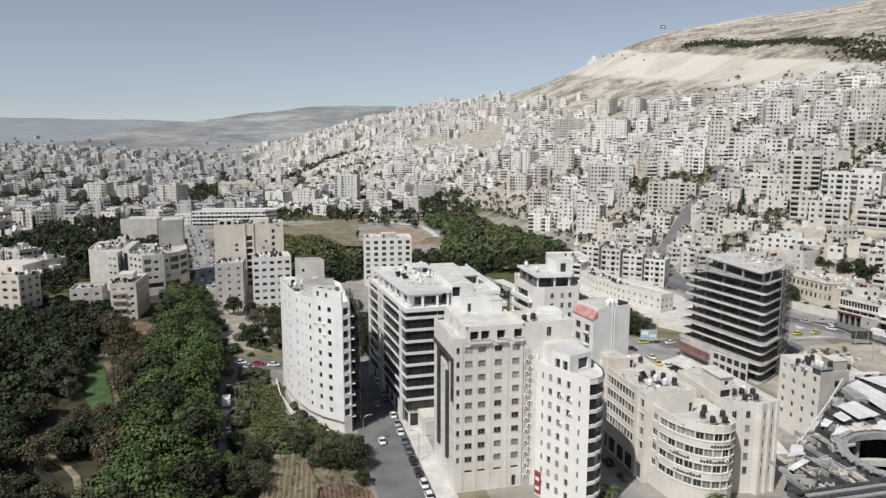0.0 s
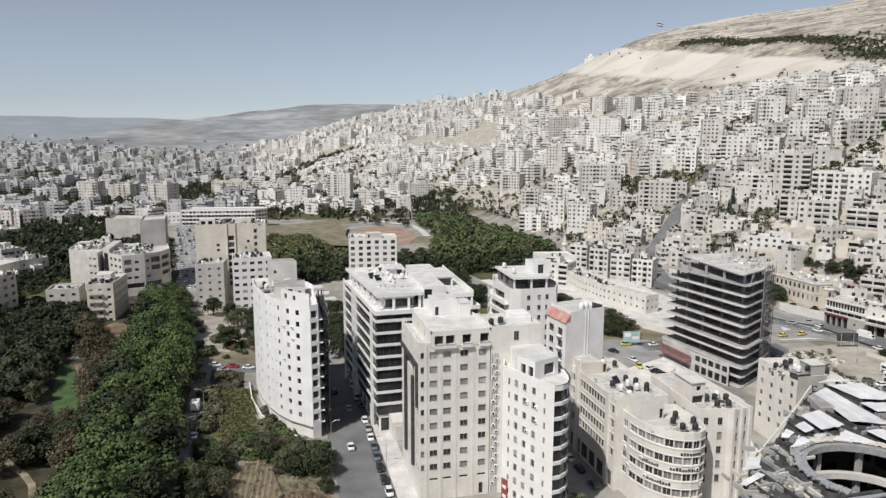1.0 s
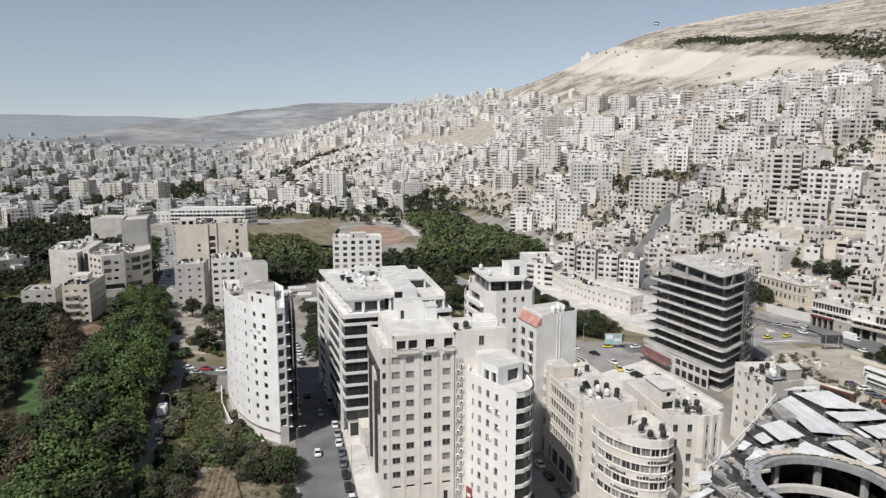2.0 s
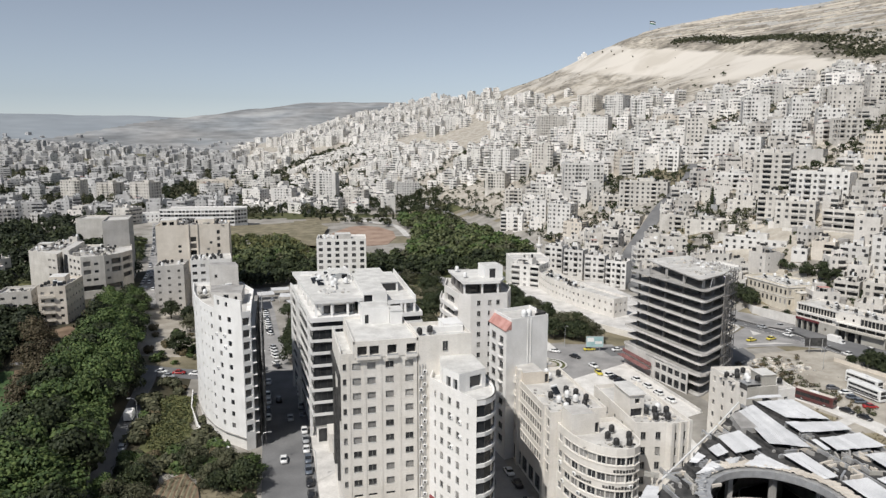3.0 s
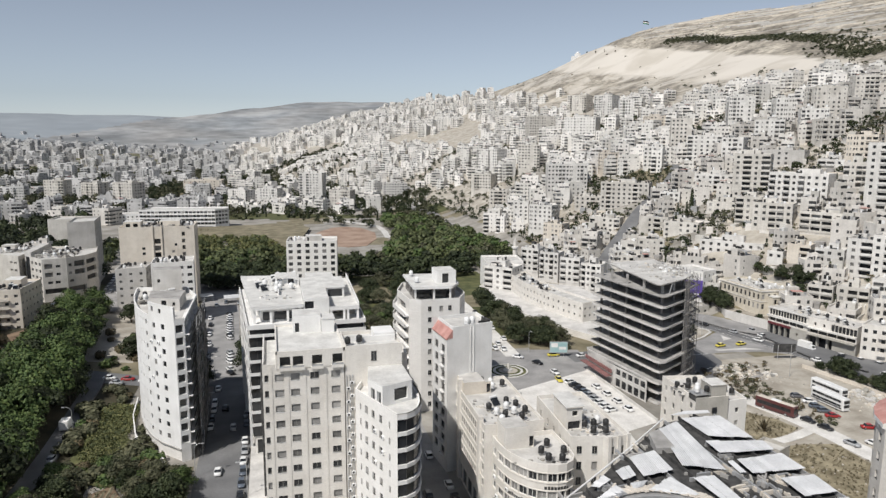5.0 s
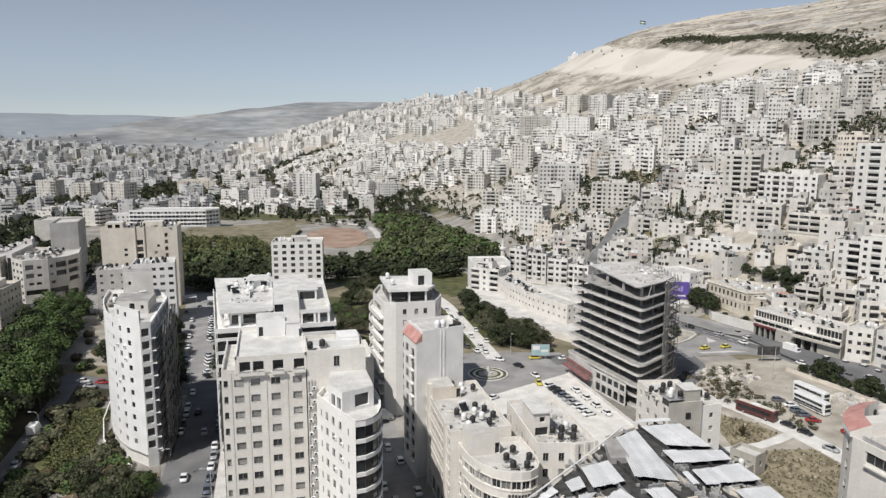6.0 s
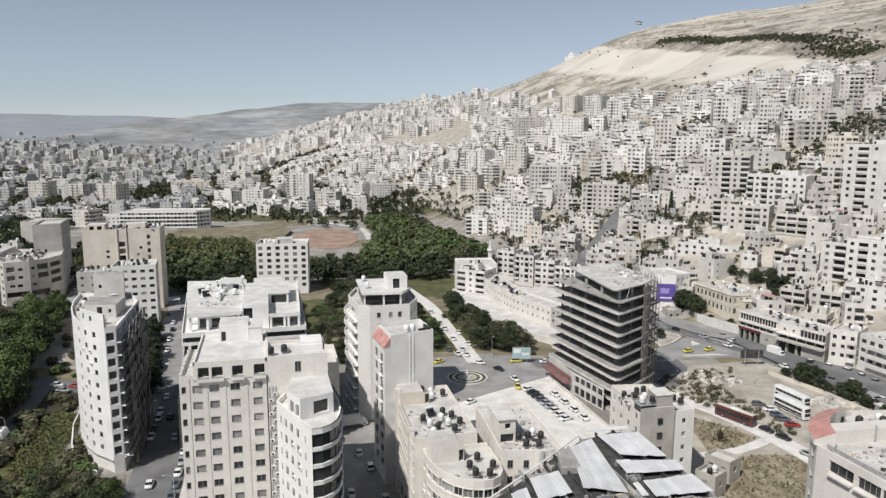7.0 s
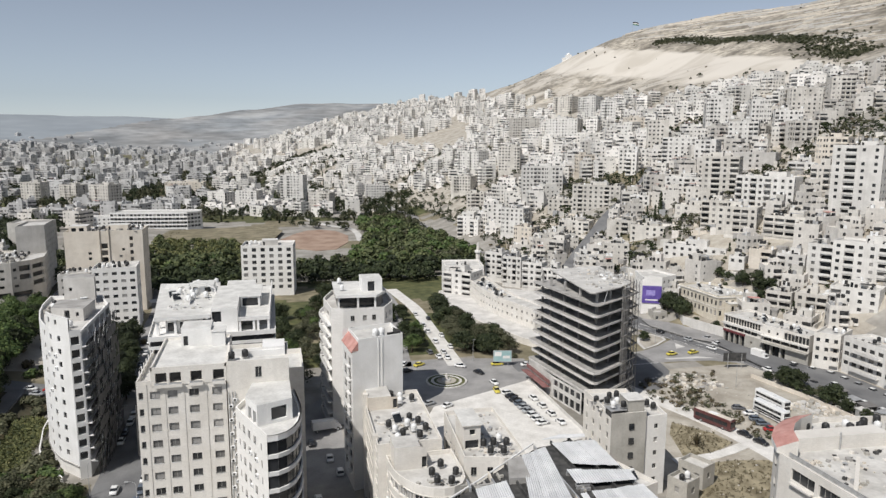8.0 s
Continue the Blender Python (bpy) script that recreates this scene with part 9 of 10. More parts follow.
front += scatter(random.Random(546), [(-6, 392), (8, 376), (34, 376), (46, 392), (40, 402), (2, 414)], 34, 4.2)
# Near edge in the darkest leaves, painting the shade at its foot.
woods("woodland", "dark trees along the near edge of the park", front, (("tree", LEAF_SHADED, 230, 0.91), ("tree", LEAF_DARK, 230, 0.91), ("tree", LEAF_DARK, 210, 0.98)), 0.75, 1.3, 515)
woods("woodland", "broad lighter green trees in the park", light, (("tree", LEAF_WOOD, 220, 0.98), ("tree", LEAF_WOOD, 210, 0.98), ("tree", LEAF_WOOD, 200, 1.04), ("tree", LEAF, 200, 0.98)), 0.8, 1.6, 516)
woods("woodland", "dense dark green park woodland", rest, WOOD, 0.65, 1.5, 501)
spots = scatter(rt, [(-235, 470), (-100, 445), (-84, 500), (-96, 600), (-110, 690), (-235, 690)], 230, 6.0)
spots = [p for p in spots if free(*p, 3)]
woods("woodland", "dark trees filling the gardens west of the road", spots, (("tree", LEAF_SHADED, 210, 0.98), ("tree", LEAF_DARK, 210, 0.98), ("tree", LEAF_SHADED, 200, 0.98), ("cypress", LEAF_SHADED, 150, 0.91)), 0.8, 1.6, 502)
spots = scatter(rt, [(86, 640), (190, 560), (196, 700), (150, 740), (60, 760), (60, 690)], 90, 6.5)
spots = [p for p in spots if free(*p, 3)]
woods("woodland", "scattered park trees beyond the red clearing", spots, (("tree", LEAF_DARK, 130, 1.17), ("tree", LEAF_OLIVE, 130, 1.17), ("cypress", LEAF_DARK, 200, 0.8)), 0.6, 1.1, 503)


def hash_of(x, y):
    return math.sin(x * 12.9898 + y * 78.233) * 43758.5453 % 1.0


def gap_spots(r, n, xr, yr, low, test, radius):
    """Places for trees: close together in the gaps between the houses, few elsewhere."""
    out = []
    for _ in range(n):
        x, y = r.uniform(*xr), r.uniform(*yr)
        g = noise.noise((x / 75, y / 75, 12.5))
        if test(x, y) and (g < low or r.random() < 0.2) and free(x, y, radius):
            out.append((x, y))
    return out


# crops in rows and dry grass
rows = [(-8.5 + 1.15 * i + rt.uniform(-0.15, 0.15), 180 + 0.9 * j) for i in range(9) for j in range(46)]
rows = [p for p in rows if in_poly(*p, [(-8.6, 224), (1, 220), (2.4, 196), (-2, 180), (-8, 186)])]
woods("crop_rows", "tall yellow-green grass standing in rows", rows, (("bush", LEAF_CROP, 44, 0.42), ("bush", LEAF_CROP, 40, 0.42), ("bush", LEAF_WOOD, 36, 0.42)), 0.5, 0.95, 511, 0.1)
dry = scatter(rt, [(155, 128), (178, 126), (183.6, 140), (184, 152), (175, 154), (162, 154), (153, 142)], 330, 0.9) + scatter(rt, [(164, 159), (172, 158.5), (181.5, 163), (180, 170), (173, 179), (168, 172)], 110, 1.0)
plot = scatter(random.Random(547), [(-9, 126), (19, 126), (19, 150), (20, 170), (4, 174), (-4, 166)], 620, 0.55)
woods("dry_grass", "dry weeds among the furrows of the plot", plot, (("bush", LEAF_DRY, 26, 0.35), ("bush", LEAF_OLIVE, 26, 0.35), ("bush", LEAF_BROWN, 24, 0.35)), 0.15, 0.55, 548, -0.5)
woods("dry_grass", "tufts of dry brown grass on the waste ground", dry, (("bush", LEAF_DRY, 26, 0.4), ("bush", LEAF_BROWN, 24, 0.4)), 0.16, 0.42, 512, 0.1)
verge = scatter(rt, [(183, 199), (197, 216), (212, 218), (214, 212), (198, 200), (192, 186), (188, 186)], 22, 2.6) + scatter(rt, [(190, 186), (195, 190), (196, 168), (193, 160), (190, 165)], 18, 1.9)
verge += scatter(random.Random(554), [(176, 196), (182, 184), (190, 186), (196, 200), (190, 212), (180, 210)], 44, 1.7)
woods("scrub_bushes", "dusty bushes among the rubble", verge, (("bush", LEAF_OLIVE, 90, 0.42), ("bush", LEAF_DRY, 80, 0.42), ("bush", LEAF_BROWN, 70, 0.42)), 0.35, 0.95, 513, 0.1)
SMALL = (("tree", LEAF_DARK, 84, 1.2), ("tree", LEAF_OLIVE, 80, 1.2), ("bush", LEAF_DARK, 60, 1.1), ("cypress", LEAF_DARK, 60, 1.0))
roads = [(222, 364), (234, 381), (248, 394), (261, 406), (271, 415), (285, 427), (297, 436), (322, 456)]
spots = gap_spots(rt, 16000, (205, 620), (225, 1000), -0.1, lambda x, y: (height(x, y) < 100 or hash_of(x, y) < 0.15) and (y < 560 or hash_of(y, x) < 0.45) and x - lerp_table(y, FOOT) > 12 and all((x - a) ** 2 + (y - c) ** 2 > 64 for a, c in roads), 1.9)
woods("hillside_trees", "small dark trees scattered among the hillside houses", spots[:2400], SMALL, 0.35, 0.8, 504)
spots = gap_spots(rt, 12000, (-460, 205), (690, 1500), 0.06, lambda x, y: True, 2.4)
woods("valley_trees", "dark trees between the houses of the valley", spots[:2300], SMALL, 0.8, 1.5, 507)
belt = Path([(724, 1148), (747, 1065), (752, 968), (738, 851), (728, 780), (712, 724), (678, 641)])
spots = []
for _ in range(2300):
    q = belt.at(rt.uniform(0, belt.length))[0]
    wide = 5 if q.y > 790 else 13
    spots.append((q.x + rt.gauss(4, wide), q.y + rt.uniform(-8, 8)))
woods("hill_plantation", "dark belt of planted trees on the bare hill", spots, (("tree", LEAF_OLIVE, 26, 2.1), ("tree", LEAF_DARK, 28, 2.1), ("tree", LEAF_OLIVE, 26, 2.1)), 0.28, 0.5, 505)
spots = []
for _ in range(170):
    y = rt.uniform(560, 1700)
    x = lerp_table(y, FOOT) + rt.uniform(330, 900)
    spots.append((x, y))
woods("hill_scrub", "sparse dark bushes on the bare hillside", spots, (("bush", LEAF_DARK, 50, 0.9), ("bush", LEAF_DRY, 50, 0.9)), 0.5, 1.2, 506)

yard = gap_spots(rt, 9000, (215, 440), (225, 490), 9, lambda x, y: x - lerp_table(y, FOOT) > 8 and all((x - a) ** 2 + (y - c) ** 2 > 40 for a, c in roads), 0.7)
woods("yard_bushes", "bushes and small trees in the hillside yards", yard[:900], (("bush", LEAF_DARK, 60, 0.6), ("bush", LEAF_OLIVE, 60, 0.6), ("bush", LEAF_DRY, 50, 0.6)), 0.4, 1.0, 514, 0.1)

def palm(x, y, high, seed):
    """A palm: a scarred trunk and arching fronds of narrow leaflets."""
    r = random.Random(seed)
    t = thing("palm_tree", "small green palm tree on the street kerb", "tree", "street palms", (x, y, 0.1))
    trunk = Mesh()
    for k in range(6):
        trunk.tube((0, 0, high * k / 6 - (0.3 if k == 0 else 0)), (0, 0, high * (k + 1) / 6), 0.24 - 0.012 * k, 0.19 - 0.012 * k, BARK, 8)
    part("trunk", trunk, t)
    for k in range(18):
        frond = Mesh()
        a, up, long = 2.4 * k + r.uniform(-0.2, 0.2), r.uniform(-0.1, 1.1), r.uniform(1.9, 2.7)
        d = Vector((math.cos(a), math.sin(a), 0))
        side = Vector((-d.y, d.x, 0))
        rib = [Vector((0, 0, high)) + d * (long * f) + Vector((0, 0, long * (up * f - (0.55 + 0.5 * up) * f * f))) for f in (0, 0.2, 0.4, 0.6, 0.8, 1.0)]
        for p, q in zip(rib, rib[1:]):
            for e in (0.25, 0.75):
                m = p.lerp(q, e)
                for sgn in (-1, 1):
                    tip = m + side * (sgn * 0.62) + (q - p) * 0.9 - Vector((0, 0, 0.22))
                    frond.face([tuple(m), tuple(m + (q - p) * 0.4), tuple(tip)], LEAF)
        part("frond", frond, t)
    return t


palm(69.2, 128.6, 4.4, 560)
palm(88.8, 119.0, 5.2, 561)

# the cemetery garden beyond the park: white stones among bushes
r = random.Random(530)
stones = Mesh()
for x, y in scatter(r, [(130, 752), (200, 758), (228, 820), (200, 852), (140, 822)], 420, 2.0):
    h, w = r.uniform(0.6, 1.8), r.uniform(0.8, 2.4)
    stones.box(x - w / 2, y - 0.5, height(x, y) - 0.5, x + w / 2, y + 0.5, height(x, y) + h, r.choice((OLD_WHITE, WHITE_STONE, CEMENT)), r.uniform(-0.3, 0.3), (x, y))
tagged(new("cemetery_stones", stones.data("cemetery_stones")), "white stones of a cemetery garden", "stones", kind="stuff")
woods("cemetery_trees", "dark bushes and trees of the cemetery garden", scatter(r, [(126, 748), (204, 752), (232, 824), (200, 858), (136, 828)], 90, 5), SMALL, 0.5, 1.1, 531)


# ---- vehicles ----
def loft(b, rings, m, cap=True):
    """Skin a row of closed rings of equal count."""
    n = len(rings[0])
    k0 = len(b.v)
    s = b.slot(m)
    for ring in rings:
        b.v.extend(ring)
    for j in range(len(rings) - 1):
        for k in range(n):
            b.f.append((k0 + j * n + k, k0 + j * n + (k + 1) % n, k0 + (j + 1) * n + (k + 1) % n, k0 + (j + 1) * n + k))
            b.i.append(s)
    if cap:
        b.f.append(tuple(k0 + k for k in reversed(range(n))))
        b.f.append(tuple(k0 + (len(rings) - 1) * n + k for k in range(n)))
        b.i += [s, s]


def wheel_mesh(r, w):
    b = Mesh()
    b.tube((0, -w / 2, 0), (0, w / 2, 0), r, r, RUBBER, 14)
    me = b
    me.tube((0, -w / 2 - 0.01, 0), (0, w / 2 + 0.01, 0), r * 0.58, r * 0.58, METAL, 10)
    return me.data("wheel", False)


WHEEL = wheel_mesh(0.32, 0.2)
BUS_WHEEL = wheel_mesh(0.5, 0.3)
GLAZE = surface("car_glass", (0.015, 0.017, 0.02), (0.03, 0.032, 0.035), 1, rough=0.08, fine=0.5, bump=0, spec=0.6)


def car_meshes(m, long=4.3, tail=True):
    """A saloon or hatchback: the lower body, the glazed cabin and the roof."""
    body = Mesh()
    h = long / 2
    prof = [(-h, 0.62, 0.35, 0.72), (-h + 0.12, 0.78, 0.24, 0.86), (-h + 0.9, 0.86, 0.2, 0.92), (0, 0.88, 0.2, 0.9), (h - 1.1, 0.87, 0.2, 0.88), (h - 0.25, 0.8, 0.24, 0.72), (h, 0.6, 0.36, 0.6)]
    rings = []
    for x, w, z0, z1 in prof:
        rings.append([(x, -w, z0 + 0.12), (x, -w * 0.9, z0), (x, w * 0.9, z0), (x, w, z0 + 0.12), (x, w, z1 - 0.16), (x, w * 0.9, z1), (x, -w * 0.9, z1), (x, -w, z1 - 0.16)])
    loft(body, rings, m)
    glass = Mesh()
    back = -h + (0.75 if tail else 0.2)
    cab = [(back, 0.74, 0.88, 0.9), (back + 0.5, 0.66, 0.86, 1.36), (0.35, 0.66, 0.86, 1.4), (1.05, 0.74, 0.86, 0.89)]
    rings = [[(x, -0.77, z0), (x, 0.77, z0), (x, w, z1), (x, -w, z1)] for x, w, z0, z1 in cab]
    loft(glass, rings, GLAZE)
    roof = Mesh()
    rings = [[(x, -0.66, z), (x, 0.66, z), (x, 0.58, z + 0.06), (x, -0.58, z + 0.06)] for x, z in ((back + 0.48, 1.365), (0.1, 1.405), (0.4, 1.402))]
    loft(roof, rings, m)
    return body.data("body", True), glass.data("windows"), roof.data("roof")




def make_car(name, m, label, long=4.3, tail=True, sign=False):
    t = thing(name, label, "car", "parked and passing cars")
    body, glass, roof = car_meshes(m, long, tail)
    part("body", body, t)
    part("glazing", glass, t, "dark car windows")
    part("roof", roof, t)
    for x in (-long * 0.31, long * 0.31):
        for y in (-0.78, 0.78):
            part("wheel", WHEEL, t, m=pose(x, y, 0.32))
    if sign:
        s = Mesh()
        s.box(-0.1, -0.3, 1.46, 0.1, 0.3, 1.62, WHITE_PLASTIC)
        part("roof_sign", s, t)
    protos.append(t)
    return t


P_WHITE, P_SILVER, P_BLACK = paint("car_white", (0.78, 0.78, 0.77)), paint("car_silver", (0.36, 0.37, 0.38)), paint("car_black", (0.015, 0.015, 0.017))
P_RED, P_YELLOW, P_BLUE, P_GREY = paint("car_red", (0.35, 0.02, 0.02)), paint("taxi_yellow", (0.62, 0.52, 0.08)), paint("car_blue", (0.11, 0.13, 0.16)), paint("car_grey", (0.12, 0.12, 0.13))
CARS = [make_car("car", P_WHITE, "white saloon car on the asphalt"), make_car("car", P_WHITE, "white hatchback car on the asphalt", 3.9, False), make_car("car", P_SILVER, "silver saloon car on the asphalt"),
        make_car("car", P_BLACK, "black saloon car on the asphalt"), make_car("car", P_GREY, "dark grey hatchback on the asphalt", 4.0, False), make_car("car", P_BLUE, "blue-grey hatchback on the asphalt", 4.0, False)]
RED_CAR = make_car("car", P_RED, "red saloon car at the kerb")
TAXI = make_car("taxi", P_YELLOW, "yellow taxi with a white roof sign", 4.6, True, True)
rc = random.Random(600)


def park(x, y, turn, proto=None, lift=0.1):
    proto = proto or rc.choices(CARS, (30, 22, 16, 14, 10, 8))[0]
    return copy_thing(proto, pose(x, y, max(height(x, y), 0) + lift, 0, 0, turn))


# both kerbs of the street between the towers
y = 142.0
while y < 232:
    for x in (22.2, 31.8):
        if rc.random() < 0.84 and not (x < 25 and y < 196):
            park(x + rc.uniform(-0.15, 0.15), y + rc.uniform(-0.4, 0.4), 90 + rc.choice((0, 180)) + rc.uniform(-2, 2), None, 0.105)
    y += 5.9
for x, y, p in ((26.0, 173, CARS[0]), (28.4, 199, CARS[2]), (25.4, 214, CARS[3])):
    park(x, y, 90, p, 0.105)
# the broad car street behind
for x, tilt in ((9.6, 62), (25.2, 118)):
    y = 246.0
    while y < 330:
        if rc.random() < 0.86:
            park(x - (y - 246) * 0.055 + (y - 246) * 0.0, y, tilt, None, 0.03)
        y += 3.9
for x, y in ((17.0, 262), (16.2, 268), (15.8, 281), (14.6, 296), (14.0, 311), (13, 322), (9, 338), (4, 345), (14, 346), (18, 352), (24, 349)):
    park(x, y, 92 + rc.uniform(-6, 6), None, 0.03)
# cross street and lane
for x, y, p, a in ((-12.5, 245.6, CARS[0], -12), (-6.8, 244.8, RED_CAR, -10), (-1.4, 243.4, CARS[0], -10), (-9.6, 241.0, CARS[2], -12), (4, 246, CARS[3], -9), (-30, 254, CARS[0], -15), (-36, 256.5, CARS[1], -15)):
    park(x, y, a, p, 0.06)
for x, y, p in ((-17.6, 163, CARS[1]), (-13.6, 186, CARS[2]), (-14.2, 156, CARS[0])):
    park(x, y, 90, p, 0.09)
# side street between the office blocks
for x, y, p in ((78.4, 148, CARS[3]), (78.4, 154, CARS[0]), (70.6, 146, CARS[0]), (70.4, 140, CARS[3]), (72.8, 151, CARS[4]), (75.4, 178, CARS[0]), (71.4, 188, CARS[3]), (77.2, 170, CARS[1]), (70.4, 133, CARS[2]), (78.3, 140, CARS[4]), (71.2, 158, CARS[0])):
    park(x, y, 90, p, 0.05)
# the square and its approach roads
for x, y, a, p in ((103, 247, 80, CARS[0]), (107, 239, 20, CARS[3]), (109, 262, 84, CARS[0]), (111.5, 276, 84, CARS[3]), (126.5, 240, -35, CARS[0]), (131, 232, -60, CARS[3]), (133, 221, -80, CARS[0]), (131.5, 214, -95, TAXI), (140, 239, -4, TAXI),
                   (150, 236, 0, CARS[0]), (108, 208, 20, CARS[2]), (113, 205, 30, CARS[0]), (121.5, 252, 95, CARS[0]), (119.5, 258, 95, CARS[4]), (112.6, 244.6, 30, TAXI), (107.5, 246.5, 60, CARS[1])):
    park(x, y, a, p, 0.07)
for k in range(9):
    park(134.2 + 0.25 * k, 211 - 3.1 * k, 12, None, 0.11)
for k in range(4):
    park(140.6 + 0.3 * k, 205 - 6.4 * k, 95, None, 0.11)
# the straight road to the suburbs: cars along both kerbs and in its lanes
SUBURB = Path([(-33, 330), (-38, 420), (-52, 531), (-70, 653)])
u = 40.0
while u < 310:
    q, d, o = SUBURB.at(u)
    for off in (-4.6, 4.6, -1.6, 1.8):
        if rc.random() < (0.72 if abs(off) > 3 else 0.22):
            park(q.x + o.x * off, q.y + o.y * off, math.degrees(math.atan2(d.y, d.x)) + (180 if off < 0 else 0), None, 0.12)
    u += rc.uniform(6, 9)
# main road, taxis, and the lots beside it
for x, y, a, p in ((207.8, 235.1, 10, TAXI), (216.8, 235, 12, TAXI), (226.8, 238, 106, CARS[0]), (232.4, 242.4, -72, CARS[0]), (219.6, 263.4, 108, CARS[3]), (224.8, 250.9, 107, CARS[2]), (233.6, 250.4, -70, CARS[2]), (230.6, 211.3, 98, CARS[0]), (241.5, 211.5, -84, CARS[3]), (241.6, 192.4, -88, CARS[0]), (232.4, 184, 92, CARS[4]), (213.6, 296, 95, CARS[0])):
    park(x, y, a, p, 0.16)
for k in range(9):
    park(243.4 + 2.6 * min(k, 2) + 0.12 * k, 213 - 5.6 * k, -74 - 2 * min(k, 8), None, 0.16)
for k in range(5):
    park(236.2 + 0.5 * k, 196 - 6.3 * k, 100, None, 0.16)
for k, (x, y, p) in enumerate(((198, 183.0, CARS[4]), (198.6, 178.4, CARS[0]), (197.6, 174.6, CARS[5]), (197.3, 171.2, CARS[5]), (196.8, 167.2, RED_CAR), (200.6, 158.2, RED_CAR), (203, 156, CARS[3]), (205, 153, CARS[0]), (212, 186, CARS[3]), (187.4, 166.1, CARS[3]), (188.4, 160.7, CARS[3]), (187.4, 150.4, CARS[2]), (193, 149, CARS[0]), (198, 144, CARS[2]), (202, 139, CARS[0]))):
    park(x, y, -74 if k > 8 else -18, p, 0.1)


def coach(label, m, long=12.0, decks=1, stripe=None, top=None):
    t = thing("coach", label, "bus")
    H = 3.3 if decks == 1 else 4.0
    b = Mesh()
    h = long / 2
    rings = [[(x, -w, 0.4), (x, w, 0.4), (x, w, H - 0.25), (x, w - 0.25, H), (x, -w + 0.25, H), (x, -w, H - 0.25)] for x, w in ((-h, 1.15), (-h + 0.2, 1.27), (h - 0.25, 1.27), (h, 1.1))]
    loft(b, rings, m)
    part("body", b, t)
    for z0, z1 in ((1.4, 2.5),) if decks == 1 else ((1.35, 2.0), (2.6, 3.35)):
        for y, s in ((-1.275, -1), (1.275, 1)):
            for k in range(7):
                g = Mesh()
                x0 = -h + 0.7 + (long - 1.6) * k / 7
                g.box(x0, min(y, y + 0.02 * s), z0, x0 + (long - 1.6) / 7 - 0.07, max(y, y + 0.02 * s), z1, GLAZE)
                part("window", g, t)
        g = Mesh()
        g.box(h - 0.1, -1.05, z0 - 0.1, h + 0.015, 1.05, z1 + 0.2, GLAZE)
        part("windscreen", g, t)
    if stripe:
        g = Mesh()
        for y in (-1.29, 1.273):
            g.box(-h + 0.4, y, 0.8, h - 0.6, y + 0.017, 1.2, stripe)
        part("stripe", g, t)
    for x in (-h + 2.6, h - 2.4):
        for y in (-1.12, 1.12):
            part("wheel", BUS_WHEEL, t, m=pose(x, y, 0.5))
    if top:
        g = Mesh()
        g.box(-h + 0.3, -1.0, H + 0.001, h - 0.4, 1.0, H + 0.04, top)
        part("roof_panel", g, t, "dusty tan roof")
    a = Mesh()
    a.box(-1.5, -0.7, H + 0.044, 1.2, 0.7, H + 0.22, WHITE_PLASTIC)
    part("roof_unit", a, t)
    return t


coach("dark red touring coach on the dusty track", paint("coach_red", (0.09, 0.028, 0.028)), 12.0, top=TAN_STONE).matrix_basis = pose(183.8, 174.8, 0.1, 0, 0, -70)
coach("white double-deck coach parked on waste ground", P_WHITE, 12.0, 2, P_BLACK).matrix_basis = pose(203.2, 175.4, 0.05, 0, 0, -86)
coach("white double-deck coach parked on waste ground", P_WHITE, 12.0, 2, P_BLACK).matrix_basis = pose(209.2, 182.4, 0.05, 0, 0, -86)


def truck(label, x, y, turn, long=6.5):
    t = thing("box_truck", label, "truck")
    b = Mesh()
    b.box(-long / 2, -1.1, 0.9, long / 2 - 1.9, 1.1, 3.2, WHITE_PAINT)
    part("cargo_box", b, t)
    c = Mesh()
    loft(c, [[(xx, -0.98, 0.5), (xx, 0.98, 0.5), (xx, 0.9, zz), (xx, -0.9, zz)] for xx, zz in ((long / 2 - 1.85, 2.3), (long / 2 - 0.7, 2.3), (long / 2 - 0.2, 1.4), (long / 2, 1.2))], P_WHITE)
    part("cab", c, t)
    g = Mesh()
    g.face([(long / 2 - 0.66, -0.8, 2.22), (long / 2 - 0.2, -0.8, 1.46), (long / 2 - 0.2, 0.8, 1.46), (long / 2 - 0.66, 0.8, 2.22)][::-1], GLAZE)
    part("windscreen", g, t)
    for xx in (-long / 2 + 1.2, long / 2 - 1.0):
        for yy in (-0.9, 0.9):
            part("wheel", BUS_WHEEL, t, m=pose(xx, yy, 0.5))
    t.matrix_basis = pose(x, y, max(0, height(x, y)) + 0.1, 0, 0, turn)


truck("white box truck on the main road", 237.4, 224, -78)
truck("white box truck on the shaded side street", 76, 196, 8, 8)
truck("grey-white van parked on the narrow lane", -15, 205, 88, 5.4)


for y, side, lift in ((250, -1, 0.2), (257, -1, 0.2), (263, 1, 0.2), (271, -1, 0.2), (279, 1, 0.2), (286, -1, 0.2), (296, -1, 0.2), (306, 1, 0.2), (315, -1, 0.2)):
    park(126.8 + side * 2.1 + (y - 268) * 0.02, y, 88, lift=lift)

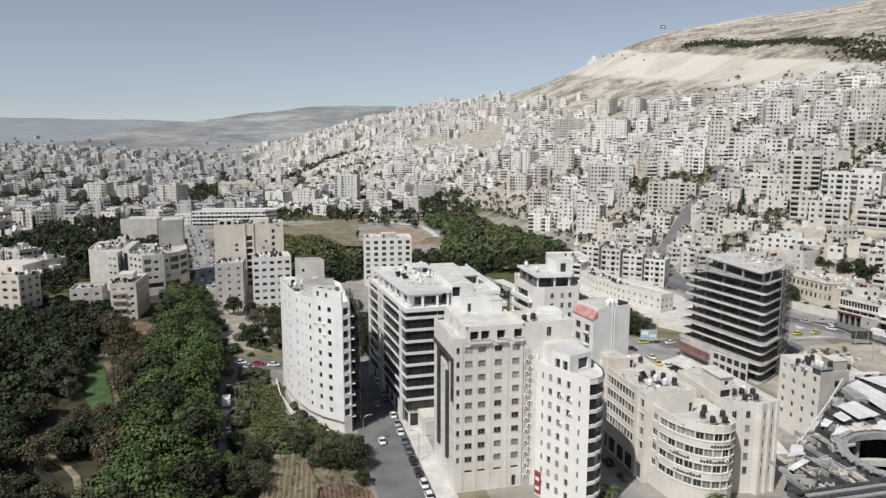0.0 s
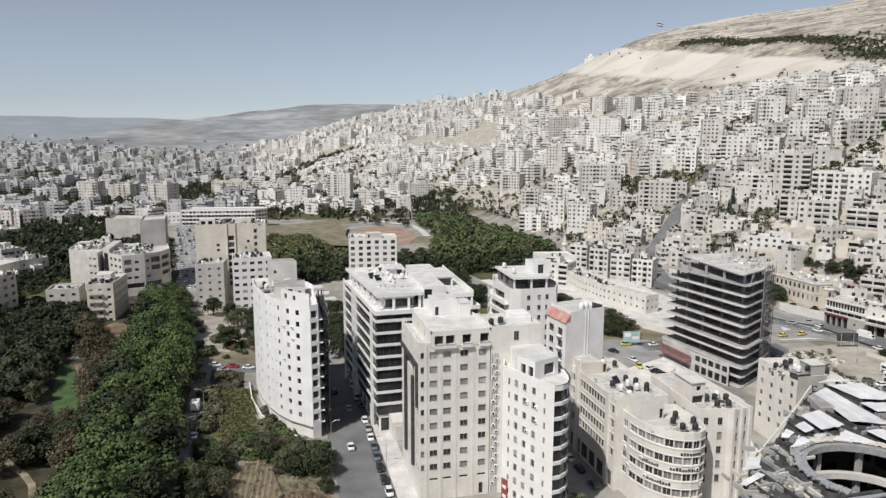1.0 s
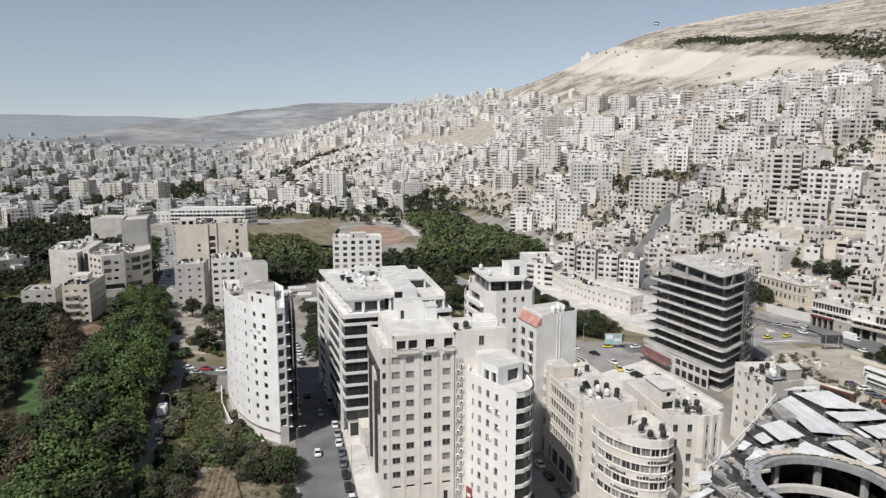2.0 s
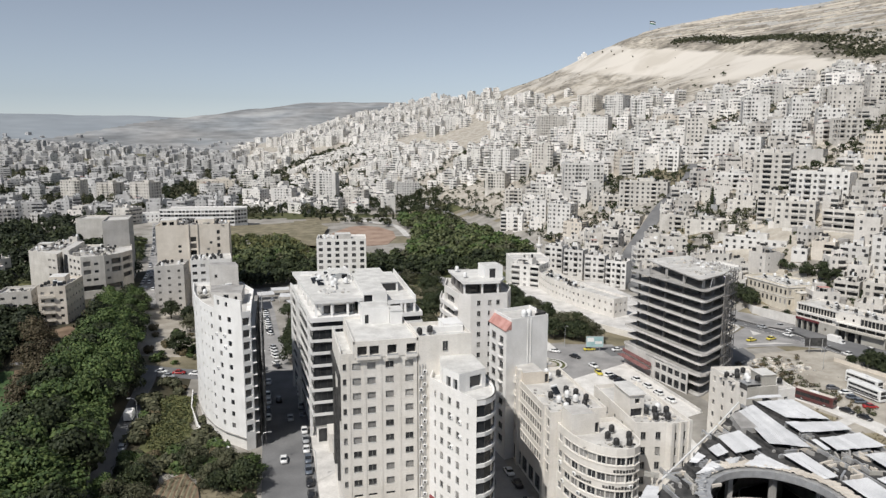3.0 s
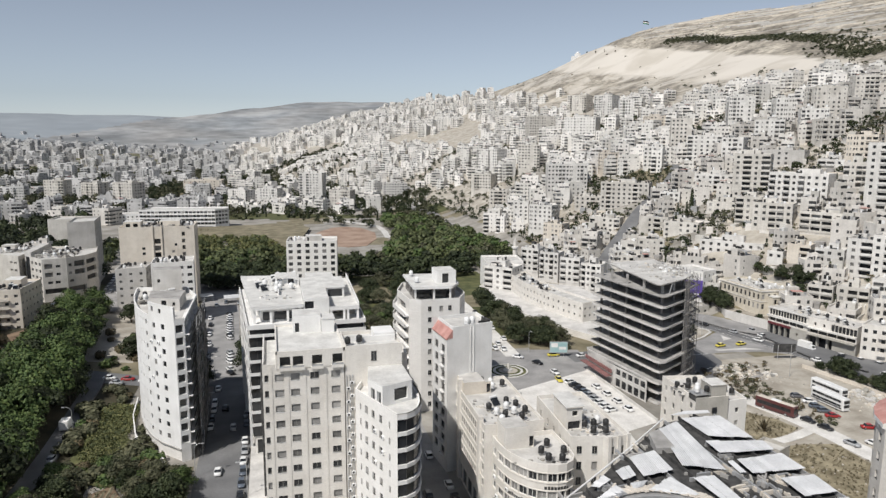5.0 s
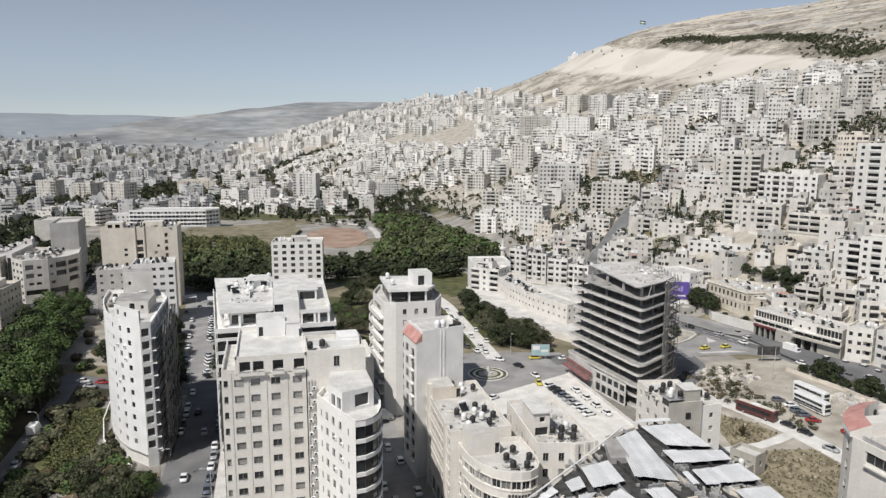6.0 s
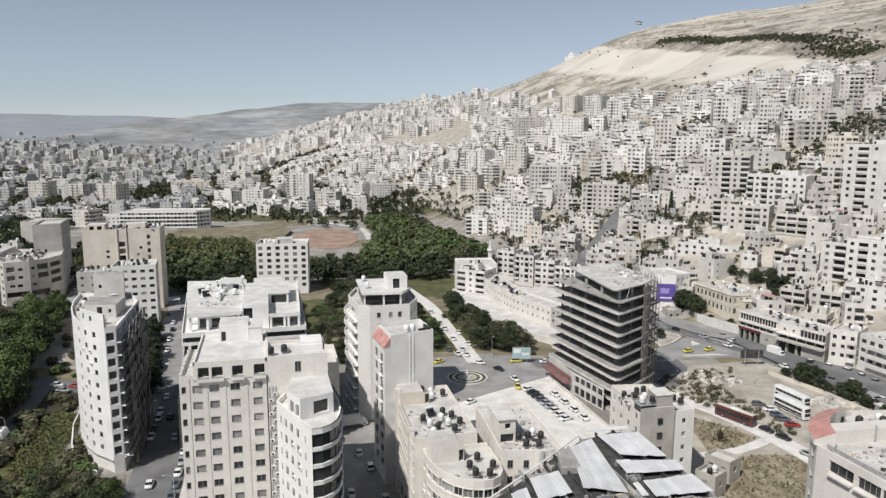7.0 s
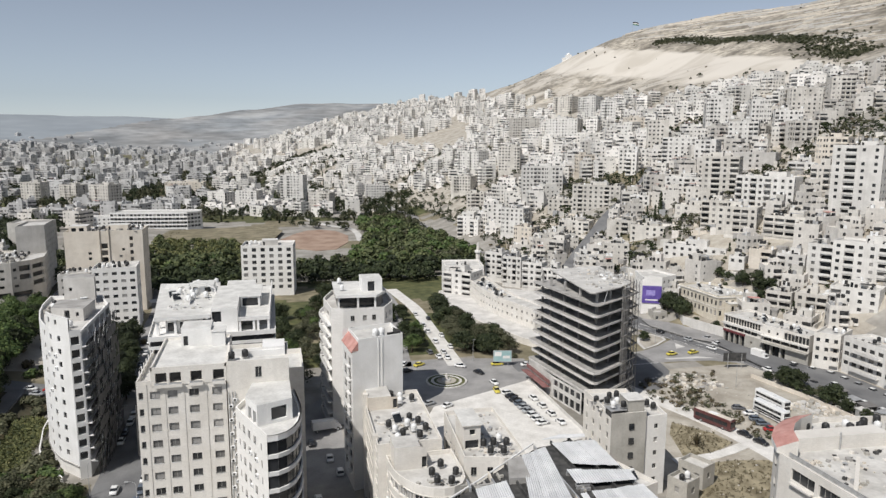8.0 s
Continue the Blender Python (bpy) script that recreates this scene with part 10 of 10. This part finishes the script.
# ---- the traffic island ----
isle = thing("traffic_island", "round grass traffic island with a stone centrepiece", "roundabout")
b = Mesh()
n = 36
cx, cy = 118.2, 227
for r0, r1, z, m in ((6.3, 6.9, 0.32, PAVING), (5.2, 6.3, 0.28, GRASS), (4.3, 5.2, 0.34, PAVING), (3.3, 4.3, 0.36, GRASS), (1.6, 3.3, 0.38, DUST)):
    b = Mesh()
    for k in range(n):
        a0, a1 = 2 * math.pi * k / n, 2 * math.pi * (k + 1) / n
        q = [(cx + r * math.cos(a), cy + r * math.sin(a)) for r, a in ((r0, a0), (r1, a0), (r1, a1), (r0, a1))]
        b.face([(*p, z) for p in q], m)
        b.face([(*q[1], 0), (*q[2], 0), (*q[2], z), (*q[1], z)], m)
    part("kerb_ring" if m is PAVING else "bed", b, isle)
b = Mesh()
b.tube((cx, cy, 0.2), (cx, cy, 0.9), 1.7, 1.5, PAVING, 16)
b.tube((cx, cy, 0.9), (cx, cy, 2.8), 0.5, 0.25, CREAM_STONE, 8)
part("centrepiece", b, isle)

# ---- billboards, street lamps, walls ----
def billboard(name, label, x, y, turn, w, h, up, m, tint=None):
    t = thing(name, label, "billboard")
    b = Mesh()
    b.box(-w / 2, -0.12, up, w / 2, 0.12, up + h, DARK_STEEL if m is DARK_STEEL else METAL)
    part("panel", b, t)
    f = Mesh()
    f.box(-w / 2 + 0.15, -0.14, up + 0.15, w / 2 - 0.15, -0.124, up + h - 0.15, m)
    part("poster", f, t)
    if tint:
        g = Mesh()
        g.box(-w / 2 + 0.5, -0.16, up + h * 0.5, -w * 0.05, -0.144, up + h - 0.5, tint)
        part("poster_block", g, t)
        g = Mesh()
        g.box(w * 0.02, -0.16, up + h * 0.3, w / 2 - 0.6, -0.144, up + h * 0.55, tint)
        part("poster_block", g, t)
    for xx in (-w * 0.3, w * 0.3):
        l_ = Mesh()
        l_.tube((xx, 0.2, -0.5), (xx, 0.2, up + h * 0.9), 0.12, 0.12, METAL, 8)
        part("post", l_, t)
    t.matrix_basis = pose(x, y, max(0, height(x, y)), 0, 0, turn)
    return t


TEAL = surface("poster_teal", (0.30, 0.46, 0.47), (0.42, 0.56, 0.56), 3, rough=0.5, bump=0)
PURPLE = surface("poster_purple", (0.09, 0.06, 0.26), (0.15, 0.10, 0.36), 2, rough=0.5, bump=0)
billboard("billboard", "pale teal advertising billboard above the square", 141.5, 237.8, -14, 6.6, 4.2, 1.6, TEAL, WHITE_PAINT)
billboard("billboard", "dark steel billboard seen from behind", 221, 216.5, 166, 8, 3.2, 2.6, DARK_STEEL)
b = thing("poster", "purple advertising poster on a white house wall", "poster")
f = Mesh()
f.box(-4.2, -0.1, 0, 4.2, 0, 8.0, PURPLE)
part("sheet", f, b)
g = Mesh()
g.box(-2.5, -0.12, 3.5, 1.5, -0.104, 6.0, surface("poster_violet", (0.25, 0.2, 0.5), (0.35, 0.3, 0.6), 1, bump=0))
part("picture", g, b)
g = Mesh()
g.box(-2.8, -0.12, 1.2, 2.8, -0.104, 1.8, WHITE_PAINT)
part("lettering", g, b, "pale bar of worn lettering")
b.matrix_basis = pose(229.4, 287.5, height(229.4, 289) + 4.2, 0, 0, -25)


def street_lamp(x, y, turn, lift=0.1):
    t = thing("street_lamp", "grey steel street lamp with a curved arm", "street lamp", "street lamps", (x, y, max(0, height(x, y)) + lift), turn)
    b = Mesh()
    b.tube((0, 0, -0.3), (0, 0, 7.5), 0.1, 0.06, METAL, 8)
    part("pole", b, t)
    b = Mesh()
    for p, q in (((0, 0, 7.5), (0.4, 0, 8.1)), ((0.4, 0, 8.1), (1.1, 0, 8.4)), ((1.1, 0, 8.4), (1.8, 0, 8.4))):
        b.tube(p, q, 0.05, 0.045, METAL, 6)
    part("arm", b, t)
    b = Mesh()
    b.box(1.5, -0.16, 8.32, 2.3, 0.16, 8.5, METAL)
    part("lantern", b, t)


for x, y, a in ((21.0, 172, 0), (33.2, 160, 180), (21.0, 206, 0), (33.2, 218, 180), (99, 233, 90), (133, 246, -90), (152, 229, 90), (209.5, 250, 0), (238.4, 246, 180), (209.6, 200, 0), (-12.2, 200, 180), (20.6, 240, 0), (7, 300, 0)):
    street_lamp(x, y, a)


def wall_line(label, pts, z_up, thick, m, name="retaining_wall"):
    t = thing(name, label, "wall")
    for k in range(len(pts) - 1):
        b = Mesh()
        base = min(height(*pts[k]), height(*pts[k + 1])) - 1.0
        top = max(height(*pts[k]), height(*pts[k + 1])) + z_up
        band(b, Path(pts[k:k + 2]), base, top, -thick / 2, thick / 2, m)
        part("wall_length", b, t)
    return t


wall_line("pale stone retaining wall above the wooded slope", [(146, 352), (140, 330), (144, 308), (150, 285), (158, 262), (166, 246)], 2.6, 0.6, CREAM_STONE)
wall_line("low white garden wall round the tower foot", [(-0.6, 226), (0.4, 212), (3.4, 198), (8.0, 188), (13.2, 180.6)], 1.4, 0.3, WHITE_PAINT)
wall_line("low wall beside the car park", [(145.4, 176), (145.4, 222)], 1.0, 0.3, PAVING)
terrace = [(147, 354), (140.6, 330), (144.6, 308), (150.6, 285), (158.6, 262), (166, 248), (186, 262), (196, 300), (196, 338), (170, 360)]
patch("terrace", terrace, PAVING, 2.4, "pale bare terrace behind the retaining wall", "ground", 4.0)
t = house("long white stone terrace of low houses above the wall", [(158.5, 344), (157.2, 318), (160, 296), (167, 272), (175, 275), (169, 298), (167.5, 320), (168.5, 344)], 2.6, 10.8, CREAM_STONE, seed=141, pitch=3.4, w=1.0, h=1.1)
clutter(160, 300, 165, 342, 9.9, 14, 143, (0.7, 0.2, 0.1))
debris("boards and rubbish on the long terrace roof", 160, 298, 167, 342, 9.9, 70, 144, (0.3, 1.5))
t = house("white stone house beside the minaret", rect(150, 350, 170, 368, -8), 2, 15.5, WHITE_STONE, seed=142, pitch=4.2)
t = thing("minaret", "slender pale stone minaret with a balcony", "minaret")
b = Mesh()
b.tube((174, 377, 0), (174, 377, 17.5), 1.5, 1.2, CREAM_STONE, 12)
part("shaft", b, t)
b = Mesh()
b.tube((174, 377, 17.5), (174, 377, 18.6), 1.9, 1.9, WHITE_STONE, 12)
part("balcony", b, t)
b = Mesh()
b.tube((174, 377, 18.6), (174, 377, 21.5), 0.9, 0.85, CREAM_STONE, 10)
b.tube((174, 377, 21.5), (174, 377, 23.6), 0.95, 0.05, GREY_STONE, 10)
part("lantern", b, t)

# school on the far side of the meadow
t = house("long white school building with open galleries", [(-68, 640), (-6, 632), (4, 640), (4, 655), (-62, 664)], 2, 17, WHITE_PAINT, seed=150, pitch=3.2, w=2.6, h=1.8, separate=False, balconies=((0, 1, 60),))
t = house("small white wing of the school", rect(-100, 655, -72, 672, 8), 2, 12, WHITE_PAINT, seed=151, separate=False)


# the house with the poster
t = house("white stone corner house with a poster wall", [(225.6, 289.6), (233.4, 286.0), (243, 290), (240, 304), (230, 304)], height(232, 292) - 2, height(232, 292) + 15, WHITE_STONE, seed=160, skip=(0,))

# flag and white domed shrine on the ridge
fz = height(750, 1262) - 2
t = thing("flag", "black, white and green flag on a tall mast", "flag", "", (743, 1262, fz))
mast = 298 - fz
b = Mesh()
b.tube((0, 0, -14), (0, 0, 0.1 + mast), 0.22, 0.12, METAL, 6)
part("mast", b, t)
for k, m in enumerate((paint("flag_black", (0.02, 0.02, 0.02)), WHITE_PAINT, paint("flag_green", (0.03, 0.16, 0.07)))):
    b = Mesh()
    for j in range(8):
        x0, x1 = 0.1 + 1.6 * j, 0.1 + 1.6 * (j + 1)
        z0, z1 = mast - 2.0 * k - 0.2 * j, mast - 2.0 * k - 0.2 * (j + 1)
        y0, y1 = 0.8 * math.sin(j), 0.8 * math.sin(j + 1)
        b.solid([(x0, y0, z0 - 2.0), (x1, y1, z1 - 2.0), (x1, y1, z1), (x0, y0, z0), (x0, y0 + 0.08, z0 - 2.0), (x1, y1 + 0.08, z1 - 2.0), (x1, y1 + 0.08, z1), (x0, y0 + 0.08, z0)],
                ((0, 1, 2, 3), (7, 6, 5, 4), (3, 2, 6, 7), (1, 0, 4, 5)), m)
    part("stripe", b, t)
sx, sy = 690, 1437
t = thing("shrine", "small white building with a dome on the ridge", "shrine", "", (sx, sy, height(sx, sy)))
b = Mesh()
b.box(-5, -5, -6, 5, 5, 8, WHITE_PAINT)
b.box(-13, -4, -9, -5, 4, 2, WHITE_PAINT)
part("wall", b, t)
b = Mesh()
rings = [[(3.6 * math.cos(a) * math.cos(2 * math.pi * k / 14), 3.6 * math.cos(a) * math.sin(2 * math.pi * k / 14), 8 + 4 * math.sin(a)) for k in range(14)] for a in (0, 0.4, 0.8, 1.2, 1.5)]
loft(b, rings, WHITE_PAINT)
part("dome", b, t, smooth=True)


# ---- waste ground by the main road ----
def boundary_wall():
    b = Mesh()
    band(b, Path([(220.6, 207), (224.5, 186), (226, 165), (226, 130)][::-1]), -0.5, 1.3, 0, 0.35, TAN_STONE)
    return structure("wall_roadside", b, "tan stone boundary wall beside the road", "wall")


boundary_wall()


def agave(x, y, size, seed):
    t = thing("agave_plant", "big spiky dry agave on the waste ground", "plant", "", (x, y, height(x, y)))
    r = random.Random(seed)
    b = Mesh()
    for k in range(46):
        a, up = r.uniform(0, 6.28), r.uniform(0.15, 1.45)
        l_ = size * r.uniform(0.7, 1.1)
        d = Vector((math.cos(a) * math.cos(up), math.sin(a) * math.cos(up), math.sin(up)))
        side = Vector((-math.sin(a), math.cos(a), 0)) * 0.13
        mid, tip = d * l_ * 0.5, d * l_ + Vector((0, 0, -0.12 * l_))
        b.face([tuple(-side * 0.6), tuple(side * 0.6), tuple(mid + side), tuple(mid - side)], LEAF_BROWN)
        b.face([tuple(mid - side), tuple(mid + side), tuple(tip)], LEAF_BROWN)
    part("leaf_rosette", b, t)


agave(171.2, 164, 4.2, 1)
debris("pale rubble and broken blocks on the waste ground", 187, 199, 206, 215, 0.02, 190, 90, (0.2, 1.5), (CREAM_STONE, CEMENT, TAN_STONE, CONCRETE))
debris("scattered stones on the waste ground", 172, 168, 216, 214, 0.02, 110, 91, (0.15, 0.6), (CREAM_STONE, CEMENT, TAN_STONE))
debris("small pale stones in the dry field", 156, 128, 184, 153, 0.1, 50, 92, (0.12, 0.4), (CREAM_STONE, TAN_STONE))


# ---- furrows of the two plots ----
def furrows(label, poly, m, gap, bend, seed):
    r = random.Random(seed)
    xs_, ys_ = [p[0] for p in poly], [p[1] for p in poly]
    b = Mesh()
    top = max(height(*p) for p in poly) + 0.04
    x = min(xs_) - 8
    while x < max(xs_) + 8:
        y = min(ys_)
        while y < max(ys_):
            y1 = y + 1.6
            p, q = x + bend * (y - min(ys_)) ** 1.3, x + bend * (y1 - min(ys_)) ** 1.3
            if in_poly(p, y, poly) and in_poly(q, y1, poly):
                z, z1, h = top, top, r.uniform(0.08, 0.36)
                w = gap * 0.36
                b.solid([(p - w, y, z), (p + w, y, z), (p, y, z + h), (q - w, y1, z1), (q + w, y1, z1), (q, y1, z1 + h)], ((0, 2, 5, 3), (2, 1, 4, 5), (0, 1, 2), (4, 3, 5)), m)
            y = y1
        x += gap
    return tagged(new("furrows", b.data("furrows")), label, "furrows", kind="stuff")


furrows("ridges of dry earth and straw in the plot", [(-8, 124), (5.8, 124), (6.4, 134), (7.2, 145), (8.2, 153), (6.6, 163), (3, 171), (-1, 168), (-3.4, 160), (-6, 146)], SCRUB, 1.25, 0.02, 95)
furrows("ploughed ridges of brown soil", [(6, 124), (19.6, 124), (19.6, 149), (15, 153), (11, 154.5), (8.5, 152), (7.4, 144), (6.6, 134)], SOIL, 1.0, 0.01, 96)


def east_wall():
    b = Mesh()
    band(b, Path([(240.2, 249.2), (236.4, 262), (234.4, 269.6), (235.6, 274)]), -0.5, 4.7, 0, 0.5, OLD_WHITE)
    return structure("wall_retaining", b, "pale stone retaining wall along the main road", "wall")


east_wall()


# ---- stalls and rubbish at the roadside beyond the waste ground ----
def stall(x, y, turn, w, d, h, wall_m, roof_m, label):
    t = thing("market_stall", label, "stall", "roadside stalls", (x, y, max(0, height(x, y))), turn)
    b = Mesh()
    facade(b, Path([(-w / 2, -d / 2), (w / 2, -d / 2)]), 0, h, [(0.3, w - 0.3, 0.9, h - 0.3)], 0.6, wall_m, DARK_STEEL)
    for p, q in (((w / 2, -d / 2), (w / 2, d / 2)), ((w / 2, d / 2), (-w / 2, d / 2)), ((-w / 2, d / 2), (-w / 2, -d / 2))):
        facade(b, Path([p, q]), 0, h, [], 0.1, wall_m)
    part("wall", b, t)
    b = Mesh()
    b.solid([(sx * (w / 2 + 0.25), sy * (d / 2 + 0.3), h + up + (0.25 if sy > 0 else 0.0)) for up in (0.0, 0.1) for sx, sy in ((-1, -1), (1, -1), (1, 1), (-1, 1))], ((3, 2, 1, 0), (4, 5, 6, 7), (0, 1, 5, 4), (1, 2, 6, 5), (2, 3, 7, 6), (3, 0, 4, 7)), roof_m)
    part("roof", b, t)


for x, y, turn, w, d, h, wm, rm, words in ((229.4, 181.4, 12, 3.4, 3.0, 2.4, METAL, PAVING, "pale roadside stall with a flat roof"), (232.8, 182.6, -8, 5.2, 3.2, 3.4, DARK_STEEL, DARK_CONCRETE, "tall black roadside stall with a flat roof"),
                                          (233.4, 177.0, 6, 3.6, 3.0, 2.6, DARK_STEEL, METAL, "black roadside stall under a metal sheet"), (230.0, 175.4, 20, 3.2, 2.8, 2.4, CEMENT, PAVING, "pale roadside stall with a flat roof"),
                                          (233.0, 171.2, -4, 4.2, 3.0, 2.8, DARK_STEEL, DARK_CONCRETE, "black roadside stall with a flat roof"), (229.8, 169.0, 8, 3.4, 3.0, 2.4, METAL, PAVING, "pale roadside stall with a flat roof"), (233.6, 165.2, 14, 4.0, 3.2, 2.6, CEMENT, METAL, "grey roadside stall under a metal sheet")):
    stall(x, y, turn, w, d, h, wm, rm, words)
debris("broken boards and pale rubble by the stalls", 213, 163, 225, 183, 0.02, 150, 93, (0.3, 1.6), (CREAM_STONE, CEMENT, PAVING, TAN_STONE))
debris("broken boards and pale rubble by the stalls", 227, 163, 231, 184, 0.02, 50, 94, (0.3, 1.4), (CREAM_STONE, CEMENT, PAVING, DARK_STEEL))

# ---- the first copies are no longer needed ----
for t in protos:
    for o in (*t.children_recursive, t):
        bpy.data.objects.remove(o)
